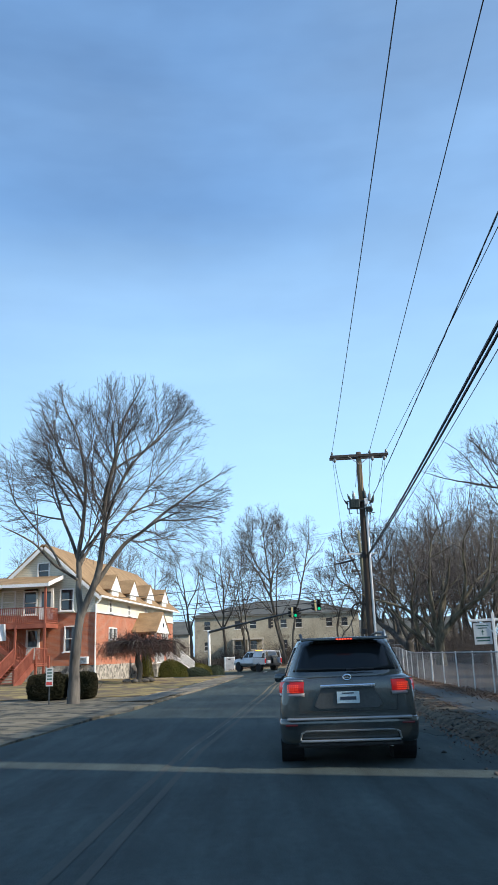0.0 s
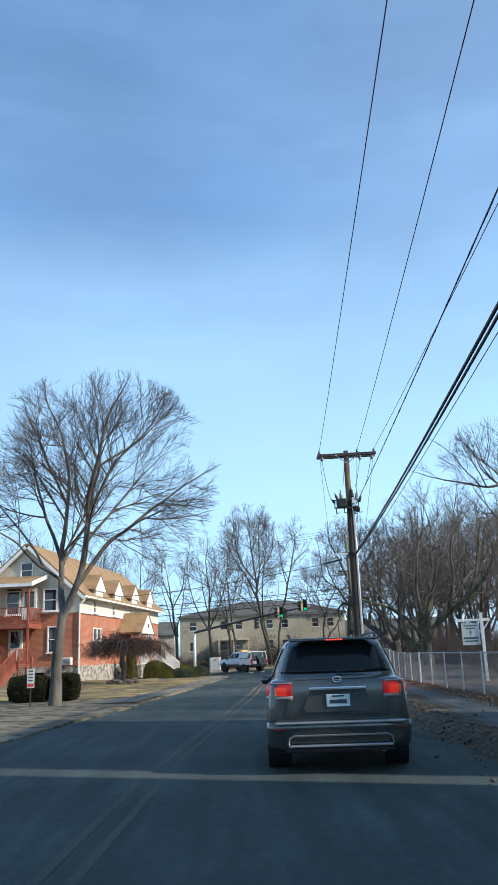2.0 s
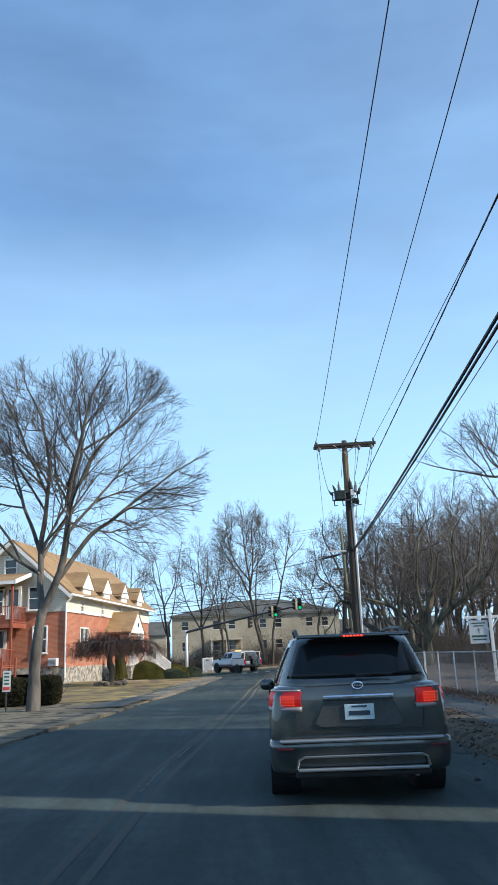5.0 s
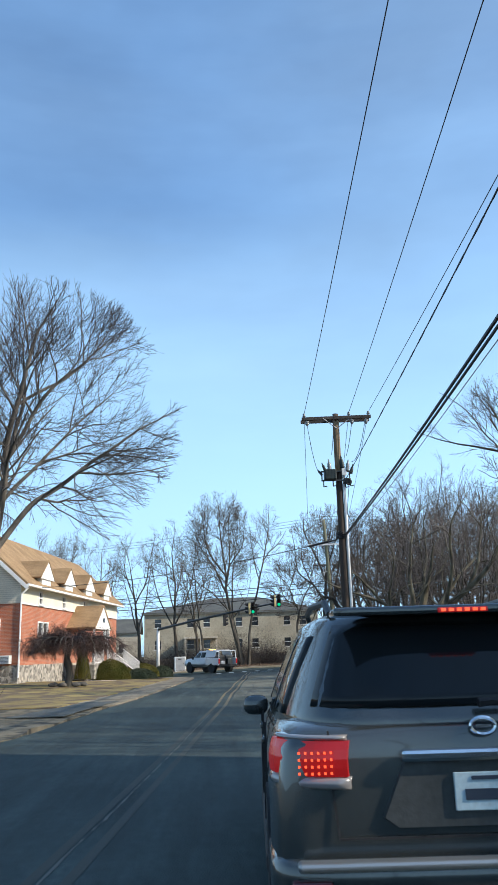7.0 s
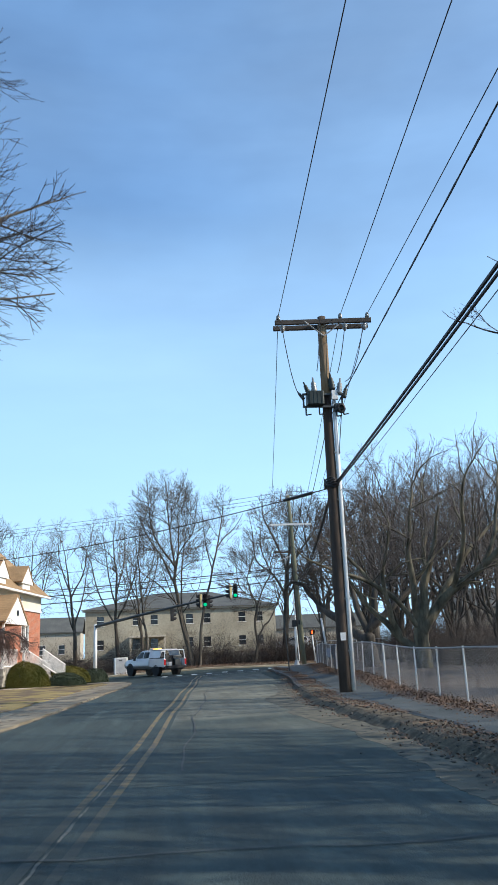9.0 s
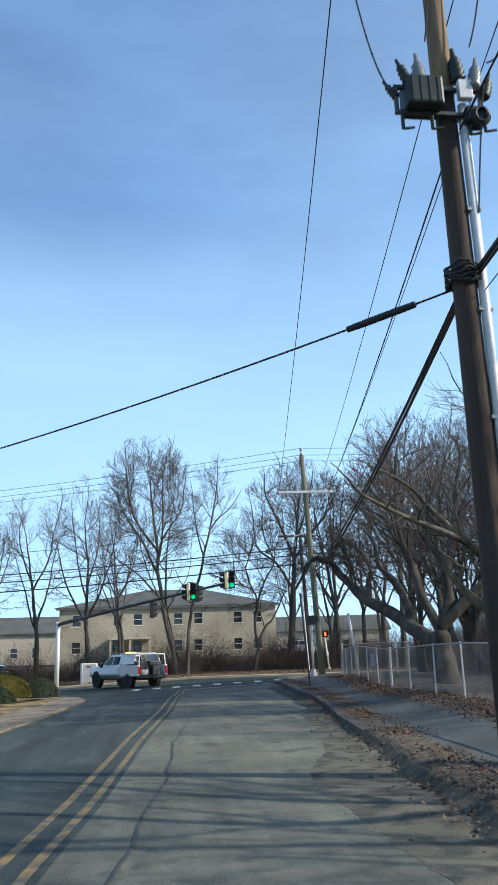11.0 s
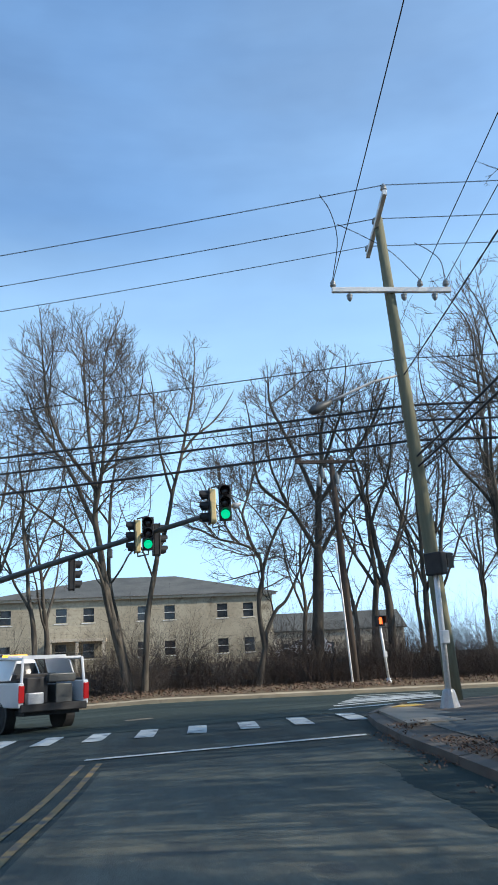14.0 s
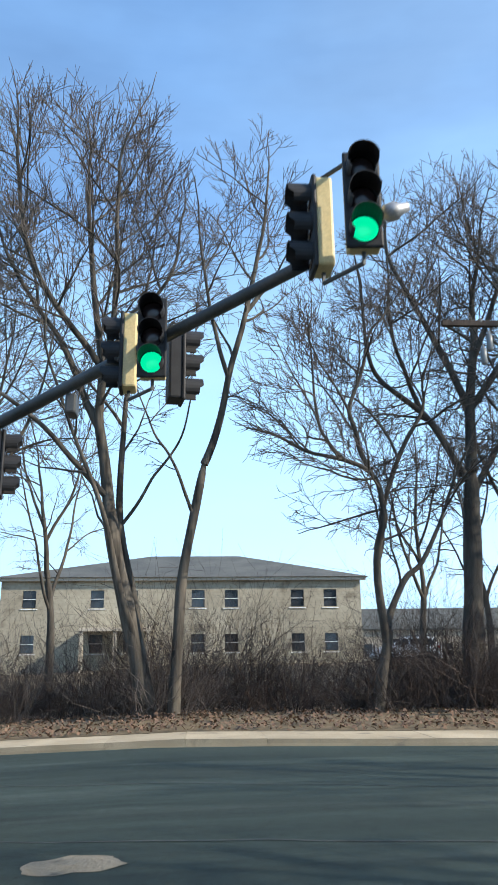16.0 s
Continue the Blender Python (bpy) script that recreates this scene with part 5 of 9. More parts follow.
tall_tree((12.5, 97.0, verge_z(12, 97)), 34, [(0, 0, -0.3), (0.15, 0, 1.6), (0.3, 0.05, 3.2), (0.45, 0.1, 5.2), (0.6, 0.1, 7.2)], 0.34, [
    ([(0.55, 0.1, 6.8), (0.9, 0.2, 9.8), (1.3, 0.3, 12.2), (1.6, 0.4, 14.6)], 0.19, 0.05),
    ([(0.45, 0.1, 6.4), (-0.8, -0.2, 8.5), (-2.4, -0.5, 10.0), (-2.8, -0.7, 13.2)], 0.13, 0.035),
    ([(0.8, 0.2, 8.8), (-0.2, 0.6, 11.6), (-1.1, 0.9, 14.2), (-1.4, 1.0, 16.0)], 0.13, 0.04),
    ([(0.9, 0.2, 9.0), (2.4, -0.2, 11.4), (4.0, -0.5, 13.4), (4.9, -0.7, 15.4)], 0.13, 0.035),
    ([(0.5, 0.1, 6.0), (2.0, 0.8, 8.0), (3.6, 1.3, 9.8), (4.4, 1.6, 11.6)], 0.12, 0.035),
    ([(1.0, 0.25, 10.4), (1.9, -0.6, 13.0), (2.4, -1.0, 15.6)], 0.10, 0.035),
    ([(-1.0, 0.1, -0.2), (-0.3, 0.05, 0.9), (0.2, 0.05, 2.0), (0.35, 0.1, 3.4)], 0.12, 0.09),
    ([(-0.9, -0.2, 8.6), (-1.8, -1.0, 10.6), (-2.0, -1.4, 12.8)], 0.08, 0.03)],
    [((1.0, 0.2, 12.0), (4.9, 4.0, 5.9)), ((-1.6, -0.3, 11.4), (2.6, 2.6, 3.6))], "broad bare tree on the far verge", bark=M_BARK_D, dens=(1.7, 2.6, 3.3, 3.0))
tall_tree((-0.6, 95.5, verge_z(0, 95.5)), 35, [(0, 0, -0.3), (-0.1, 0.1, 1.5), (-0.2, 0.2, 3.2), (-0.5, 0.3, 4.8)], 0.15, [
    ([(-0.5, 0.3, 4.6), (-0.9, 0.3, 8.0), (-1.2, 0.3, 12.0)], 0.10, 0.03), ([(-0.4, 0.3, 4.0), (-1.6, 0.2, 6.6), (-2.6, 0.1, 9.6)], 0.07, 0.025),
    ([(-0.6, 0.3, 6.0), (0.4, 0.6, 8.4), (1.0, 0.8, 11.2)], 0.06, 0.025)],
    [((-1.0, 0.3, 10.0), (3.2, 3.0, 5.2))], "thin bare tree beside the verge", dens=(1.3, 2.2, 3.0, 2.6))
tb = tall_tree((-3.5, 99.5, verge_z(-3.5, 99.5)), 36, [(0, 0, -0.3), (-0.2, 0.1, 1.7), (-0.3, 0.2, 3.5), (-0.5, 0.3, 5.2)], 0.23, [
    ([(-0.5, 0.3, 5.0), (-0.4, 0.3, 9.0), (-0.7, 0.3, 13.0)], 0.14, 0.045), ([(-0.45, 0.3, 4.4), (-2.0, 0.7, 7.4), (-3.0, 1.0, 11.0)], 0.10, 0.035),
    ([(-0.45, 0.3, 4.8), (1.0, -0.2, 8.0), (1.9, -0.5, 11.6)], 0.10, 0.035), ([(-0.45, 0.3, 7.4), (0.2, 1.5, 10.0), (0.4, 2.2, 13.0)], 0.08, 0.03),
    ([(-0.45, 0.3, 6.4), (-1.0, -1.2, 9.0), (-1.4, -1.9, 12.0)], 0.08, 0.03)],
    [((-0.5, 0.3, 11.0), (4.3, 4.3, 6.2))], "bare tree of open habit in the wood's edge", dens=(1.0, 1.7, 2.5, 2.1))
tcx = tall_tree((16.6, 97.5, verge_z(16.5, 97.5)), 37, [(0, 0, -0.3), (0.1, 0.1, 2.0), (0.1, 0.2, 4.2), (-0.2, 0.3, 6.4)], 0.24, [
    ([(-0.2, 0.3, 6.2), (-0.6, 0.3, 9.0), (-1.2, 0.3, 12.4)], 0.15, 0.045), ([(0.05, 0.2, 5.0), (1.4, 0.8, 8.0), (2.4, 1.1, 12.0)], 0.11, 0.035),
    ([(0.1, 0.2, 4.4), (-1.6, -0.4, 7.4), (-2.8, -0.7, 10.6)], 0.09, 0.03), ([(-0.4, 0.3, 8.0), (0.6, -0.8, 11.0), (0.9, -1.2, 14.0)], 0.09, 0.035),
    ([(-0.5, 0.3, 8.6), (-0.8, 1.6, 11.4), (-0.8, 2.2, 14.2)], 0.08, 0.03)],
    [((0.1, 0.3, 11.4), (4.3, 4.3, 6.6))], "bare grey tree in the wood's edge", bark=M_BARK_D, dens=(1.0, 1.7, 2.5, 2.1))
far_spots = [(-8.0, 101, 0.95, 1), (-13, 103, 0.95, 0), (-19, 106, 1.0, 1), (-26, 109, 1.0, 0), (19.5, 100.0, 0.95, 0), (23.5, 97, 1.05, 1),
             (27.5, 101.0, 0.95, 0), (33, 97, 1.0, 1), (17.8, 105, 1.1, 0), (38, 102, 1.0, 0), (-1.5, 109, 0.85, 1), (24, 109, 1.1, 1), (20.6, 92.6, 1.2, 0), (24.2, 93.6, 1.28, 1), (28.2, 94.5, 1.25, 0),
             (14.6, 110, 0.85, 0), (20, 116, 0.9, 1), (29, 113, 0.95, 0), (34, 118, 1.0, 1), (42, 112, 1.0, 0), (27, 121, 0.9, 1), (39, 124, 1.0, 0), (48, 118, 1.0, 1)]
for i, (x, y, s, which) in enumerate(far_spots):
    copy_thing((tb, tcx)[which], Matrix.Translation((x, y, verge_z(x, y))) @ Matrix.Rotation(i * 1.9 + 0.7, 4, 'Z') @ Matrix.Scale(s, 4))
# trees out beyond the house and the right-hand lots
for i, (x, y, s, which) in enumerate([(-20, 78, 0.9, 0), (-26, 70, 0.95, 1), (-15, 86, 0.8, 1), (27, 78, 0.9, 1), (34, 70, 0.95, 0), (30, 58, 0.9, 1)]):
    copy_thing((tb, tcx)[which], Matrix.Translation((x, y, 0)) @ Matrix.Rotation(i * 2.3 + 0.2, 4, 'Z') @ Matrix.Scale(s, 4))
copy_thing(tb, Matrix.Translation((-13.2, 31.5, 0.1)) @ Matrix.Rotation(2.2, 4, 'Z') @ Matrix.Scale(0.58, 4))
for i, (x, y, s, which) in enumerate([(13.6, 67.5, 0.62, 0), (16.2, 70.2, 0.7, 1), (18.6, 66.0, 0.75, 0), (15.6, 62.6, 0.66, 1), (21.5, 71.0, 0.8, 0), (12.7, 64.4, 0.52, 1), (19.5, 60.5, 0.75, 1), (24.5, 66.5, 0.8, 0), (15.4, 73.0, 0.82, 1), (19.2, 72.9, 0.86, 0)]):
    copy_thing((tb, tcx)[which], Matrix.Translation((x, y, 0.2)) @ Matrix.Rotation(i * 1.7 + 0.5, 4, 'Z') @ Matrix.Scale(s, 4))
# unseen trees added on the lots right of the start, to shade the road
for i, (x, y, s) in enumerate([(12.3, 17.2, 1.15), (13, 20.5, 1.1), (17, 18.5, 1.35), (15.5, 25, 1.2), (13.8, 14.0 + 9.0, 1.2)]):
    copy_thing(first, Matrix.Translation((x, y, 0.1)) @ Matrix.Rotation(i * 2.1 + 0.9, 4, 'Z') @ Matrix.Scale(s, 4))

# undergrowth: thin stems
def brush(name, n, region, h0, h1, material, label, seed):
    rng = np.random.default_rng(seed)
    x, y, z = region(rng, n)
    start = np.stack([x, y, z], -1)
    head = np.stack([rng.normal(0, 0.55, n), rng.normal(0, 0.4, n), np.ones(n)], -1)
    clump = 0.5 + 0.5 * np.sin(x * 1.1 + 2 * np.sin(x * 0.37 + y * 0.6)) * np.cos(y * 0.8 + x * 0.21)
    ln = (h0 + (h1 - h0) * (0.2 * rng.uniform(0, 1, n) + 0.8 * clump ** 1.7)) * rng.uniform(0.35, 1, n)
    p, r = grow_level(rng, start, head, ln, rng.uniform(0.004, 0.016, n), 4, 0.24, 0.0, 0.3)
    s, h, l2, r2 = shoots(rng, p, r, 5, 0.15, 48, 0.5)
    p2, rr2 = grow_level(rng, s, h, l2, np.maximum(r2, 0.0045), 2, 0.22, 0.03, 0.4)
    ob = part(name, tubes_mesh(name, [(p, r, 3), (p2, rr2, 3)]), material)
    return tagged(ob, label, "undergrowth", kind="stuff")

def far_region(rng, n):
    x = rng.uniform(-32, 40, n)
    y = 89.6 - 0.15 * (x - 5.5) + 5.8 + np.abs(rng.normal(0, 4.5, n))
    return x, y, 0.042 * np.clip(x - 4.5, -12, 0) + 0.1
brush("brush", 9500, far_region, 1.0, 5.2, M_BRUSH, "dense tangle of bare brown brush under the trees", 51)
brush("brush", 1300, far_region, 2.4, 6.2, M_TWIG, "taller brown saplings in the brush", 52)
def foot_region(rng, n):
    feet = np.array([(3.55, 95.0), (4.15, 94.6), (9.35, 95.2), (12.5, 97.0), (12.2, 96.6), (-0.6, 95.5), (-3.5, 99.5), (16.6, 97.5), (6.4, 97.5), (1.6, 97.0), (20.6, 92.6)])
    i = rng.integers(0, len(feet), n)
    return feet[i, 0] + rng.normal(0, 0.55, n), feet[i, 1] + rng.normal(0.3, 0.45, n), 0.042 * np.clip(feet[i, 0] - 4.5, -12, 0) + 0.1
brush("brush", 620, foot_region, 1.6, 6.0, M_TWIG, "suckers and saplings crowding the tree trunks", 54)
def wood_region(rng, n):
    x = rng.uniform(11, 46, n)
    return x, 97 - 0.15 * (x - 5.5) + np.abs(rng.normal(0, 7, n)), np.full(n, 0.15)
brush("brush", 3600, wood_region, 2.0, 6.5, M_TWIG, "tall brown thicket in the wood's edge", 55)
def right_region(rng, n):
    y = np.where(rng.uniform(size=n) < 0.16, rng.uniform(34, 53, n), rng.uniform(53, 73, n))
    return np.interp(y, [a for a, _ in FENCE], [b for _, b in FENCE]) + 4.5 + np.abs(rng.normal(0, 6, n)), y, np.full(n, 0.2)
brush("brush", 7000, right_region, 1.2, 5.0, M_TWIG, "bare brush and saplings behind the fence", 53)

# poles, cables, signals
def sag_line(a, b, drop, n=24):
    a, b = Vector(a), Vector(b)
    return [a.lerp(b, i / n) - Vector((0, 0, drop * 4 * (i / n) * (1 - i / n))) for i in range(n + 1)]


def cable(a, b, drop, r, label="plain black overhead cable span", material=None, name="overhead_cable", n=24, twist=0.0):
    bm = bmesh.new()
    pts = sag_line(a, b, drop, n if not twist else 160)
    if twist:
        for k in range(2):
            tube(bm, [p + Vector((0, math.cos(i * 0.9 + k * math.pi) * twist, math.sin(i * 0.9 + k * math.pi) * twist)) for i, p in enumerate(pts)], r * 0.7, 4)
    tube(bm, pts, r, 5)
    return solo(name, bm, material or M_WIRE, label, "cable", "overhead cables")


def insulator(owner, p, name="insulator", s=1.0, down=False):
    bm = bmesh.new()
    prof = [(0.02, 0), (0.03, 0.03), (0.07, 0.05), (0.075, 0.08), (0.05, 0.1), (0.065, 0.12), (0.06, 0.15), (0.035, 0.18), (0.03, 0.2)]
    lathe(bm, [(r * s, (-z if down else z) * s) for r, z in prof], p, 12)
    return part(name, bm, M_PORC, owner, smooth=True)


# first pole, with a bank of cutouts and a conduit up its side
P1, P1T = Vector((5.8, 41.05, 0.08)), Vector((5.82, 41.1, 11.95))
pole = thing("utility_pole", Matrix.Translation(P1), "tall brown timber utility pole with crossarm and switchgear", "utility pole", "utility poles")
def on1(z):
    return (P1T - P1) * (z / P1T.z)
bm = bmesh.new()
tube(bm, [on1(z) for z in (-0.3, 2, 4, 6, 8, 10, 11.68)], [0.19, 0.18, 0.17, 0.16, 0.15, 0.14, 0.13], 16)
part("shaft", bm, M_POLE, pole, smooth=True)
bm = bmesh.new()
arm_z = 11.45
ax = Vector((3.08, -0.3, 0)) / 2
c = on1(arm_z) + Vector((0, -0.2, 0))
box(bm, (0, 0, 0), (3.08, 0.1, 0.15), Matrix.Translation(c) @ Matrix.Rotation(math.atan2(-0.3, 3.08), 4, 'Z'), 0.01)
part("crossarm", bm, M_ARM_D, pole)
bm = bmesh.new()
box(bm, (0, 0, 0), (3.08, 0.1, 0.15), Matrix.Translation(c + Vector((0.0, 0.42, -0.02))) @ Matrix.Rotation(math.atan2(-0.3, 3.08), 4, 'Z'), 0.01)
part("crossarm", bm, M_ARM_D, pole)
for s in (-1, 1):
    bm = bmesh.new()
    tube(bm, [c + Vector((s * 0.62, -0.07, -0.03)), on1(arm_z - 0.5) + Vector((0, -0.2, 0))], 0.02, 6)
    part("arm_brace", bm, M_ALU, pole)
arm_at = [-1.42, 0.56, 1.42]
for u in arm_at:
    insulator(pole, c + Vector((u, -u * 0.0974, 0.065)), s=1.0)
for u in (-1.3, 0.68, 1.3):
    insulator(pole, c + Vector((u, -u * 0.0974, -0.07)), "dead_end_insulator", 1.3, True)
bm = bmesh.new()
tube(bm, [on1(z) + Vector((0.2, -0.12, 0)) for z in (0.1, 3, 6, 8.8)], 0.065, 10)
part("conduit", bm, M_ALU_W, pole, "pale metal conduit", True)
for z in frange(1.2, 8.6, 1.5):
    bm = bmesh.new()
    box(bm, on1(z) + Vector((0.19, -0.1, 0)), (0.19, 0.14, 0.04))
    part("conduit_strap", bm, M_ALU, pole)
r0 = on1(8.92)
for dz in (0.06, -0.34):
    rack = bmesh.new()
    box(rack, r0 + Vector((-0.16, -0.2, dz)), (1.3, 0.06, 0.06), None, 0.006)
    part("switch_rack", rack, M_STEEL_D, pole, "dark steel switch bracket")
for dx in (-0.78, -0.26, 0.44):
    rack = bmesh.new()
    box(rack, r0 + Vector((dx, -0.2, -0.14)), (0.05, 0.05, 0.42))
    part("rack_strut", rack, M_STEEL_D, pole)
# dark switch box on one side, a smaller switch and a pale control box on the other
bm = bmesh.new()
box(bm, r0 + Vector((-0.42, -0.22, -0.1)), (0.52, 0.4, 0.46), None, 0.04)
tank = part("switch_tank", bm, M_SWITCH, pole, "dark grey switch box with ribbed sides")
for k in range(4):
    bm = bmesh.new()
    box(bm, r0 + Vector((-0.6 + 0.12 * k, -0.41, -0.1)), (0.025, 0.04, 0.4))
    part("rib", bm, M_SWITCH, tank)
bm = bmesh.new()
box(bm, r0 + Vector((0.32, -0.2, -0.38)), (0.3, 0.26, 0.24), None, 0.03)
part("switch_tank", bm, M_SWITCH, pole, "small dark switch box")
bm = bmesh.new()
box(bm, r0 + Vector((0.2, -0.26, 0.02)), (0.2, 0.1, 0.3), None, 0.01)
part("control_box", bm, M_ALU_W, pole, "pale control box")
for dx, dy, dz, tilt, sc in ((-0.62, -0.3, 0.06, -22, 1.0), (-0.42, -0.24, 0.06, -4, 1.35), (-0.76, -0.18, -0.1, -35, 0.8), (0.16, -0.2, 0.2, -6, 1.4), (0.34, -0.26, 0.05, 8, 1.3), (0.5, -0.2, -0.05, 16, 1.1)):
    bm = bmesh.new()
    lathe(bm, [(0.055, 0), (0.08, 0.04), (0.055, 0.07), (0.08, 0.11), (0.055, 0.14), (0.075, 0.18), (0.05, 0.21), (0.065, 0.25), (0.03, 0.3), (0.02, 0.4)], (0, 0, 0), 12,
          Matrix.Translation(r0 + Vector((dx, dy, dz))) @ Matrix.Rotation(radians(tilt), 4, 'Y') @ Matrix.Scale(sc, 4))
    part("bushing", bm, M_PORC if dx in (-0.42, 0.34) else M_SWITCH, pole, smooth=True)
for dx, dz in ((-0.72, -0.62), (-0.3, -0.6), (0.24, -0.66), (0.46, -0.6)):
    bm = bmesh.new()
    tube(bm, [r0 + Vector((dx, -0.22, dz + 0.3)), r0 + Vector((dx, -0.22, dz))], 0.025, 6)
    tube(bm, [r0 + Vector((dx, -0.22, dz)), r0 + Vector((dx + 0.16, -0.22, dz + 0.03))], 0.02, 6)
    part("hanging_lug", bm, M_SWITCH, pole)
bm = bmesh.new()
for k in range(3):
    tube(bm, [r0 + Vector((0.36 + (0.13 - 0.02 * k) * math.cos(i * math.tau / 14), -0.34 - 0.02 * k, -0.44 + (0.15 - 0.02 * k) * math.sin(i * math.tau / 14))) for i in range(15)], 0.014, 5)
part("lead_coil", bm, M_WIRE, pole)
# jumper leads from the arm to the switches
for a, b, s in (((-1.3, -0.1, arm_z - 0.3), (-0.8, -0.3, 8.75), 0.6), ((0.68, -0.3, arm_z - 0.3), (0.35, -0.25, 9.6), 0.15), ((1.25, -0.4, arm_z - 0.3), (0.55, -0.3, 9.3), 0.45), ((-0.1, -0.25, arm_z), (-0.3, -0.25, 9.65), 0.2), ((0.5, -0.25, 9.0), (0.25, -0.15, 7.0), -0.1)):
    bm = bmesh.new()
    tube(bm, sag_line(a, b, s, 12), 0.013, 5)
    part("jumper_lead", bm, M_WIRE, pole)
bm = bmesh.new()
tube(bm, [on1(z) for z in (9.0, 9.6, 10.3, 11.0, 11.4)], [0.152, 0.152, 0.1485, 0.145, 0.142], 16)
part("bare_wood", bm, mat("bleached bare timber", (0.07, 0.05, 0.036), (0.34, 0.235, 0.135), 2.2, 0.92, bump=0.7, fine=18, stretch=(1, 1, 0.12), local=True), pole, "bleached tan wood below the crossarm", True)
bm = bmesh.new()
for k in range(5):
    tube(bm, [on1(6.05 + 0.06 * k) + Vector((0.24 * math.cos(i * math.tau / 12) , 0.24 * math.sin(i * math.tau / 12), 0.04 * math.sin(i * 2 + k))) for i in range(13)], 0.022, 5)
part("cable_loop", bm, M_WIRE, pole, "coiled black cable loops")
bm = bmesh.new()
box(bm, on1(1.6) + Vector((-0.02, -0.19, 0)), (0.16, 0.01, 0.22))
part("tag", bm, M_SIGN, pole, "faded paper notices")

def w1(u, dz=0.0):
    return P1 + c + Vector((u, -u * 0.0974, 0.2 + dz))
BACK = Vector((1.9, -14, 0.3))
back = thing("utility_pole", Matrix.Translation(BACK), "tall brown timber utility pole with crossarm", "utility pole", "utility poles")
bm = bmesh.new()
tube(bm, [(0, 0, z) for z in (-0.3, 4, 8, 11.6)], [0.19, 0.17, 0.15, 0.13], 12)
part("shaft", bm, M_POLE, back)
bm = bmesh.new()
box(bm, (0, 0, 11.2), (3.1, 0.11, 0.13))
part("crossarm", bm, M_ARM, back)
for u, x in zip(arm_at, (-0.75, 0.15, 3.1)):
    cable(w1(u), BACK + Vector((x, 0, 11.4)), 0.35, 0.012, "thin bare overhead conductor", M_WIRE)
cable(P1 + on1(8.35) + Vector((0.1, -0.2, 0)), BACK + Vector((0.65, 0, 8.1)), 0.3, 0.014, "twisted black service cable", twist=0.017)
for k, (dz, r) in enumerate(((6.2, 0.03), (6.12, 0.026))):
    cable(P1 + on1(dz) + Vector((0.12, -0.2, 0)), BACK + Vector((0.0 + 0.04 * k, 0, dz + 0.1)), 0.45 + 0.02 * k, r, "thick black communication cable")
cable(P1 + on1(5.9) + Vector((0.2, -0.1, 0)), BACK + Vector((0.1, 0, 5.9)), 0.3, 0.008, "thin grey overhead wire", M_WIRE_G)

# second pole, leaning, at the corner
P2, P2T = Vector((10.55, 74.9, 0.3)), Vector((10.15, 75.6, 12.4))
def on2(z):
    return (P2T - P2) * ((z - P2.z) / (P2T.z - P2.z))
pole2 = thing("utility_pole", Matrix.Translation(P2), "leaning greenish timber utility pole with two crossarms", "utility pole", "utility poles")
bm = bmesh.new()
tube(bm, [on2(z) for z in (0.0, 2, 4, 6, 8, 10, 12.55)], [0.18, 0.17, 0.16, 0.155, 0.145, 0.135, 0.12], 16)
part("shaft", bm, M_POLE_G, pole2, smooth=True)
A2 = on2(10.32) + Vector((0.0, -0.17, 0))
bm = bmesh.new()
box(bm, (0, 0, 0), (3.1, 0.11, 0.13), Matrix.Translation(A2) @ Matrix.Rotation(radians(-3), 4, 'Z'), 0.01)
part("crossarm", bm, M_ALU_W, pole2, "pale grey crossarm")
A2b = on2(12.2) + Vector((-0.1, 0, 0.1))
bm = bmesh.new()
box(bm, (0, 0, 0), (0.11, 3.2, 0.13), Matrix.Translation(A2b) @ Matrix.Rotation(radians(-9), 4, 'Z'), 0.01)
part("crossarm", bm, M_ALU_W, pole2, "pale grey crossarm")
ins2 = [-1.5, 0.75, 1.42]
for u in ins2:
    insulator(pole2, A2 + Vector((u, 0.07 * -u, 0.065)), s=1.1)
for u in (-1.1, 0.3, 1.1):
    insulator(pole2, A2 + Vector((u, 0.07 * -u, -0.07)), s=1.1, down=True)
dir2 = Vector((math.sin(radians(9)), math.cos(radians(9)), 0))
for u in (-1.5, 0.05, 1.5):
    insulator(pole2, A2b + dir2 * u + Vector((0, 0, 0.065)), s=1.1)
# street lamp on a long bracket
bm = bmesh.new()
L0, L1 = on2(8.05), on2(8.05) + Vector((-2.05, -0.5, -0.9))
tube(bm, [L0, L0.lerp(L1, 0.4) + Vector((0, 0, 0.1)), L0.lerp(L1, 0.8) + Vector((0, 0, 0.04)), L1], 0.03, 8)
part("lamp_bracket", bm, M_ALU, pole2, smooth=True)
bm = bmesh.new()
d = Vector((-0.9, -0.2, -0.5)).normalized()
tube(bm, [L1 - d * 0.05, L1 + d * 0.08, L1 + d * 0.25, L1 + d * 0.42, L1 + d * 0.56, L1 + d * 0.62], [0.04, 0.075, 0.11, 0.12, 0.085, 0.02], 12)
part("lamp_head", bm, M_STEEL_D, pole2, "grey cobra-head street lamp", True)
for k in range(6):
    bm = bmesh.new()
    tube(bm, sag_line(on2(5.6 + 0.25 * k) + Vector((0.1, -0.15, 0)), on2(6.3 + 0.2 * k) + Vector((1.2, -0.6, 0.3)), 0.1, 8), 0.014, 5)
    part("jumper_lead", bm, M_WIRE, pole2)

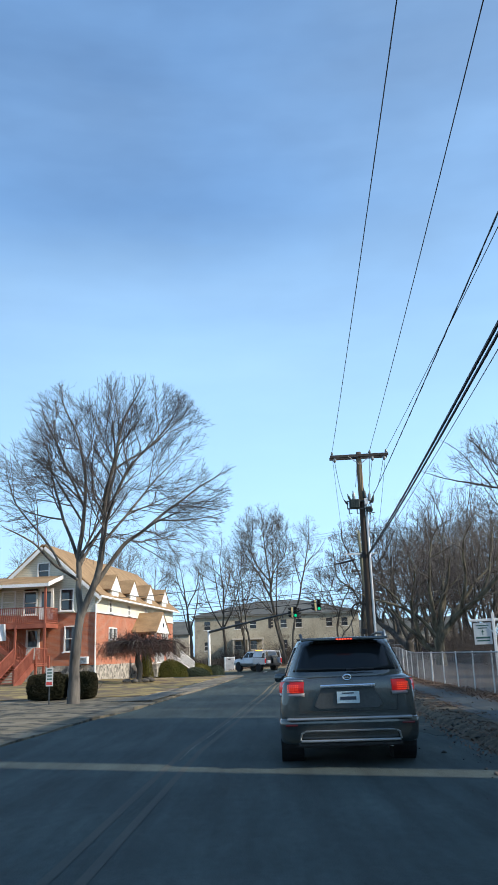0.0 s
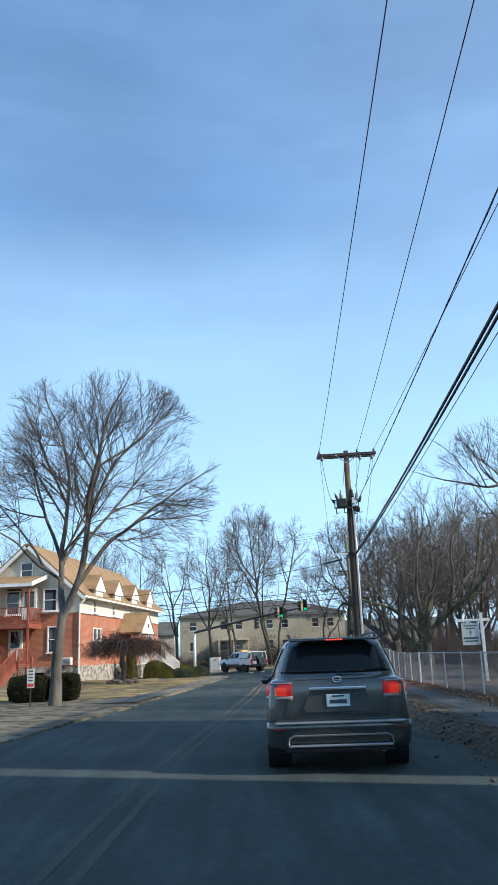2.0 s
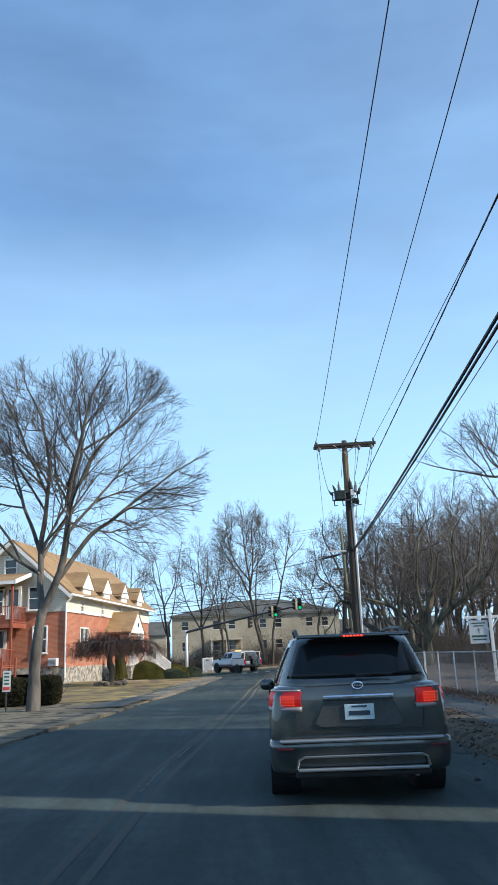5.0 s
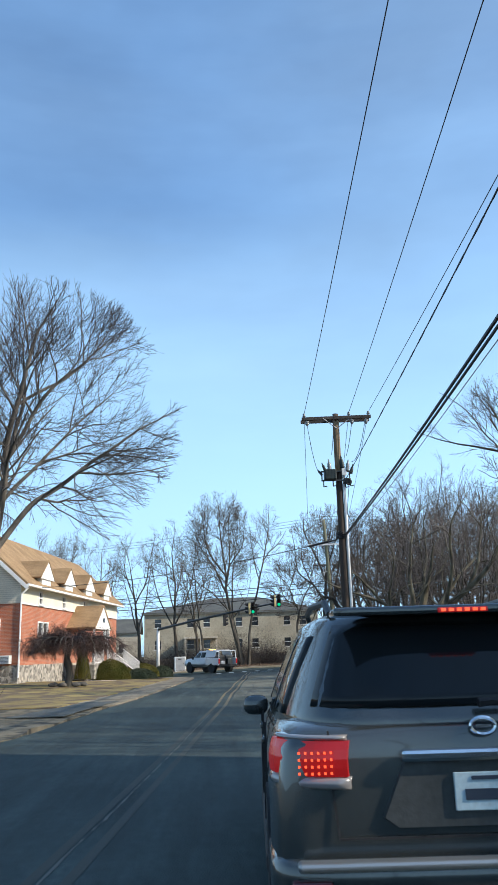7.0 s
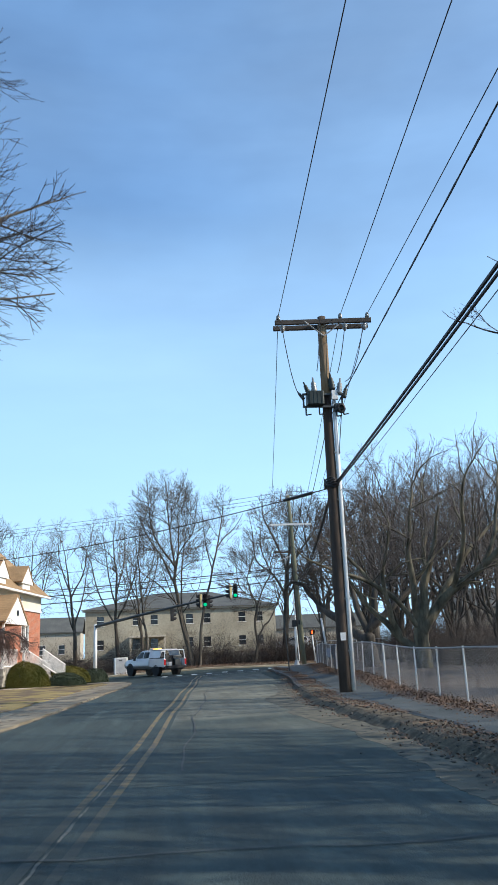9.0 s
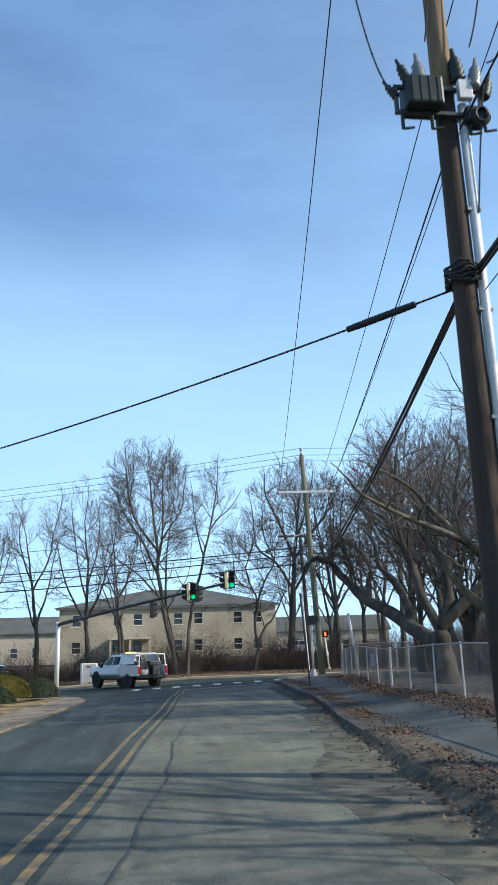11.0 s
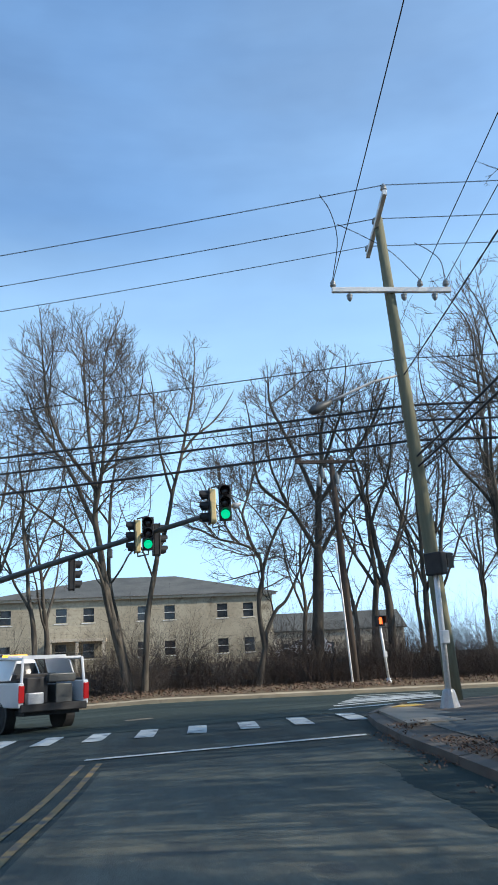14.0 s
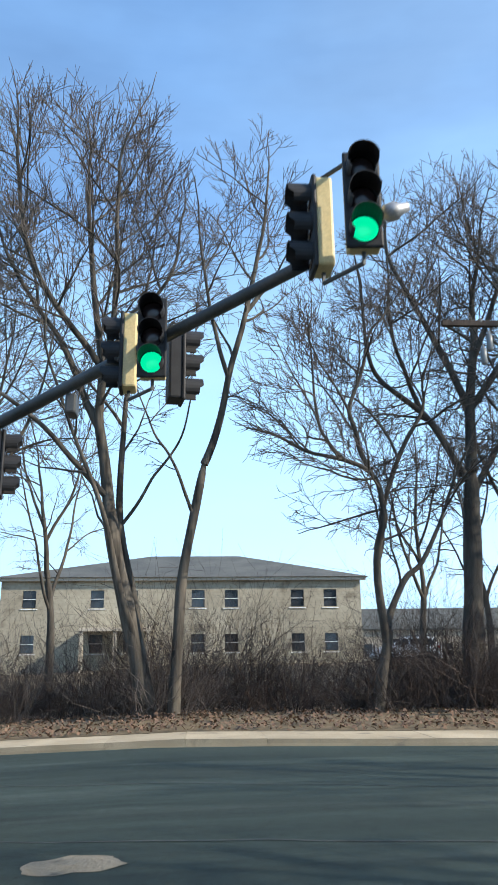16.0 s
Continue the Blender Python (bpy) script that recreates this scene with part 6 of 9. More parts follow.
for u, v in zip(arm_at, ins2):
    cable(w1(u), P2 + A2 + Vector((v, -0.07 * v, 0.24)), 0.3, 0.011, "thin bare overhead conductor", M_WIRE)
cable(P1 + on1(8.2), P2 + on2(8.0), 0.5, 0.013, "twisted black service cable", twist=0.015)
for k in range(2):
    cable(P1 + on1(6.1 - 0.1 * k), P2 + on2(5.9 - 0.25 * k), 0.5, 0.03, "thick black communication cable")

# cross-street lines
CL = Vector((-33.5, 87.5, -0.5))
CR = Vector((53, 66, 0.3))
for post in (CL, CR):
    pp = thing("utility_pole", Matrix.Translation(post), "timber utility pole along the cross street", "utility pole", "utility poles")
    bm = bmesh.new()
    tube(bm, [(0, 0, z) for z in (-0.3, 4, 8, 12.4)], [0.18, 0.16, 0.15, 0.12], 12)
    part("shaft", bm, M_POLE, pp, smooth=True)
    bm = bmesh.new()
    box(bm, (0, 0, 11.9), (0.12, 2.6, 0.13), Matrix.Rotation(radians(-16), 4, 'Z'))
    part("crossarm", bm, M_ARM, pp)
for u in (-1.5, 0.05, 1.5):
    p = P2 + A2b + dir2 * u + Vector((0, 0, 0.26))
    cable(p, CL + dir2 * u + Vector((0, 0, 11.0)), 0.55, 0.012, "thin bare overhead conductor")
    cable(p, CR + dir2 * u + Vector((0, 0, 12.1)), 0.55, 0.012, "thin bare overhead conductor")
for z, r, dr in ((8.1, 0.014, 0.4), (6.85, 0.032, 0.4), (6.7, 0.014, 0.4), (6.45, 0.03, 0.45), (5.95, 0.034, 0.5)):
    z += 0.38
    cable(P2 + on2(z), CL + Vector((0, 0, z - 0.18)), dr + 0.12, r, "thick black communication cable" if r > 0.02 else "plain black overhead cable span", twist=0.012 if dr == 0.4 and r == 0.032 else 0)
    cable(P2 + on2(z), CR + Vector((0, 0, z + 0.2)), dr, r, "thick black communication cable" if r > 0.02 else "plain black overhead cable span")
# loops from the cross-street lines down to the arm
for u, f, v in ((-1.5, 0.035, -1.5), (0.05, 0.022, 0.75), (1.5, -0.03, 1.42)):
    top = P2 + A2b + dir2 * u + Vector((0, 0, 0.26))
    far_ = (CL if f > 0 else CR) + dir2 * u + Vector((0, 0, 11.0 if f > 0 else 12.1))
    p = top.lerp(far_, abs(f))
    q = P2 + A2 + Vector((v, -0.07 * v, 0.3))
    bm = bmesh.new()
    tube(bm, [Vector(w_) for w_ in smooth_path([p, p.lerp(q, 0.2) + Vector((0.22, 0, 0)), p.lerp(q, 0.55) + Vector((0.28, 0, 0.05)), q], 14)], 0.012, 5)
    solo("jumper_loop", bm, M_WIRE, "thin black jumper wire between line and crossarm", "cable", "overhead cables")
# service drop over the road to the house, with a long sleeve
S0, S1 = P1 + on1(6.05), Vector((-10.25, 54.6, 5.45))
cable(S0, S1, 0.4, 0.016, "black service drop over the road")
pts = sag_line(S0, S1, 0.4, 120)
bm = bmesh.new()
tube(bm, pts[4:11], [0.045, 0.05, 0.052, 0.052, 0.052, 0.05, 0.045], 10)
solo("cable_sleeve", bm, M_WIRE, "long black sleeve on the service cable", "cable sleeve")

# third pole across the street
P3 = Vector((13.65, 94.0, 0.1))
pole3 = thing("utility_pole", Matrix.Translation(P3), "timber pole with a conduit across the street", "utility pole", "utility poles")
bm = bmesh.new()
tube(bm, [Vector((-0.42 * z / 10.8, 0, z)) for z in (-0.3, 3, 6, 8, 10.7)], [0.18, 0.17, 0.15, 0.14, 0.12], 12)
part("shaft", bm, M_POLE, pole3, smooth=True)
bm = bmesh.new()
tube(bm, [Vector((-0.2 - 0.53 * z / 10.8, -0.15, z)) for z in (0, 3, 6.5)], 0.05, 8)
part("conduit", bm, M_ALU_W, pole3)
bm = bmesh.new()
box(bm, (-0.75, -0.12, 10.42), (2.9, 0.13, 0.16), None, 0.01)
part("crossarm", bm, M_POLE, pole3, "dark weathered crossarm")
for u in (-1.9, -1.1, 0.0, 0.45):
    insulator(pole3, Vector((u, -0.12, 10.4)))
for u, z in ((-1.1, 9.2), (-0.9, 9.6), (-0.2, 9.3)):
    bm = bmesh.new()
    lathe(bm, [(0.06, 0), (0.09, 0.05), (0.09, 0.45), (0.05, 0.5), (0.03, 0.6)], (u, -0.15, z), 10)
    part("cutout", bm, M_PORC, pole3, smooth=True)

# signal mast with a long curved arm
MB = Vector((-5.35, 93.0, -0.45))
mast = thing("signal_mast", Matrix.Translation(MB), "pale signal post with long dark arm over the road", "traffic signal")
bm = bmesh.new()
tube(bm, [(0, 0, 0), (0, 0, 4.6)], [0.17, 0.15], 16)
part("post", bm, M_ALU_W, mast, smooth=True)
bm = bmesh.new()
tube(bm, [(0, 0, 4.6), (0, 0, 4.75)], [0.2, 0.12], 16)
part("cap", bm, M_ALU_W, mast)
bm = bmesh.new()
box(bm, (0, 0, 0.05), (0.5, 0.5, 0.1))
part("base_plate", bm, M_ALU_W, mast)
S2 = Vector((6.05, 81.95, 5.85))
armp = smooth_path([(0.0, 0, 4.55), tuple((S2 - MB) * 0.33 + Vector((0, 0, 3.1))), tuple((S2 - MB) * 0.66 + Vector((0, 0, 1.6))), tuple(S2 - MB)], 30)
bm = bmesh.new()
tube(bm, [Vector(p) for p in armp], list(np.linspace(0.14, 0.075, 31)), 14)
part("arm", bm, M_STEEL_D, mast, "dark grey tapered steel arm", True)


def signal_head(owner, at, yaw, lit, shell=None):
    """Three-lens head hanging at a place, facing -y turned by yaw degrees."""
    m = Matrix.Translation(at) @ Matrix.Rotation(radians(yaw), 4, 'Z')
    h = bmesh.new()
    box(h, (0, 0, 0), (0.34, 0.2, 1.06), m, 0.03)
    head = part("housing", h, shell or M_YELSIG, owner, "" if shell else "yellow signal housing")
    d = bmesh.new()
    box(d, (0, -0.105, 0), (0.38, 0.05, 1.1), m, 0.02)
    part("door", d, M_BLACK, head)
    for k in range(3):
        z = 0.35 - 0.35 * k
        v = bmesh.new()
        n = 16
        ring = []
        for i in range(n + 1):
            a = radians(-40 + 260 * i / n)
            x, zz = 0.16 * math.cos(a), 0.16 * math.sin(a)
            ln = 0.26 if 0 < math.sin(a) else 0.2
            ring.append((v.verts.new(m @ Vector((x, -0.12, z + zz))), v.verts.new(m @ Vector((x, -0.12 - ln, z + zz))), v.verts.new(m @ Vector((x * 0.95, -0.12 - ln, z + zz * 0.95))), v.verts.new(m @ Vector((x * 0.95, -0.12, z + zz * 0.95)))))
        for a, b in zip(ring, ring[1:]):
            for q in range(3):
                v.faces.new((a[q], a[q + 1], b[q + 1], b[q]))
        part("visor", v, M_BLACK, head)
        e = bmesh.new()
        lathe(e, [(0.145, 0), (0.13, 0.02), (0.09, 0.035), (0.0001, 0.045)], (0, 0, 0), 20, m @ Matrix.Translation((0, -0.125, z)) @ Matrix.Rotation(radians(90), 4, 'X'))
        part("lens", e, M_GREEN_ON if lit and k == 2 else M_LENS_OFF, head, "lit green lens" if lit and k == 2 else "", True)
    return head


def signal_group(at, label):
    o = thing("traffic_light", Matrix.Translation(at), label, "traffic light", "traffic lights")
    signal_head(o, (0, 0, 0), -4, True)
    signal_head(o, (-0.34, 0.46, 0.0), -88, False)
    for z in (-0.66, 0.6):
        k = 0.12 if z < 0 else -0.08
        b = bmesh.new()
        tube(b, [(-0.34, 0.46, z + k), (-0.34, 0.46, z), (0, 0, z), (0, 0, z + k)], 0.025, 8)
        part("bracket", b, M_STEEL_D, o)
    return o
sg2 = signal_group((6.43, 81.1, 6.02), "yellow three-lens traffic light showing green at the arm's end")
b = bmesh.new()
lathe(b, [(0.03, 0), (0.09, 0.05), (0.1, 0.16), (0.06, 0.22), (0.05, 0.3)], (0, 0, 0), 12, Matrix.Translation((0.2, -0.02, -0.12)) @ Matrix.Rotation(radians(70), 4, 'Y'))
part("detector", b, M_ALU, sg2, "small pale detector", True)
sg1 = signal_group((4.17, 83.6, 5.54), "yellow three-lens traffic light showing green on the arm")
signal_head(sg1, (0.26, 0.6, -0.1), 100, False, M_BLACK)
o_ = thing("traffic_light", Matrix.Translation((1.5, 86.6, 4.62)), "black traffic light under the arm, facing the cross street", "traffic light", "traffic lights")
signal_head(o_, (0, 0, 0), 100, False, M_BLACK)
b = bmesh.new()
tube(b, [(0, 0, 0.5), (0, -0.05, 0.62)], 0.03, 8)
part("bracket", b, M_STEEL_D, o_)
b = bmesh.new()
box(b, (0, 0, 0), (0.16, 0.34, 0.3), None, 0.03)
solo("detector_camera", b, M_STEEL_D, "small grey detector box under the signal arm", "detector").location = (2.9, 85.2, 5.16)

# pedestrian signals and their posts
def pedestal(at, h, label, lit, yaw, lean=0.0):
    o = thing("pedestrian_signal", Matrix.Translation(at), label, "pedestrian signal", "pedestrian signals")
    b = bmesh.new()
    lathe(b, [(0.2, 0), (0.19, 0.05), (0.13, 0.3), (0.1, 0.36)], (0, 0, 0), 12)
    part("base", b, M_ALU, o)
    b = bmesh.new()
    tube(b, [(0, 0, 0.3), (-lean, 0, h)], [0.06, 0.055], 12)
    part("post", b, M_ALU_W, o, smooth=True)
    m = Matrix.Translation((-lean, -0.05, h + 0.05)) @ Matrix.Rotation(radians(yaw), 4, 'Z')
    b = bmesh.new()
    box(b, (0, 0, 0), (0.44, 0.2, 0.46), m, 0.03)
    hd = part("housing", b, M_BLACK, o)
    b = bmesh.new()
    box(b, (0, -0.2, 0.2), (0.44, 0.2, 0.02), m)
    box(b, (-0.21, -0.2, 0.05), (0.02, 0.2, 0.3), m)
    box(b, (0.21, -0.2, 0.05), (0.02, 0.2, 0.3), m)
    part("visor", b, M_BLACK, hd)
    b = bmesh.new()
    if lit:
        box(b, (0, -0.115, -0.06), (0.14, 0.02, 0.16), m, 0.006)
        for i in range(4):
            box(b, (-0.055 + 0.037 * i, -0.115, 0.07 + 0.015 * (1 if i in (1, 2) else 0)), (0.026, 0.02, 0.12), m)
        part("symbol", b, M_ORANGE_ON, hd, "lit orange stop symbol")
    else:
        box(b, (0, -0.115, 0), (0.36, 0.02, 0.36), m)
        part("lens", b, M_LENS_OFF, hd)
    b = bmesh.new()
    box(b, (-lean * 0.45, -0.1, 1.35), (0.16, 0.14, 0.26), None, 0.02)
    part("push_button", b, M_ALU_W, o)
    return o
pedestal((14.7, 92.5, 0.06), 2.75, "pedestrian signal on a pale post showing an orange symbol", True, 6, 0.2)
pd = pedestal((9.75, 73.2, 0.315), 2.75, "pedestrian signal seen from behind on a pale post", False, 120, 0.0)

# signal cabinet
bm = bmesh.new()
box(bm, (0, 0, 0.85), (1.15, 0.7, 1.5), None, 0.02)
cab = thing("signal_cabinet", Matrix.Translation((-3.1, 93.5, -0.32)) @ Matrix.Rotation(radians(14), 4, 'Z'), "white metal signal cabinet on a low plinth", "utility box")
part("body", bm, M_ALU_W, cab)
bm = bmesh.new()
box(bm, (-0.02, -0.36, 0.85), (0.95, 0.02, 1.35), None, 0.005)
dr = part("door", bm, M_ALU, cab, "grey metal door")
bm = bmesh.new()
box(bm, (0.3, -0.385, 0.9), (0.03, 0.03, 0.14))
part("handle", bm, M_STEEL_D, dr)
bm = bmesh.new()
box(bm, (-0.1, -0.375, 1.35), (0.3, 0.008, 0.12))
part("label_plate", bm, M_STEEL_D, dr)
bm = bmesh.new()
box(bm, (0, 0, 0.05), (1.25, 0.8, 0.1))
part("plinth", bm, M_CONC, cab)

# sign posts by the right kerb
post = thing("sign_post", Matrix.Translation((7.75, 63.7, bank_z(7.75, 63.7))), "thin dark metal sign post seen edge-on", "sign post")
bm = bmesh.new()
tube(bm, [(0, 0, -0.2), (-0.12, 0, 1.8), (-0.24, 0, 3.6)], 0.036, 6)
part("post", bm, M_STEEL_D, post)
bm = bmesh.new()
box(bm, (-0.21, 0.0, 3.3), (0.012, 0.4, 0.5), Matrix.Rotation(radians(-7), 4, 'Z'))
part("plate", bm, M_STEEL_D, post)
lp = thing("leaning_post", Matrix.Translation((11.4, 70.6, bank_z(11.4, 70.6))), "pale weathered post leaning behind the fence corner", "post")
bm = bmesh.new()
tube(bm, [(0.05, 0, -0.3), (-0.12, 0, 1.4), (-0.3, 0, 2.9)], [0.075, 0.07, 0.065], 10)
part("shaft", bm, M_ALU_W, lp, smooth=True)
fs_ = thing("fence_notice", Matrix.Translation((along(FENCE, 59.3) - 0.05, 59.3, bank_z(9.2, 59.3) + 0.75)) @ Matrix.Rotation(radians(-80), 4, 'Z'), "small grey-blue notice wired to the fence", "sign")
bm = bmesh.new()
box(bm, (0, 0, 0), (0.36, 0.012, 0.44), None, 0.004)
part("plate", bm, mat("faded notice", (0.2, 0.24, 0.3), (0.3, 0.34, 0.4), 4, 0.6, bump=0.05, local=True), fs_)
# chain-link fence
fence = thing("chain_link_fence", None, "galvanised chain-link fence with slim round posts", "fence")
fy = frange(9, 70.4, 2.4)
fpts = [(along(FENCE, y), y) for y in fy]
FH = 1.15
for i, (x, y) in enumerate(fpts):
    z = bank_z(x, y)
    bm = bmesh.new()
    lean = random.uniform(-0.03, 0.03)
    thick = 0.034 if i % 5 == 0 else 0.022
    tube(bm, [(x, y, z - 0.2), (x + lean, y + lean, z + FH + 0.04)], thick, 8)
    part("post", bm, M_ALU_W, fence)
bm = bmesh.new()
tube(bm, [(x, y, bank_z(x, y) + FH) for x, y in fpts], 0.02, 6)
part("top_rail", bm, M_ALU, fence)
# wire mesh: two families of slanting wires
wp = []
fl = [0.0]
for a, b in zip(fpts, fpts[1:]):
    fl.append(fl[-1] + math.dist(a, b))
def on_fence(s, h):
    y = float(np.interp(s, fl, fy))
    x = along(FENCE, y)
    return (x, y, bank_z(x, y) + 0.05 + h)
s = -FH
while s < fl[-1]:
    for sgn in (0, 1):
        a, b = (s, s + FH) if sgn == 0 else (s + FH, s)
        pts = []
        for k in range(4):
            u = a + (b - a) * k / 3
            pts.append(on_fence(min(max(u, 0), fl[-1]), FH * k / 3 - 0.03))
        wp.append(pts)
    s += 0.085
wp = np.array(wp)
part("wire_mesh", tubes_mesh("wire_mesh", [(wp, np.full(wp.shape[:2], 0.0024), 3)]), M_STEEL_W, fence)["kind"] = "stuff"
# second run of fence round the corner, parallel to the cross street
fence2 = thing("chain_link_fence", None, "chain-link fence running beside the cross street", "fence")
f2 = [(10.8 + 2.6 * i, 71.0 - 0.35 * i) for i in range(8)]
for x, y in f2:
    z = bank_z(x, y)
    bm = bmesh.new()
    tube(bm, [(x, y, z - 0.2), (x, y, z + 1.5)], 0.03, 8)
    part("post", bm, M_ALU_W, fence2)
bm = bmesh.new()
tube(bm, [(x, y, bank_z(x, y) + 1.45) for x, y in f2], 0.022, 6)
part("top_rail", bm, M_ALU, fence2)
wp = []
for i in range(230):
    x0 = 10.8 + i * 0.08
    for sg in (1, -1):
        row = []
        for k in range(4):
            h = 1.42 * k / 3
            x = min(max(x0 + sg * h, 10.8), 29.0)
            y = 71.0 - 0.35 * (x - 10.8) / 2.6
            row.append((x, y, bank_z(x, y) + h))
        wp.append(row)
wp = np.array(wp)
part("wire_mesh", tubes_mesh("wire_mesh", [(wp, np.full(wp.shape[:2], 0.0024), 3)]), M_STEEL_W, fence2)["kind"] = "stuff"

# leaves along the kerbs and on the verges
def leaf_drift(name, n, region, label, seed, size=0.05):
    rng = np.random.default_rng(seed)
    c_ = region(rng, n)
    n = len(c_)
    a, t = rng.uniform(0, 2 * np.pi, n), rng.normal(0, 0.5, (n, 2))
    u = np.stack([np.cos(a), np.sin(a), t[:, 0]], -1) * size
    v = np.stack([-np.sin(a), np.cos(a), t[:, 1]], -1) * size * 0.7
    s_ = rng.uniform(0.5, 1.4, n)[:, None]
    q = np.stack([c_ - u * s_, c_ + v * s_ * 0.8, c_ + u * s_, c_ - v * s_ * 0.8], 1).reshape(-1, 3)
    return tagged(part(name, np_mesh(name, q, np.arange(4 * n).reshape(n, 4)), M_LEAF), label, "leaves", kind="stuff")

KR = np.array(KERB_R)
FE = np.array(FENCE)
def kerb_leaves(rng, n):
    y = rng.uniform(8, 71, n)
    x = np.interp(y, KR[:, 0], KR[:, 1]) + np.where(rng.uniform(size=n) < 0.85, rng.normal(0.5, 0.22, n), -np.abs(rng.normal(0, 0.2, n)))
    z = np.array([bank_z(a, b) if a > along(KERB_R, b) + 0.02 else road_z(a, b) for a, b in zip(x, y)]) + rng.uniform(0.02, 0.05, n)
    keep_ = np.array([noise.noise(Vector((a * 0.8, b * 0.45, 2.0))) > -0.12 for a, b in zip(x, y)])
    x, y, z = x[keep_], y[keep_], z[keep_]
    return np.stack([x, y, z], -1)
leaf_drift("leaf_litter", 30000, kerb_leaves, "brown fallen leaves along the kerb", 61, 0.021)
def fence_leaves(rng, n):
    y = rng.uniform(12, 70, n)
    x = np.interp(y, FE[:, 0], FE[:, 1]) + rng.normal(-0.28, 0.3, n)
    z = np.array([bank_z(a, b) for a, b in zip(x, y)]) + rng.uniform(0.02, 0.06, n)
    return np.stack([x, y, z], -1)
leaf_drift("leaf_litter", 24000, fence_leaves, "brown fallen leaves blown against the fence", 62, 0.026)
def far_leaves(rng, n):
    x = rng.uniform(-14, 24, n)
    y = 89.6 - 0.15 * (x - 5.5) + 1.9 + np.abs(rng.normal(0, 2.2, n))
    z = np.array([road_z(a, b) + 0.13 + 0.12 * smooth01((b - far_edge(a) - 1.8) / 3) for a, b in zip(x, y)]) + rng.uniform(0.02, 0.14, n)
    return np.stack([x, y, z], -1)
leaf_drift("leaf_litter", 12000, far_leaves, "dead leaves and straw on the far verge", 63, 0.045)

# brick house with dormers, raised deck and porch
H0, HD = Vector((-10.36, 52.34, 0.2)), math.atan2(0.13, 0.9915)
house_m = Matrix.Translation(H0) @ Matrix.Rotation(-HD, 4, 'Z')
# local frame: +y along the long wall, -x across the gable, the long wall at x = 0
HL, HW, EAVE, PEAK = 21.8, 7.0, 5.42, 8.7
house = thing("house", house_m, "orange brick house with cream upper storey and tan roof", "house")


def wall_with_holes(bm, along_x, fixed, a0, a1, z0, z1, holes, thick):
    """A wall in pieces round rectangular openings (a, b, zlow, zhigh) on its length."""
    xs = sorted({a0, a1, *[h[0] for h in holes], *[h[1] for h in holes]})
    zs = sorted({z0, z1, *[h[2] for h in holes], *[h[3] for h in holes]})
    for i in range(len(xs) - 1):
        for k in range(len(zs) - 1):
            mx_, mz_ = (xs[i] + xs[i + 1]) / 2, (zs[k] + zs[k + 1]) / 2
            if any(h[0] < mx_ < h[1] and h[2] < mz_ < h[3] for h in holes):
                continue
            s_ = (xs[i + 1] - xs[i], thick, zs[k + 1] - zs[k]) if along_x else (thick, xs[i + 1] - xs[i], zs[k + 1] - zs[k])
            c_ = (mx_, fixed, mz_) if along_x else (fixed, mx_, mz_)
            box(bm, c_, s_)
    bmesh.ops.remove_doubles(bm, verts=bm.verts, dist=0.0005)


def window(owner, m, w, h, mull=True, name="window", shutters=False, deep=0.12):
    """A sash window facing -y of m, centred at its origin; hangs in an opening of its size."""
    fr = bmesh.new()
    t = 0.08
    cols = [-w / 2, -0.01, 0.01, w / 2] if mull else [-w / 2, w / 2]
    rows_ = [-h / 2, -h / 4 - 0.01, -h / 4 + 0.01, -0.025, 0.025, h / 4 - 0.01, h / 4 + 0.01, h / 2] if mull else [-h / 2, -0.025, 0.025, h / 2]
    holes_ = [(a_, b_, c_, d_) for a_, b_ in zip(cols[::2], cols[1::2]) for c_, d_ in zip(rows_[::2], rows_[1::2])]
    wall_with_holes(fr, True, -0.02, -w / 2 - t, w / 2 + t, -h / 2 - t, h / 2 + t, holes_, 0.1)
    for v in fr.verts:
        v.co = m @ v.co
    wn_ = part(name, fr, M_TRIM, owner, "white window frame")
    g = bmesh.new()
    box(g, (0, 0.04, 0), (w, 0.012, h), m)
    part("pane", g, M_PANE, wn_)
    s = bmesh.new()
    box(s, (0, -0.08, -h / 2 - 0.1), (w + 0.3, 0.16, 0.06), m)
    part("sill", s, M_TRIM, wn_)
    return wn_


# long wall: openings along y
ST = 0.95          # top of the stone base
BT = 4.25          # top of the brick
DORM = [3.2, 7.7, 12.4, 17.2]
holes_b = [(2.95, 4.85, 1.75, 3.35), (17.6, 19.2, 1.75, 3.35), (11.2, 12.5, 1.0, 3.1)]
holes_u = [(s - 0.28, s + 0.28, BT + 0.12, BT + 0.82) for s in DORM]
bm = bmesh.new()
wall_with_holes(bm, False, -0.14, -0.0, HL, -0.6, ST, [], 0.3)
wall_with_holes(bm, True, 0.14, -HW, -0.29, -0.6, ST, [(-3.4, -2.2, 0.1, 0.6)], 0.3)
wall_with_holes(bm, False, -HW + 0.14, 0.3, HL, -0.6, ST, [], 0.3)
wall_with_holes(bm, True, HL - 0.14, -HW + 0.3, -0.3, -0.6, ST, [], 0.3)
part("stone_base", bm, M_STONE, house, "fieldstone foundation")
bm = bmesh.new()
wall_with_holes(bm, False, -0.15, 0, HL, ST, BT, holes_b, 0.26)
wall_with_holes(bm, True, 0.15, -HW, -0.29, ST, BT, [(-2.0, -1.15, 1.85, 3.4), (-4.6, -3.7, 1.5, 3.5)], 0.26)
wall_with_holes(bm, False, -HW + 0.15, 0.29, HL, ST, BT, [], 0.26)
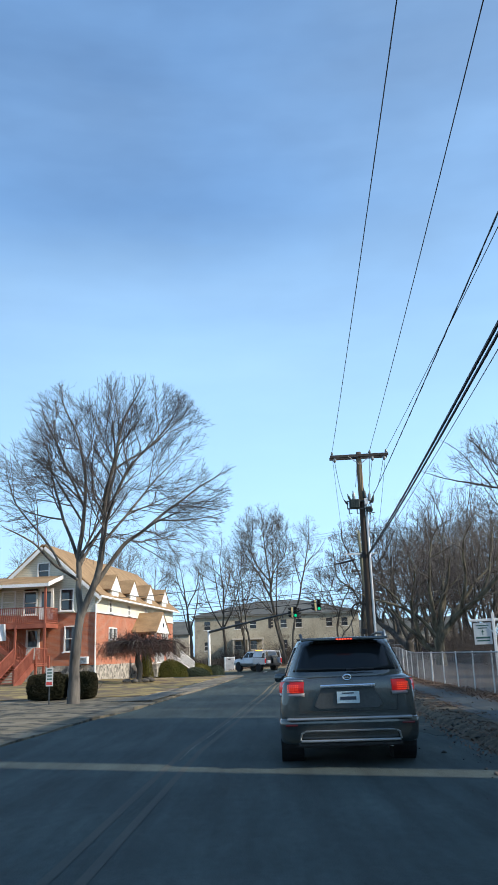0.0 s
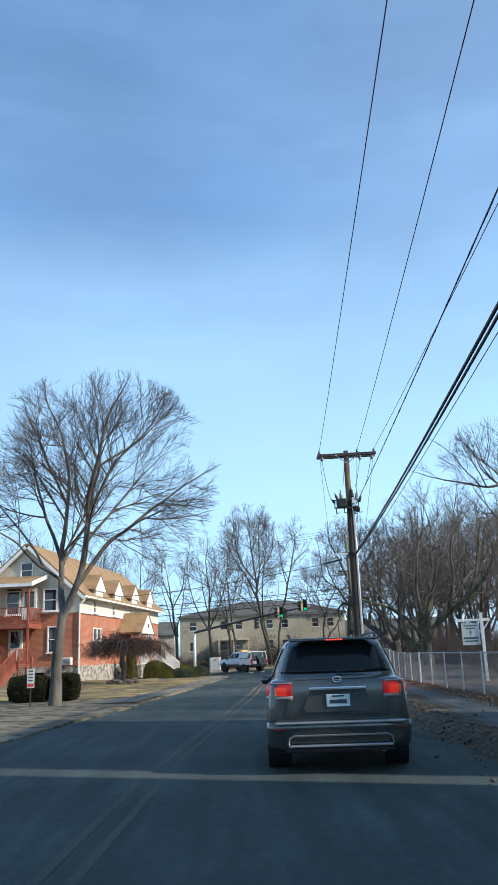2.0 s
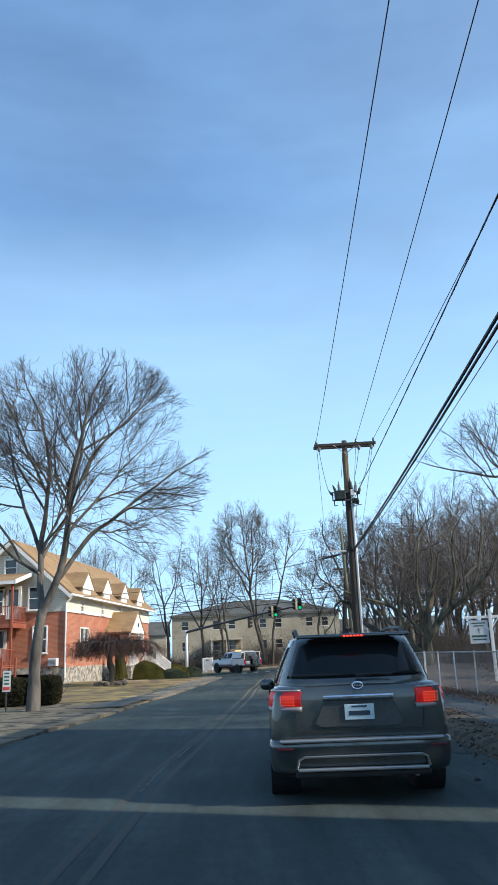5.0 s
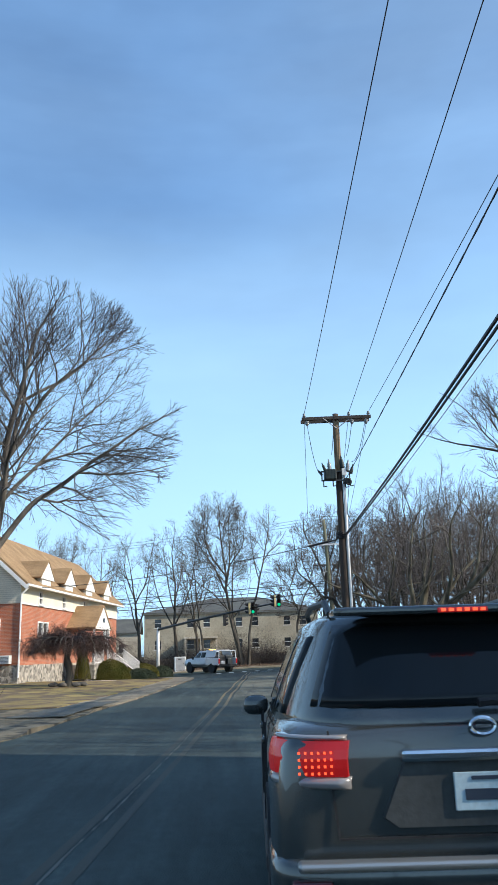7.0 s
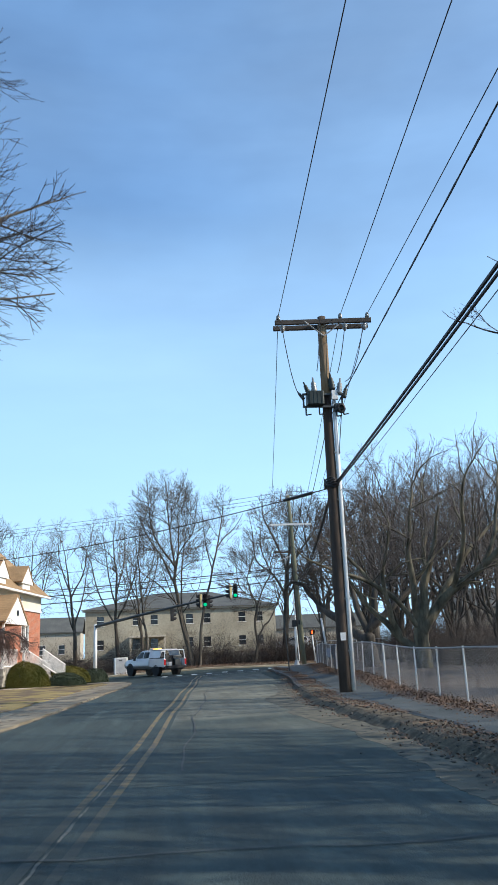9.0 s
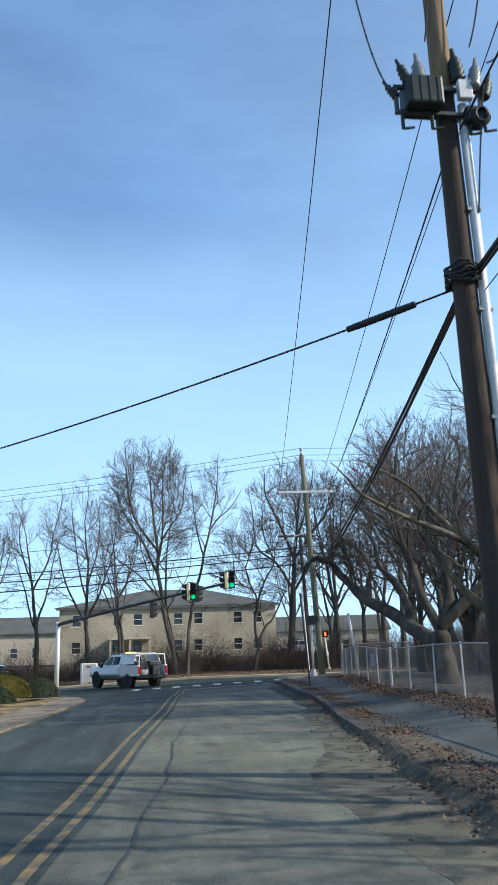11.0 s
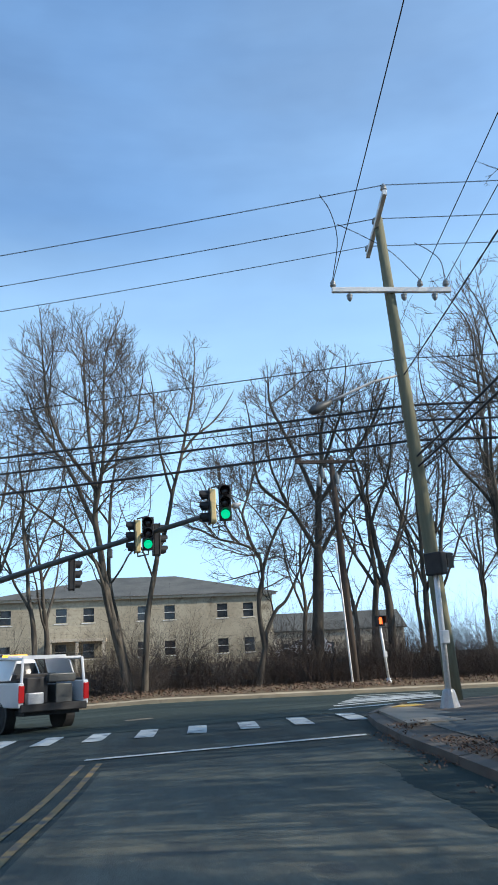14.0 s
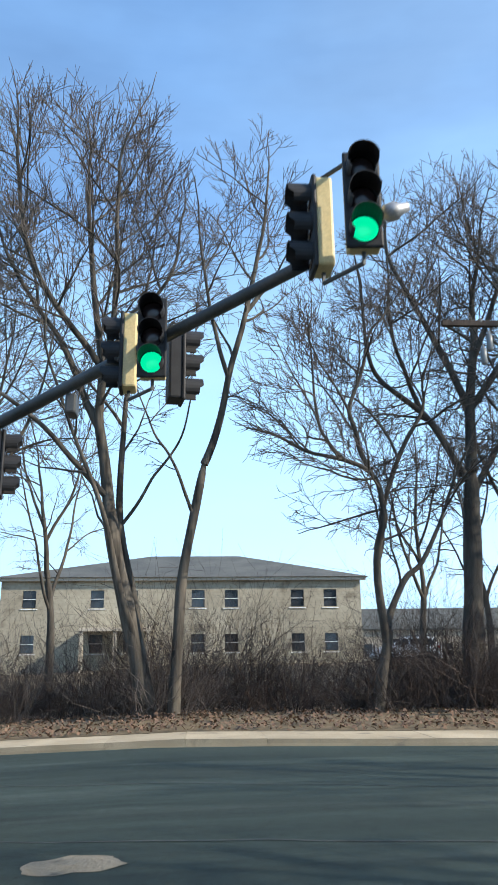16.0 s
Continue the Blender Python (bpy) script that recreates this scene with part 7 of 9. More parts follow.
wall_with_holes(bm, True, HL - 0.15, -HW + 0.29, -0.29, ST, BT, [], 0.26)
part("brick_wall", bm, M_BRICK, house, "orange brick ground floor")
bm = bmesh.new()
wall_with_holes(bm, False, -0.12, 0, HL, BT, EAVE + 0.15, holes_u, 0.26)
wall_with_holes(bm, False, -HW + 0.12, 0, HL, BT, EAVE + 0.15, [], 0.26)
part("upper_wall", bm, M_BAND, house, "cream upper band")
for y_, tag in ((0.1, 0), (HL - 0.1, 1)):
    bm = bmesh.new()
    holes = [(-2.3, -1.5, 4.45, 5.75), (-4.9, -3.9, 4.3, 5.9), (-3.93, -3.18, 6.55, 7.55)] if not tag else []
    # gable outline cut into strips so that the openings go through
    def gable_half(z):
        return HW / 2 if z <= EAVE else HW / 2 * (PEAK - z) / (PEAK - EAVE)
    zs = sorted({BT, EAVE, *frange(EAVE, PEAK - 0.02, 0.3), *[h[2] for h in holes], *[h[3] for h in holes]})
    for z0_, z1_ in zip(zs, zs[1:]):
        zm = (z0_ + z1_) / 2
        cuts = sorted((h[0], h[1]) for h in holes if h[2] < zm < h[3])
        spans, x0_ = [], None
        left0, left1 = -HW / 2 - gable_half(z0_), -HW / 2 - gable_half(z1_)
        right0, right1 = -HW / 2 + gable_half(z0_), -HW / 2 + gable_half(z1_)
        edges = [(left0, left1)] + [q for c_ in cuts for q in ((c_[0], c_[0]), (c_[1], c_[1]))] + [(right0, right1)]
        for e0, e1 in zip(edges[::2], edges[1::2]):
            vs = []
            for yy in (y_ - 0.12, y_ + 0.12):
                vs.append([bm.verts.new((e0[0], yy, z0_)), bm.verts.new((e1[0], yy, z0_)), bm.verts.new((e1[1], yy, z1_)), bm.verts.new((e0[1], yy, z1_))])
            bm.faces.new(vs[0])
            bm.faces.new(vs[1][::-1])
            for k in range(4):
                bm.faces.new((vs[0][k], vs[0][(k + 1) % 4], vs[1][(k + 1) % 4], vs[1][k]))
    part("gable_wall", bm, M_SIDING, house, "cream clapboard gable")

# roof
def roof_panel(bm, x0_, z0_, x1_, z1_, y0_, y1_, t=0.14):
    n_ = Vector((-(z1_ - z0_), 0, x1_ - x0_)).normalized() * t
    if n_.z < 0:
        n_ = -n_
    vs = []
    for off in (Vector(), n_):
        vs.append([bm.verts.new(Vector((x, y, z)) + off) for x, y, z in ((x0_, y0_, z0_), (x1_, y0_, z1_), (x1_, y1_, z1_), (x0_, y1_, z0_))])
    bm.faces.new(vs[0][::-1])
    bm.faces.new(vs[1])
    for k in range(4):
        bm.faces.new((vs[0][k], vs[0][(k + 1) % 4], vs[1][(k + 1) % 4], vs[1][k]))
slope_ = (PEAK - EAVE) / (HW / 2)
bm = bmesh.new()
roof_panel(bm, 0.42, EAVE - 0.42 * slope_ * 0.55, -HW / 2, PEAK, -0.35, HL + 0.35)
roof_panel(bm, -HW - 0.42, EAVE - 0.42 * slope_ * 0.55, -HW / 2, PEAK, -0.35, HL + 0.35)
part("roof", bm, M_ROOF, house, "tan shingle roof")
bm = bmesh.new()
box(bm, (0.5, HL / 2, EAVE - 0.2), (0.13, HL + 0.7, 0.13), None, 0.02)
box(bm, (0.22, HL / 2, EAVE - 0.16), (0.42, HL + 0.6, 0.05))
box(bm, (0.03, HL / 2, BT + 0.02), (0.06, HL, 0.1))
part("gutter", bm, M_TRIM, house, "white gutter and soffit")
bm = bmesh.new()
for sgn in (1, -1):
    xe = 0.42 if sgn > 0 else -HW - 0.42
    roof_panel(bm, xe, EAVE - 0.42 * slope_ * 0.55 - 0.22, -HW / 2, PEAK - 0.22, -0.38, -0.3, 0.2)
part("bargeboard", bm, M_TRIM, house, "white bargeboards")
bm = bmesh.new()
tube(bm, [(0.5, 0.1, EAVE - 0.2), (0.25, 0.0, EAVE - 0.5), (0.06, -0.05, EAVE - 0.7), (0.06, -0.05, 0.3)], 0.05, 8)
part("downpipe", bm, M_TRIM, house, "white downpipe")
for s in DORM:
    d0 = bmesh.new()
    w_, zb, zt, zp = 0.78, EAVE - 0.12, EAVE + 0.6, EAVE + 1.42
    poly = [(-w_, zb), (w_, zb), (w_, zt), (0, zp), (-w_, zt)]
    f0 = [d0.verts.new((0.34, s + y, z)) for y, z in poly]
    f1 = [d0.verts.new((-1.9, s + y, z)) for y, z in poly]
    d0.faces.new(f0)
    d0.faces.new(f1[::-1])
    for k in range(5):
        d0.faces.new((f0[k], f0[(k + 1) % 5], f1[(k + 1) % 5], f1[k]))
    dm = part("dormer", d0, M_TRIM, house, "white gabled dormer")
    pd0 = bmesh.new()
    tri_ = [(s - 1.22, zt - 0.24), (s + 1.22, zt - 0.24), (s + 1.08, zt - 0.06), (s, zp + 0.02), (s - 1.08, zt - 0.06)]
    f0 = [pd0.verts.new((0.42, y, z)) for y, z in tri_]
    f1 = [pd0.verts.new((0.345, y, z)) for y, z in tri_]
    pd0.faces.new(f0)
    pd0.faces.new(f1[::-1])
    for k in range(5):
        pd0.faces.new((f0[k], f0[(k + 1) % 5], f1[(k + 1) % 5], f1[k]))
    part("pediment", pd0, M_TRIM, dm)
    rr = bmesh.new()
    for sg in (-1, 1):
        a_, b_ = (s + sg * 1.28, zt - 0.22), (s, zp + 0.03)
        n2 = Vector((0, -(b_[1] - a_[1]) * sg, abs(b_[0] - a_[0]))).normalized() * 0.08
        n2.y = abs(n2.y) * sg
        q0 = [rr.verts.new((x, y, z)) for x, y, z in ((0.46, *a_), (-2.4, *a_), (-2.4, *b_), (0.46, *b_))]
        q1 = [rr.verts.new(v.co + n2) for v in q0]
        rr.faces.new(q0)
        rr.faces.new(q1[::-1])
        for k in range(4):
            rr.faces.new((q0[k], q0[(k + 1) % 4], q1[(k + 1) % 4], q1[k]))
    part("dormer_roof", rr, M_ROOF, dm)
    window(house, Matrix.Translation((-0.02, s, BT + 0.47)) @ Matrix.Rotation(radians(90), 4, 'Z'), 0.5, 0.64, False)
for a_, b_, z0_, z1_ in holes_b[:2]:
    for k in (0.27, 0.73):
        window(house, Matrix.Translation((-0.06, a_ + (b_ - a_) * k, (z0_ + z1_) / 2)) @ Matrix.Rotation(radians(90), 4, 'Z'), (b_ - a_) / 2 - 0.12, z1_ - z0_ - 0.1, False)
for x_, z_, w_, h_ in ((-1.9, 5.1, 0.8, 1.3), (-3.55, 7.05, 0.7, 0.95), (-1.57, 2.62, 0.8, 1.5), (-4.4, 5.0, 0.8, 1.4), (-5.9, 5.1, 0.8, 1.3)):
    yy_ = -0.04 if z_ > BT else 0.02
    window(house, Matrix.Translation((x_, yy_, z_)), w_, h_, False)
for x_, z_ in ((-3.3, 5.0), (-4.15, 2.5)):
    b_ = bmesh.new()
    box(b_, (x_, -0.03, z_ - 0.1), (0.95, 0.08, 2.0), None, 0.01)
    dd = part("door", b_, M_TRIM, house, "white panelled door")
    b_ = bmesh.new()
    box(b_, (x_, -0.08, z_ + 0.2), (0.6, 0.02, 1.0))
    part("pane", b_, M_PANE, dd)
# porch over the street entrance
bm = bmesh.new()
pc, pw, pz0, pz1, pd_ = 10.6, 2.1, 3.05, 4.55, 1.9
roofv = []
for sg in (-1, 1):
    q0 = [bm.verts.new(v) for v in ((-0.05, pc + sg * pw, pz0), (pd_, pc + sg * pw, pz0), (pd_, pc, pz1), (-0.05, pc, pz1))]
    q1 = [bm.verts.new(v.co + Vector((0, sg * 0.06, 0.11))) for v in q0]
    bm.faces.new(q0)
    bm.faces.new(q1[::-1])
    for k in range(4):
        bm.faces.new((q0[k], q0[(k + 1) % 4], q1[(k + 1) % 4], q1[k]))
part("porch_roof", bm, M_ROOF, house, "tan gabled porch roof")
bm = bmesh.new()
tri = [(pc - pw + 0.12, pz0), (pc + pw - 0.12, pz0), (pc, pz1 - 0.05)]
f0 = [bm.verts.new((pd_ - 0.02, y, z)) for y, z in tri]
f1 = [bm.verts.new((pd_ - 0.12, y, z)) for y, z in tri]
bm.faces.new(f0)
bm.faces.new(f1[::-1])
for k in range(3):
    bm.faces.new((f0[k], f0[(k + 1) % 3], f1[(k + 1) % 3], f1[k]))
pg = part("porch_gable", bm, M_TRIM, house, "white porch gable with small round vent")
bm = bmesh.new()
lathe(bm, [(0.16, 0), (0.16, 0.03), (0.1, 0.035)], (0, 0, 0), 14, Matrix.Translation((pd_, pc, pz0 + 0.6)) @ Matrix.Rotation(radians(90), 4, 'Y'))
part("vent", bm, M_PANE, pg)
for y in (pc - pw + 0.25, pc + pw - 0.25):
    bm = bmesh.new()
    box(bm, (pd_ - 0.15, y, 1.75), (0.13, 0.13, 2.6), None, 0.01)
    part("porch_post", bm, M_TRIM, house)
bm = bmesh.new()
box(bm, (0.95, pc, 0.35), (1.9, 2 * pw, 0.9))
part("porch_floor", bm, M_STONE, house)
def rail_run(owner, a, b, h, mat_, gap=0.14, sag=0):
    a, b = Vector(a), Vector(b)
    n_ = max(2, int((b - a).length / gap))
    rb = bmesh.new()
    up = Vector((0, 0, h))
    for z in (h, 0.1):
        d_ = (b - a)
        tube(rb, [a + Vector((0, 0, z)), b + Vector((0, 0, z))], 0.035, 4)
    rail = part("railing", rb, mat_, owner)
    bb = bmesh.new()
    for i in range(n_ + 1):
        p = a.lerp(b, i / n_)
        tube(bb, [p + Vector((0, 0, 0.1)), p + Vector((0, 0, h))], 0.02, 4, False)
    q = part("railing_infill", bb, mat_, rail)
    q["kind"] = "stuff"
    return rail
rail_run(house, (pd_ - 0.05, pc - pw + 0.2, 0.8), (pd_ - 0.05, pc + 0.3, 0.8), 0.95, M_TRIM)
rail_run(house, (pd_ - 0.05, pc + pw - 0.2, 0.8), (pd_ + 0.3, pc + pw + 3.6, -0.1), 0.95, M_TRIM)
rail_run(house, (pd_ + 0.9, pc + pw - 0.2, 0.8), (pd_ + 1.2, pc + pw + 3.6, -0.1), 0.95, M_TRIM)
bm = bmesh.new()
for k in range(6):
    box(bm, (pd_ + 0.3, pc + pw + 0.2 + 0.5 * k, 0.62 - 0.15 * k), (1.1, 0.52, 0.16))
part("porch_steps", bm, M_CONC, house)

# red deck, stair and its roof at the gable
deck_z = 3.55
bm = bmesh.new()
for k in range(26):
    box(bm, (-2.5 - 0.19 * k, -1.15, deck_z), (0.178, 2.2, 0.04))
pl = part("deck_boards", bm, M_DECK, house, "red-brown deck boards")
pl["kind"] = "stuff"
bm = bmesh.new()
for y in (-2.22, -0.2):
    box(bm, (-4.9, y, deck_z - 0.14), (5.0, 0.06, 0.24))
box(bm, (-2.44, -1.2, deck_z - 0.14), (0.06, 2.1, 0.24))
part("deck_beam", bm, M_DECK, house)
for x, y, z1_ in ((-2.5, -2.2, 6.0), (-4.4, -2.2, deck_z), (-7.3, -2.2, 6.0), (-2.5, -3.4, 1.6), (-2.5, -1.4, 1.6)):
    b_ = bmesh.new()
    box(b_, (x, y, (z1_ - 0.5) / 2), (0.13, 0.13, z1_ + 0.5), None, 0.01)
    part("deck_post", b_, M_DECK, house)
rail_run(house, (-2.5, -2.2, deck_z), (-7.3, -2.2, deck_z), 1.0, M_DECK, 0.13)
rail_run(house, (-2.5, -2.2, deck_z), (-2.5, -0.1, deck_z), 1.0, M_DECK, 0.13)
# lower landing with solid boards
bm = bmesh.new()
box(bm, (-3.3, -2.6, 1.05), (1.7, 1.9, 0.06))
part("landing", bm, M_DECK, house)
rail_run(house, (-2.5, -1.7, 1.05), (-2.5, -3.5, 1.05), 1.0, M_DECK, 0.11)
def stair(owner, a, b, n_, width):
    a, b = Vector(a), Vector(b)
    d_ = Vector((b.x - a.x, b.y - a.y, 0))
    sd = Vector((-d_.y, d_.x, 0)).normalized() * width / 2
    for i in range(n_):
        p = a.lerp(b, (i + 0.5) / n_)
        t_ = bmesh.new()
        box(t_, (0, 0, 0), (d_.length / n_ + 0.04, width, 0.045), Matrix.Translation(p) @ Matrix.Rotation(math.atan2(d_.y, d_.x), 4, 'Z'))
        part("step", t_, M_DECK, owner)
    for s_ in (-1, 1):
        t_ = bmesh.new()
        q = [a + sd * s_ + Vector((0, 0, 0.08)), b + sd * s_ + Vector((0, 0, 0.08)), b + sd * s_ - Vector((0, 0, 0.25)), a + sd * s_ - Vector((0, 0, 0.25))]
        v0 = [t_.verts.new(p) for p in q]
        v1 = [t_.verts.new(p + sd * 0.08) for p in q]
        t_.faces.new(v0)
        t_.faces.new(v1[::-1])
        for k in range(4):
            t_.faces.new((v0[k], v0[(k + 1) % 4], v1[(k + 1) % 4], v1[k]))
        part("stringer", t_, M_DECK, owner)
        rail_run(owner, a + sd * s_ * 0.95, b + sd * s_ * 0.95, 0.95, M_DECK, 0.13)
stair(house, (-3.25, -3.5, 1.1), (-2.7, -7.4, -0.1), 8, 1.25)
stair(house, (-4.0, -1.7, 1.1), (-6.9, -1.7, 3.4), 12, 1.0)
bm = bmesh.new()
q0 = [bm.verts.new(v) for v in ((-2.2, -2.6, 5.85), (-7.6, -2.6, 5.85), (-7.6, 0.0, 6.55), (-2.2, 0.0, 6.55))]
q1 = [bm.verts.new(v.co + Vector((0, 0, 0.16))) for v in q0]
bm.faces.new(q0)
bm.faces.new(q1[::-1])
for k in range(4):
    bm.faces.new((q0[k], q0[(k + 1) % 4], q1[(k + 1) % 4], q1[k]))
part("deck_roof", bm, M_ROOF, house, "brown sloping deck roof")
bm = bmesh.new()
box(bm, (-4.9, -2.66, 5.9), (5.5, 0.06, 0.2))
q0 = [bm.verts.new(v) for v in ((-2.17, -2.7, 5.8), (-2.17, 0.0, 6.5), (-2.17, 0.0, 6.75), (-2.17, -2.7, 6.05))]
q1 = [bm.verts.new(v.co + Vector((0.05, 0, 0))) for v in q0]
bm.faces.new(q0)
bm.faces.new(q1[::-1])
for k in range(4):
    bm.faces.new((q0[k], q0[(k + 1) % 4], q1[(k + 1) % 4], q1[k]))
part("deck_fascia", bm, M_TRIM, house)
# wall unit and flag
ac = bmesh.new()
box(ac, (-0.62, -0.2, 1.25), (0.55, 0.4, 0.45), None, 0.02)
acp = part("air_conditioner", ac, M_ALU_W, house, "white wall air conditioner")
ac = bmesh.new()
for k in range(5):
    box(ac, (-0.62, -0.41, 1.1 + 0.07 * k), (0.45, 0.015, 0.02))
part("grille", ac, M_STEEL_D, acp)
flag = bmesh.new()
gv_ = []
for i in range(9):
    for k in range(7):
        gv_.append(flag.verts.new((-5.0 - 0.075 * i + 0.02 * k, -2.36 - 0.06 * math.sin(i * 1.1 + 0.3 * k), deck_z + 0.05 - 0.17 * k)))
for i in range(8):
    for k in range(6):
        flag.faces.new((gv_[i * 7 + k], gv_[(i + 1) * 7 + k], gv_[(i + 1) * 7 + k + 1], gv_[i * 7 + k + 1]))
fl_ = part("banner", flag, M_SIGN, house, "white hanging banner with red and blue print")
fl_.modifiers.new("thick", 'SOLIDIFY').thickness = 0.01

# long beige building behind the trees
BY = 136.0
block = thing("apartment_building", Matrix.Translation((0, BY, 1.1)), "long beige two-storey building with grey hipped roof", "building")
BX0, BX1, BZ = -10.2, 17.3, 6.85
bwin = []
for k in (0, 1, 3, 4, 6, 7, 9):
    x = 14.9 - 2.55 * k
    for z in (1.95, 5.25):
        bwin.append((x - 0.5, x + 0.5, z - 0.65, z + 0.65))
bm = bmesh.new()
wall_with_holes(bm, True, 0, BX0, BX1, -1.5, BZ, bwin, 0.4)
wall_with_holes(bm, False, BX1 - 0.2, 0.2, 16, -1.5, BZ, [], 0.4)
wall_with_holes(bm, False, BX0 + 0.2, 0.2, 16, -1.5, BZ, [], 0.4)
part("wall", bm, M_STUCCO, block)
bm = bmesh.new()
box(bm, ((BX0 + BX1) / 2, -0.3, BZ - 0.1), (BX1 - BX0 + 0.8, 0.5, 0.3))
part("eaves_board", bm, M_BEIGE, block)
bm = bmesh.new()
e0 = [bm.verts.new(v) for v in ((BX0 - 0.6, -0.7, BZ), (BX1 + 0.6, -0.7, BZ), (BX1 + 0.6, 16.6, BZ), (BX0 - 0.6, 16.6, BZ))]
rg_ = [bm.verts.new(v) for v in ((BX0 + 10.8, 8, BZ + 2.7), (BX1 - 9.0, 8, BZ + 2.7))]
bm.faces.new((e0[0], e0[1], rg_[1], rg_[0]))
bm.faces.new((e0[1], e0[2], rg_[1]))
bm.faces.new((e0[2], e0[3], rg_[0], rg_[1]))
bm.faces.new((e0[3], e0[0], rg_[0]))
bm.faces.new(e0[::-1])
part("roof", bm, M_ROOF_D, block, "grey hipped shingle roof")
for a, b, z0_, z1_ in bwin:
    window(block, Matrix.Translation(((a + b) / 2, -0.1, (z0_ + z1_) / 2)), b - a, z1_ - z0_, False)
bm = bmesh.new()
box(bm, (-1.3, -1.4, 2.9), (5.2, 2.6, 0.26))
for x in (-3.7, -1.3, 1.1):
    box(bm, (x, -2.5, 0.7), (0.26, 0.26, 4.2))
part("entrance_canopy", bm, M_BEIGE, block)
# second building further off on the right, and low houses
for i, (x, y, w_, h_, rz, wallm) in enumerate(((31, 170, 22, 4.2, -4, M_BEIGE), (-52, 150, 18, 6.0, 8, M_SIDING), (46, 118, 14, 4.6, -10, M_BEIGE), (-58, 95, 12, 6, 10, M_SIDING), (-25, 158, 24, 4.6, 2, M_BEIGE))):
    o = thing("house", Matrix.Translation((x, y, 1.0)) @ Matrix.Rotation(radians(rz), 4, 'Z'), "pale low house seen through bare trees", "house")
    hs_ = [(k * 3.2 - w_ / 2 + 1.2, k * 3.2 - w_ / 2 + 2.2, 1.2, 2.6) for k in range(int(w_ / 3.2))]
    bm = bmesh.new()
    wall_with_holes(bm, True, 0, -w_ / 2, w_ / 2, -2, h_, hs_, 0.3)
    wall_with_holes(bm, False, w_ / 2 - 0.15, 0.15, 9, -2, h_, [], 0.3)
    wall_with_holes(bm, False, -w_ / 2 + 0.15, 0.15, 9, -2, h_, [], 0.3)
    part("wall", bm, wallm, o)
    bm = bmesh.new()
    for sg in (0, 1):
        ya, za, yb, zb_ = (-0.5, h_ - 0.05, 4.5, h_ + 2.6) if not sg else (9.5, h_ - 0.05, 4.5, h_ + 2.6)
        q0 = [bm.verts.new(v) for v in ((-w_ / 2 - 0.4, ya, za), (w_ / 2 + 0.4, ya, za), (w_ / 2 + 0.4, yb, zb_), (-w_ / 2 - 0.4, yb, zb_))]
        q1 = [bm.verts.new(v.co + Vector((0, 0, 0.2))) for v in q0]
        bm.faces.new(q0)
        bm.faces.new(q1[::-1])
        for k in range(4):
            bm.faces.new((q0[k], q0[(k + 1) % 4], q1[(k + 1) % 4], q1[k]))
    part("roof", bm, M_ROOF_D, o)
    for a, b, z0_, z1_ in hs_:
        window(o, Matrix.Translation(((a + b) / 2, -0.08, (z0_ + z1_) / 2)), b - a, z1_ - z0_, False)

# vehicles
M_PAINT = mat("dark grey metallic paint", (0.07, 0.078, 0.076), (0.09, 0.098, 0.095), 1.5, 0.27, 0.6, bump=0.0, fine=300, local=True)
M_PAINT.node_tree.nodes["Principled BSDF"].inputs["Coat Weight"].default_value = 0.9
M_WHITE_CAR = mat("white car paint", (0.62, 0.63, 0.64), (0.7, 0.71, 0.72), 1.5, 0.3, 0.0, bump=0.0, fine=200, local=True)
M_WHITE_CAR.node_tree.nodes["Principled BSDF"].inputs["Coat Weight"].default_value = 0.5
M_GLASS_T = plain("tinted car glass", (0.012, 0.015, 0.017), 0.06)
M_GLASS_T.node_tree.nodes["Principled BSDF"].inputs["Specular IOR Level"].default_value = 0.22
M_CHROME = plain("chrome", (0.75, 0.76, 0.77), 0.12, 1.0)
M_SILVER = plain("satin silver trim and ledge sheen", (0.34, 0.35, 0.35), 0.32, 0.75)
M_LED_ON = glow("lit red diodes", (1.0, 0.10, 0.03), 1.5, (0.4, 0.02, 0.02))
M_TYRE = mat("tyre rubber", (0.016, 0.016, 0.017), (0.028, 0.028, 0.028), 6, 0.85, bump=0.2, local=True)
M_RIM = plain("alloy wheel", (0.38, 0.39, 0.4), 0.3, 0.8)
M_TAIL_ON = glow("lit red tail lamp", (1.0, 0.03, 0.03), 0.17, (0.22, 0.006, 0.008))
M_NAVY = plain("dark navy print", (0.02, 0.035, 0.06), 0.6)
M_TAIL = plain("red lamp glass", (0.4, 0.02, 0.02), 0.12, 0.0, 0.5)
M_REFLECTOR = plain("dark red reflector", (0.10, 0.01, 0.012), 0.25, 0.0, 0.3)
M_CLEAR = plain("clear lamp glass", (0.26, 0.25, 0.25), 0.15, 0.2, 0.5)
M_AMBER = glow("amber beacon", (1.0, 0.45, 0.02), 2.0, (0.5, 0.25, 0.02))
M_PLATE = mat("pale blue number plate", (0.42, 0.55, 0.6), (0.55, 0.66, 0.68), 3, 0.5, bump=0, local=True)


def loft(bm, rings, close_ends=True):
    vs = [[bm.verts.new(p) for p in r] for r in rings]
    n = len(rings[0])
    for a, b in zip(vs, vs[1:]):
        for k in range(n):
            bm.faces.new((a[k], a[(k + 1) % n], b[(k + 1) % n], b[k]))
    if close_ends:
        bm.faces.new(vs[0][::-1])
        bm.faces.new(vs[-1])


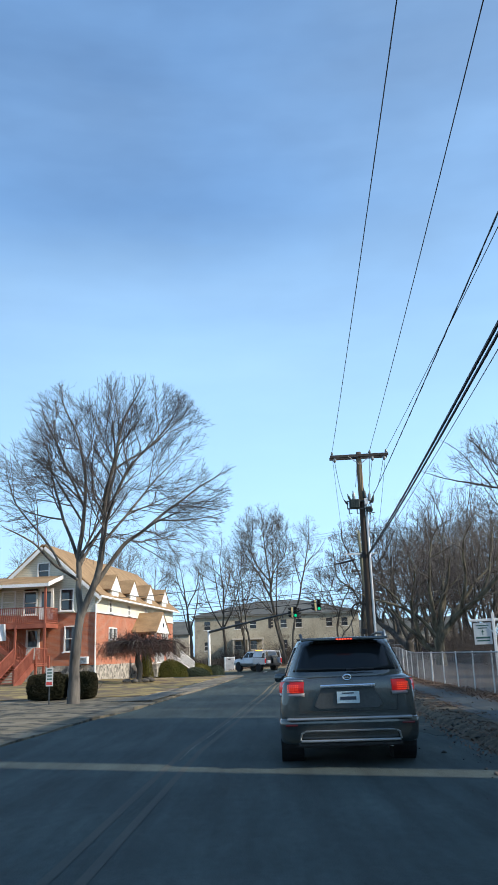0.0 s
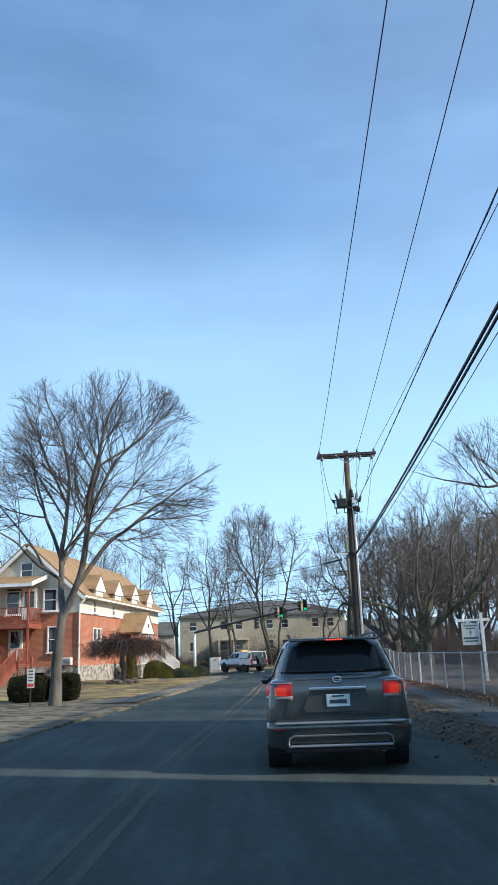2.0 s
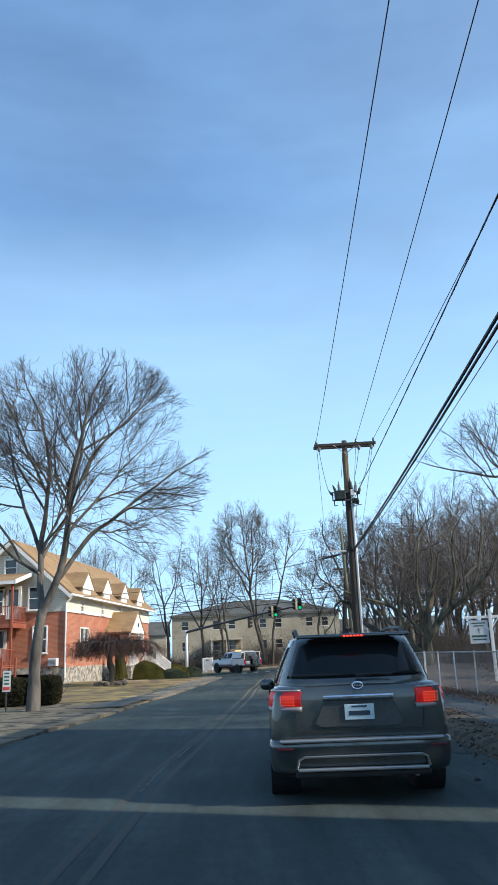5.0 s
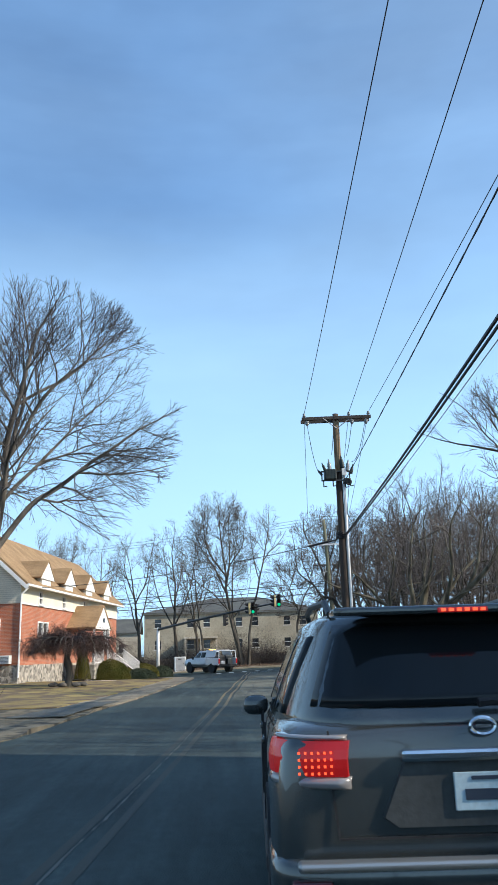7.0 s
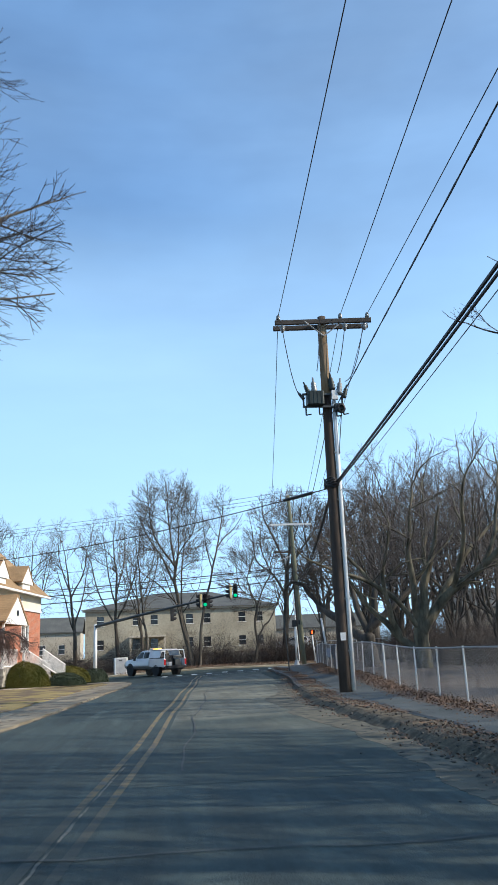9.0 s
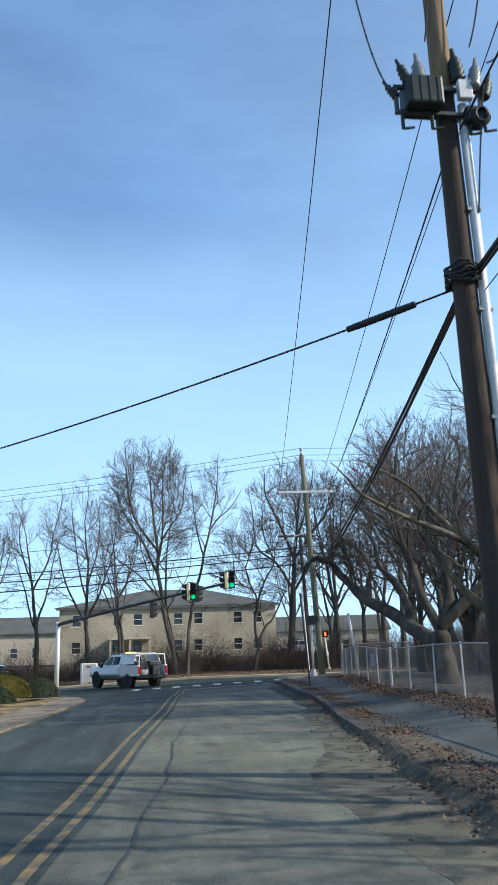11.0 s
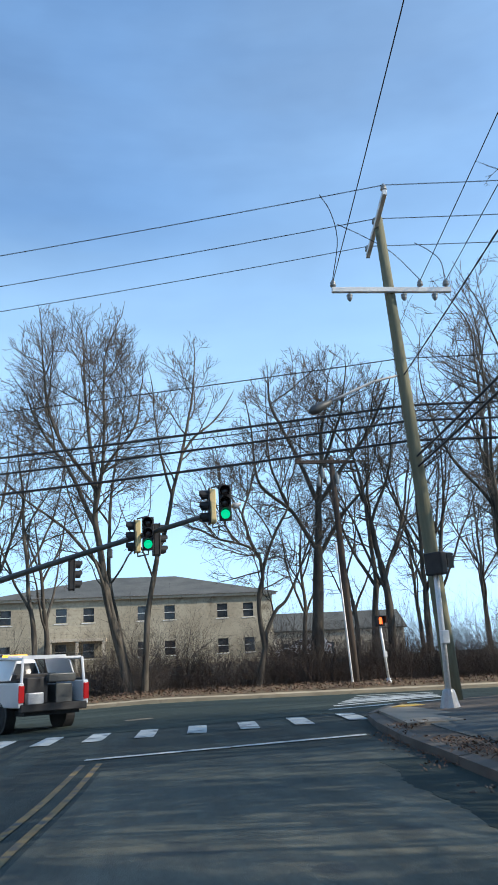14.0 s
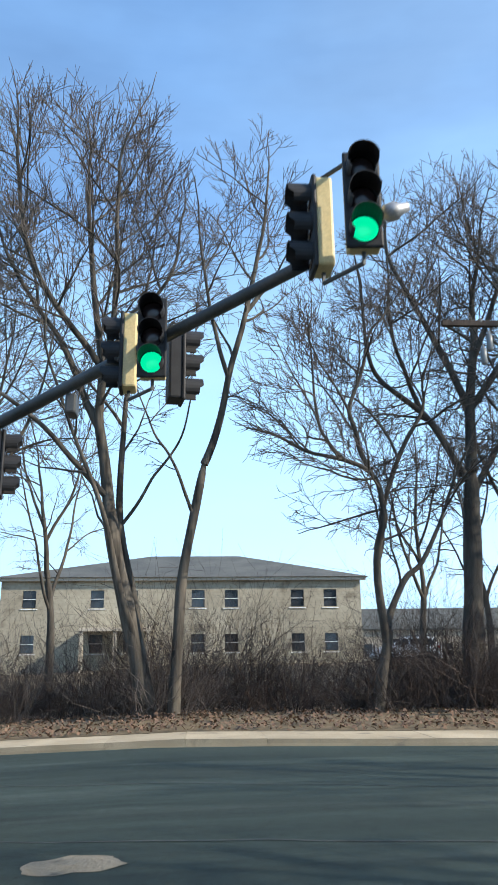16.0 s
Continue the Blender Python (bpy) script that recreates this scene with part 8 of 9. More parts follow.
def body_ring(y, w, zb, zt, crown=0.03):
    half = [(0, zb), (0.7 * w, zb), (0.93 * w, zb + 0.05), (0.985 * w, zb + 0.16), (w, 0.62), (0.995 * w, 0.82), (0.965 * w, zt - 0.09), (0.93 * w, zt - 0.03), (0.86 * w, zt), (0.45 * w, zt + crown * 0.8), (0, zt + crown)]
    half = [(x, min(z, zt + crown)) for x, z in half]
    return [(x, y, z) for x, z in half] + [(-x, y, z) for x, z in half[-2:0:-1]]


def wheel(owner, at, r, width, side):
    m = Matrix.Translation(at) @ Matrix.Rotation(radians(90 * side), 4, 'Y')
    t = bmesh.new()
    lathe(t, [(r * 0.62, -width / 2), (r * 0.92, -width / 2), (r, -width * 0.36), (r, width * 0.36), (r * 0.92, width / 2), (r * 0.62, width / 2)], (0, 0, 0), 28, m)
    ty = part("tyre", t, M_TYRE, owner, smooth=False)
    t = bmesh.new()
    lathe(t, [(r * 0.62, width * 0.1), (r * 0.62, width * 0.44), (r * 0.57, width * 0.44), (r * 0.54, width * 0.22), (r * 0.15, width * 0.3), (0.03, width * 0.32)], (0, 0, 0), 28, m)
    for k in range(5):
        a = k * math.tau / 5
        box(t, (math.cos(a) * r * 0.33, math.sin(a) * r * 0.33, width * 0.36), (r * 0.5, r * 0.14, width * 0.12), m @ Matrix.Translation((math.cos(a) * r * 0.33, math.sin(a) * r * 0.33, 0)) @ Matrix.Rotation(a, 4, 'Z') @ Matrix.Translation((-math.cos(a) * r * 0.33, -math.sin(a) * r * 0.33, 0)) if False else m @ Matrix.Rotation(a, 4, 'Z') @ Matrix.Translation((r * 0.33 - math.cos(a) * r * 0.33, -math.sin(a) * r * 0.33, 0)))
    part("rim", t, M_RIM, ty)
    return ty


class Cabin:
    """A glazed upper body: a rounded box that narrows towards the roof."""
    def __init__(self, w0, w1, r0, r1, f0, f1, z0, z1, n=5.0):
        self.v = (w0, w1, r0, r1, f0, f1, z0, z1)
        self.n = n

    def at(self, t):
        w0, w1, r0, r1, f0, f1, z0, z1 = self.v
        e = t ** 1.25
        return w0 + (w1 - w0) * e, r0 + (r1 - r0) * (t ** 1.15), f0 + (f1 - f0) * (t ** 0.95), z0 + (z1 - z0) * t

    def ring(self, t, k=48, grow=0.0):
        w, r, f, z = self.at(t)
        yc, hl = (r + f) / 2, (f - r) / 2
        out = []
        for i in range(k):
            a = i * math.tau / k
            c_, s_ = math.cos(a), math.sin(a)
            out.append(((w + grow) * math.copysign(abs(c_) ** (2 / self.n), c_), yc + (hl + grow) * math.copysign(abs(s_) ** (2 / self.n), s_), z))
        return out

    def end(self, x, t, front, off):
        w, r, f, z = self.at(t)
        yc, hl = (r + f) / 2, (f - r) / 2
        q = (1 - min(0.999, abs(x)) ** self.n) ** (1 / self.n)
        return Vector((x * w, yc + (hl + off) * q * (1 if front else -1), z))

    def side(self, y, t, sgn, off):
        w, r, f, z = self.at(t)
        yc, hl = (r + f) / 2, (f - r) / 2
        v = min(0.985, abs((y - yc) / hl))
        return Vector((sgn * (w + off) * (1 - v ** self.n) ** (1 / self.n), y, z))


def patch(bm, f, us, ts, thick):
    """A curved plate of some thickness over f(u, t, offset)."""
    for off in (0.0,):
        grid = [[bm.verts.new(f(u, t, thick)) for u in us] for t in ts]
        base = [[bm.verts.new(f(u, t, -0.02)) for u in us] for t in ts]
    for a in range(len(ts) - 1):
        for b in range(len(us) - 1):
            bm.faces.new((grid[a][b], grid[a][b + 1], grid[a + 1][b + 1], grid[a + 1][b]))
    rim = [(0, b) for b in range(len(us))] + [(a, len(us) - 1) for a in range(1, len(ts))] + [(len(ts) - 1, b) for b in range(len(us) - 2, -1, -1)] + [(a, 0) for a in range(len(ts) - 2, 0, -1)]
    for (a, b), (c_, d) in zip(rim, rim[1:] + rim[:1]):
        bm.faces.new((grid[a][b], base[a][b], base[c_][d], grid[c_][d]))


def estate_car(m, paint, label, name="suv", lit=True, detail=True):
    car = thing(name, m, label, "car")
    L = 4.79
    rows = [(0.0, 0.78, 0.42, 1.12), (0.012, 0.85, 0.38, 1.135), (0.045, 0.9, 0.35, 1.15), (0.11, 0.93, 0.33, 1.17), (0.35, 0.95, 0.3, 1.19), (0.9, 0.955, 0.28, 1.18), (1.8, 0.955, 0.27, 1.16), (2.8, 0.955, 0.27, 1.13),
            (3.45, 0.95, 0.27, 1.1), (3.8, 0.94, 0.28, 1.06), (4.3, 0.91, 0.3, 0.98), (4.62, 0.84, 0.34, 0.86), (4.76, 0.7, 0.42, 0.76), (4.79, 0.55, 0.48, 0.7)]
    bm = bmesh.new()
    loft(bm, [body_ring(*q) for q in rows])
    body = part("body", bm, paint, car, smooth=True)
    cab_ = Cabin(0.9, 0.68, 0.02, 0.36, 3.72, 2.55, 1.13, 1.67)
    bm = bmesh.new()
    loft(bm, [cab_.ring(t) for t in (0, 0.15, 0.35, 0.55, 0.75, 0.9, 0.97)] + [[(x * k, 1.5 + (y - 1.5) * k, z) for x, y, _ in cab_.ring(0.98)] for k, z in ((0.97, 1.675), (0.9, 1.695), (0.6, 1.72), (0.2, 1.728))])
    part("roof_shell", bm, paint, car, smooth=True)
    gl = bmesh.new()
    patch(gl, lambda u, t, o: cab_.end(u, t, False, o), frange(-0.86, 0.86, 0.1), frange(0.22, 0.93, 0.1), 0.008)
    rw = part("rear_window", gl, M_GLASS_T, car, "dark tinted rear window", True)
    gl = bmesh.new()
    patch(gl, lambda u, t, o: cab_.end(u, t, True, o), frange(-0.86, 0.86, 0.1), frange(0.06, 0.9, 0.12), 0.008)
    part("windscreen", gl, M_GLASS_T, car, "", True)
    for sg in (-1, 1):
        for a, b in ((0.62, 1.18), (1.26, 2.12), (2.2, 3.05)):
            gl = bmesh.new()
            patch(gl, lambda u, t, o, s_=sg: cab_.side(u, t, s_, o), frange(a, b, 0.14), frange(0.12, 0.84, 0.12), 0.008)
            part("side_window", gl, M_GLASS_T, car, "", True)
        # door seams and handles, sill
        for y in (1.22, 2.16, 3.2):
            s_ = bmesh.new()
            box(s_, (sg * 0.953, y, 0.75), (0.012, 0.012, 0.72))
            part("door_seam", s_, M_BLACK, car)
        for y in (1.36, 2.36):
            s_ = bmesh.new()
            box(s_, (sg * 0.96, y, 1.0), (0.03, 0.2, 0.035), None, 0.01)
            part("door_handle", s_, paint, car)
        s_ = bmesh.new()
        box(s_, (sg * 0.945, 2.3, 0.36), (0.05, 2.3, 0.1), None, 0.02)
        part("sill_trim", s_, M_BLACK, car)
        for y in (0.98, 3.78):
            a_ = bmesh.new()
            m_ = Matrix.Translation((sg * 0.80, y, 0.38)) @ Matrix.Rotation(radians(90), 4, 'Y')
            lathe(a_, [(0.43, -0.16), (0.435, 0.16), (0.3, 0.165)], (0, 0, 0), 28, m_)
            part("wheel_arch", a_, M_BLACK, car)
            wheel(car, (sg * 0.83, y, 0.365), 0.365, 0.24, sg)
        mi = bmesh.new()
        box(mi, (sg * 1.0, 3.02, 1.1), (0.2, 0.12, 0.15), None, 0.055)
        bmesh.ops.bevel(mi, geom=mi.edges[:], offset=0.01, segments=2, affect='EDGES')
        part("mirror", mi, paint, car, smooth=True)
        # tail lamps wrap round the corner
        def lamp_shell(z0_, z1_, a0_, a1_, out_):
            """A lamp glass that wraps round the rear corner between two heights."""
            g_ = bmesh.new()
            rows_ = []
            for k_ in range(5):
                t_ = k_ / 4
                z_ = z0_ + (z1_ - z0_) * t_
                w_, r_ = 0.956 - 0.10 * (z_ - 0.94), -0.05 + 0.05 * (z_ - 0.94)
                bul = out_ + 0.012 * math.sin(math.pi * t_)
                row_ = []
                for i_ in range(13):
                    a_ = radians(a0_ + (a1_ - a0_) * i_ / 12)
                    ex_ = 2 / 6.0
                    x_, y_ = (w_ + bul) * math.cos(a_) ** ex_, 1.0 - (1.0 - r_ + bul) * math.sin(a_) ** ex_
                    row_.append((Vector((sg * x_, y_, z_)), Vector((sg * (x_ - 0.04 * math.cos(a_)), y_ + 0.04 * math.sin(a_), z_))))
                rows_.append([(g_.verts.new(p_), g_.verts.new(q_)) for p_, q_ in row_])
            for ra, rb in zip(rows_, rows_[1:]):
                for i_ in range(12):
                    g_.faces.new((ra[i_][0], ra[i_ + 1][0], rb[i_ + 1][0], rb[i_][0]))
            for i_ in range(12):
                for rr_ in (rows_[0], rows_[-1]):
                    g_.faces.new((rr_[i_][0], rr_[i_ + 1][0], rr_[i_ + 1][1], rr_[i_][1]))
            for ra, rb in zip(rows_, rows_[1:]):
                for i_ in (0, 12):
                    g_.faces.new((ra[i_][0], rb[i_][0], rb[i_][1], ra[i_][1]))
            return g_
        tl = lamp_shell(0.972, 1.118, 75, 18, 0.01)
        lamp = part("tail_lamp", tl, M_TAIL_ON if lit else M_TAIL, car, "lit red tail lamp" if lit else "red tail lamp")
        tl = lamp_shell(0.922, 0.97, 76, 20, 0.008)
        part("reverse_lens", tl, M_CLEAR, lamp, "", True)
        tl = lamp_shell(1.12, 1.142, 74, 22, 0.002)
        part("clear_lens", tl, M_CLEAR, lamp, "", True)
        if lit:
            tl = bmesh.new()
            for i_ in range(6):
                for k_ in range(4):
                    box(tl, (sg * (0.685 + 0.028 * i_), -0.056 + 0.006 * (i_ > 3) * (i_ - 3), 0.99 + 0.028 * k_), (0.010, 0.008, 0.010))
            part("diode", tl, M_LED_ON, lamp)["kind"] = "stuff"
        rf = bmesh.new()
        box(rf, (sg * 0.79, -0.07, 0.56), (0.17, 0.05, 0.03), None, 0.008)
        part("reflector", rf, M_REFLECTOR, car, "red bumper reflector")
        rr = bmesh.new()
        tube(rr, [(sg * 0.6, 0.55, 1.69), (sg * 0.61, 0.7, 1.76), (sg * 0.62, 1.6, 1.785), (sg * 0.6, 2.3, 1.765), (sg * 0.57, 2.45, 1.7)], 0.02, 8)
        part("roof_rail", rr, M_STEEL_D, car)
    if detail:
        b = bmesh.new()
        bb_ = Cabin(0.95, 0.962, -0.05, -0.10, 0.8, 0.8, 0.30, 0.64, 5.0)
        loft(b, [bb_.ring(t, 56, g_) for t, g_ in ((0.0, -0.06), (0.08, -0.015), (0.25, 0.0), (0.5, 0.004), (0.75, 0.004), (0.93, 0.0), (1.0, -0.03))])
        bump_ = part("rear_bumper", b, paint, car, smooth=True)
        # silver bar on the bumper ledge stands in for the sky's reflection there
        b = bmesh.new()
        box(b, (0, -0.085, 0.632), (1.7, 0.08, 0.04), None, 0.016)
        part("bumper_step", b, M_SILVER, bump_, "bumper ledge coloured silver as a sky reflection")
        b = bmesh.new()
        tube(b, [(-0.68, -0.095, 0.36), (-0.66, -0.11, 0.45), (-0.6, -0.118, 0.478), (0.6, -0.118, 0.478), (0.66, -0.11, 0.45), (0.68, -0.095, 0.36)], 0.013, 6)
        box(b, (0, -0.085, 0.35), (1.34, 0.06, 0.035), None, 0.012)
        part("skid_plate", b, M_SILVER, bump_, "silver lower strip")
        b = bmesh.new()
        box(b, (0, 0.02, 0.30), (1.4, 0.14, 0.07), None, 0.02)
        part("lower_valance", b, M_BLACK, bump_)
        b = bmesh.new()
        box(b, (0, -0.035, 1.05), (0.76, 0.05, 0.055), None, 0.018)
        part("chrome_garnish", b, M_CHROME, car, "chrome handle strip")
        b = bmesh.new()
        q_ = [(-0.36, 1.02), (0.36, 1.02), (0.46, 0.80), (0.40, 0.76), (-0.40, 0.76), (-0.46, 0.80)]
        v0 = [b.verts.new((x, -0.024, z)) for x, z in q_]
        v1 = [b.verts.new((x * 1.03, 0.02, z)) for x, z in q_]
        b.faces.new(v0)
        for k in range(6):
            b.faces.new((v0[k], v0[(k + 1) % 6], v1[(k + 1) % 6], v1[k]))
        part("plate_recess", b, M_STEEL_D, car)
        b = bmesh.new()
        box(b, (0, -0.035, 0.9), (0.31, 0.015, 0.155), None, 0.004)
        plate = part("number_plate", b, M_PLATE, car, "pale blue number plate with dark bars")
        b = bmesh.new()
        box(b, (0, -0.046, 0.888), (0.22, 0.004, 0.045))
        part("plate_bar", b, M_NAVY, plate)
        b = bmesh.new()
        box(b, (0, -0.046, 0.955), (0.16, 0.004, 0.016))
        part("plate_caption", b, M_NAVY, plate)
        b = bmesh.new()
        tube(b, [(0.055 * math.cos(i * math.tau / 20), -0.02, 1.165 + 0.036 * math.sin(i * math.tau / 20)) for i in range(21)], 0.008, 5)
        box(b, (0, -0.02, 1.165), (0.07, 0.012, 0.012))
        part("badge", b, M_CHROME, car, "chrome oval badge")
        b = bmesh.new()
        box(b, (0, 0.27, 1.685), (1.24, 0.26, 0.04), None, 0.015)
        sp = part("spoiler", b, paint, car)
        b = bmesh.new()
        box(b, (0, 0.135, 1.68), (0.24, 0.02, 0.024), None, 0.006)
        hb = part("high_brake_lamp", b, M_TAIL_ON, sp, "lit red strip lamp")
        b = bmesh.new()
        for k in range(6):
            box(b, (-0.095 + 0.038 * k, 0.123, 1.68), (0.022, 0.01, 0.015))
        part("diode", b, M_LED_ON, hb)["kind"] = "stuff"
        b = bmesh.new()
        tube(b, [(0.0, 0.02, 1.26), (0.2, 0.02, 1.275), (0.38, 0.02, 1.265)], [0.022, 0.012, 0.01], 6)
        part("rear_wiper", b, M_BLACK, rw)
        b = bmesh.new()
        for sx in (-1, 1):
            tube(b, [(sx * 0.66, -0.02, 0.72), (sx * 0.68, -0.005, 0.9), (sx * 0.69, 0.0, 1.16)], 0.006, 4)
        tube(b, [(-0.66, -0.02, 0.72), (0.66, -0.02, 0.72)], 0.006, 4)
        part("tailgate_seam", b, M_BLACK, car)
        b = bmesh.new()
        tube(b, [(0.55, 0.25, 0.3), (0.55, -0.04, 0.29)], 0.035, 10)
        part("exhaust", b, M_SILVER, car)
    else:
        b = bmesh.new()
        box(b, (0, 0.0, 0.46), (1.75, 0.12, 0.3), None, 0.05)
        part("rear_bumper", b, paint, car)
    for sg in (-1, 1):
        b = bmesh.new()
        box(b, (sg * 0.66, 4.6, 0.74), (0.34, 0.24, 0.16), None, 0.04)
        part("headlamp", b, M_CLEAR, car)
    b = bmesh.new()
    box(b, (0, 4.75, 0.62), (0.8, 0.06, 0.16), None, 0.02)
    part("grille", b, M_BLACK, car)
    b = bmesh.new()
    box(b, (0, 2.4, 0.3), (1.5, 4.2, 0.12))
    part("underbody", b, M_BLACK, car)
    return car

estate_car(Matrix.Translation((1.16, 10.72, 0.0)) @ Matrix.Rotation(radians(-3.0), 4, 'Z') @ Matrix.Scale(0.935, 4), M_PAINT, "dark grey metallic seven-seat SUV with lit brake lamps")

# white pickup with a utility body, turning at the crossing
tr = thing("pickup_truck", Matrix.Translation((1.6, 79.9, -0.15)) @ Matrix.Rotation(radians(33), 4, 'Z'), "white pickup truck with open dark utility body", "truck")
bm = bmesh.new()
loft(bm, [body_ring(y, w, zb, zt) for y, w, zb, zt in ((2.05, 0.97, 0.5, 1.25), (2.4, 1.0, 0.48, 1.28), (3.6, 1.0, 0.48, 1.28), (4.3, 1.0, 0.48, 1.27), (5.0, 0.99, 0.5, 1.24), (5.6, 0.96, 0.52, 1.18), (5.85, 0.88, 0.56, 1.1), (5.9, 0.8, 0.6, 1.0))])
part("cab_body", bm, M_WHITE_CAR, tr, smooth=True)
tc_ = Cabin(0.9, 0.7, 2.1, 2.3, 4.6, 3.75, 1.25, 1.86)
bm = bmesh.new()
loft(bm, [tc_.ring(t) for t in (0, 0.2, 0.5, 0.8, 0.97)] + [[(x * k, 3.1 + (y - 3.1) * k, z) for x, y, _ in tc_.ring(0.98)] for k, z in ((0.95, 1.88), (0.6, 1.9), (0.2, 1.905))])
part("cab_roof", bm, M_WHITE_CAR, tr, smooth=True)
gl = bmesh.new()
patch(gl, lambda u, t, o: tc_.end(u, t, False, o), frange(-0.8, 0.8, 0.1), frange(0.15, 0.85, 0.14), 0.008)
part("rear_window", gl, M_GLASS_T, tr)
gl = bmesh.new()
patch(gl, lambda u, t, o: tc_.end(u, t, True, o), frange(-0.86, 0.86, 0.1), frange(0.1, 0.9, 0.14), 0.008)
part("windscreen", gl, M_GLASS_T, tr)
for sg in (-1, 1):
    for a, b in ((2.4, 3.05), (3.15, 4.05)):
        gl = bmesh.new()
        patch(gl, lambda u, t, o, s_=sg: tc_.side(u, t, s_, o), frange(a, b, 0.15), frange(0.12, 0.85, 0.14), 0.008)
        part("side_window", gl, M_GLASS_T, tr)
    bm = bmesh.new()
    box(bm, (sg * 0.93, 1.02, 0.95), (0.16, 2.05, 0.62), None, 0.03)
    part("bed_side", bm, M_WHITE_CAR, tr)
    for y in (1.15, 4.85):
        a_ = bmesh.new()
        lathe(a_, [(0.5, -0.14), (0.505, 0.13), (0.3, 0.135)], (0, 0, 0), 28, Matrix.Translation((sg * 0.86, y, 0.46)) @ Matrix.Rotation(radians(90), 4, 'Y'))
        part("wheel_arch", a_, M_BLACK, tr)
        wheel(tr, (sg * 0.88, y, 0.42), 0.42, 0.26, sg)
    bm = bmesh.new()
    box(bm, (sg * 0.93, -0.02, 0.98), (0.14, 0.06, 0.42), None, 0.01)
    part("tail_lamp", bm, M_TAIL_ON, tr, "lit red tail lamp")
    bm = bmesh.new()
    box(bm, (sg * 1.12, 4.0, 1.3), (0.2, 0.12, 0.28), None, 0.04)
    part("mirror", bm, M_BLACK, tr)
    bm = bmesh.new()
    tube(bm, [(sg * 0.9, 0.06, 1.26), (sg * 0.86, 0.08, 1.84), (sg * 0.82, 2.2, 1.93)], 0.04, 8)
    part("rack_bar", bm, M_WHITE_CAR, tr)
    # raised side flap of the utility body, leaning inwards
    bm = bmesh.new()
    loft(bm, [[(sg * (0.99 - k_), y_, z_), (sg * (0.95 - k_), y_, z_), (sg * (0.78 - k_), y_, zt_), (sg * (0.82 - k_), y_, zt_)] for y_, z_, zt_, k_ in
              ((0.62, 1.33, 1.8, 0.02), (1.0, 1.32, 1.86, 0.0), (1.6, 1.32, 1.88, 0.0), (2.12, 1.32, 1.9, 0.0))])
    part("side_flap", bm, M_WHITE_CAR, tr, "white hinged side panel")
    bm = bmesh.new()
    box(bm, (sg * 0.955, 1.1, 1.29), (0.06, 1.95, 0.05), None, 0.01)
    part("seal_strip", bm, M_BLACK, tr, "black rubber strip")
bm = bmesh.new()
box(bm, (0, 1.0, 0.68), (1.75, 2.1, 0.08))
part("bed_floor", bm, M_BLACK, tr)
bm = bmesh.new()
box(bm, (0, 0.02, 0.62), (1.9, 0.14, 0.2), None, 0.03)
part("rear_bumper", bm, M_BLACK, tr)
for x, y, z, sx, sy, sz, mm in ((-0.35, 0.6, 1.05, 0.6, 0.7, 0.65, M_BLACK), (0.4, 0.5, 0.95, 0.5, 0.6, 0.5, M_STEEL_D), (0.1, 1.5, 1.1, 1.2, 0.6, 0.75, M_BLACK), (0.3, 0.2, 1.35, 0.8, 0.16, 0.22, M_STEEL_D), (-0.5, 0.12, 0.85, 0.45, 0.2, 0.3, M_ALU)):
    bm = bmesh.new()
    box(bm, (x, y, z), (sx, sy, sz), None, 0.03)
    part("equipment_box", bm, mm, tr)
bm = bmesh.new()
box(bm, (0, 1.0, 1.93), (1.7, 0.06, 0.05))
box(bm, (0, 0.15, 1.87), (1.7, 0.06, 0.05))
part("rack_crossbar", bm, M_WHITE_CAR, tr)
bm = bmesh.new()
box(bm, (0.1, 2.6, 1.97), (0.7, 0.22, 0.1), None, 0.03)
part("beacon_bar", bm, M_AMBER, tr, "amber roof beacon")
bm = bmesh.new()
box(bm, (0, 2.9, 0.5), (1.6, 5.6, 0.14))
part("chassis", bm, M_BLACK, tr)

estate_car(Matrix.Translation((28, 88, 0.1)) @ Matrix.Rotation(radians(80), 4, 'Z'), M_WHITE_CAR, "white car parked beyond the fence", "car", False, False)
estate_car(Matrix.Translation((-9.8, 98.0, -0.35)) @ Matrix.Rotation(radians(75), 4, 'Z'), M_WHITE_CAR, "white car parked beyond the shrubs", "car", False, False)
estate_car(Matrix.Translation((20.9, 128.0, 1.4)) @ Matrix.Rotation(radians(85), 4, 'Z'), M_WHITE_CAR, "white car parked by the beige building", "car", False, False)

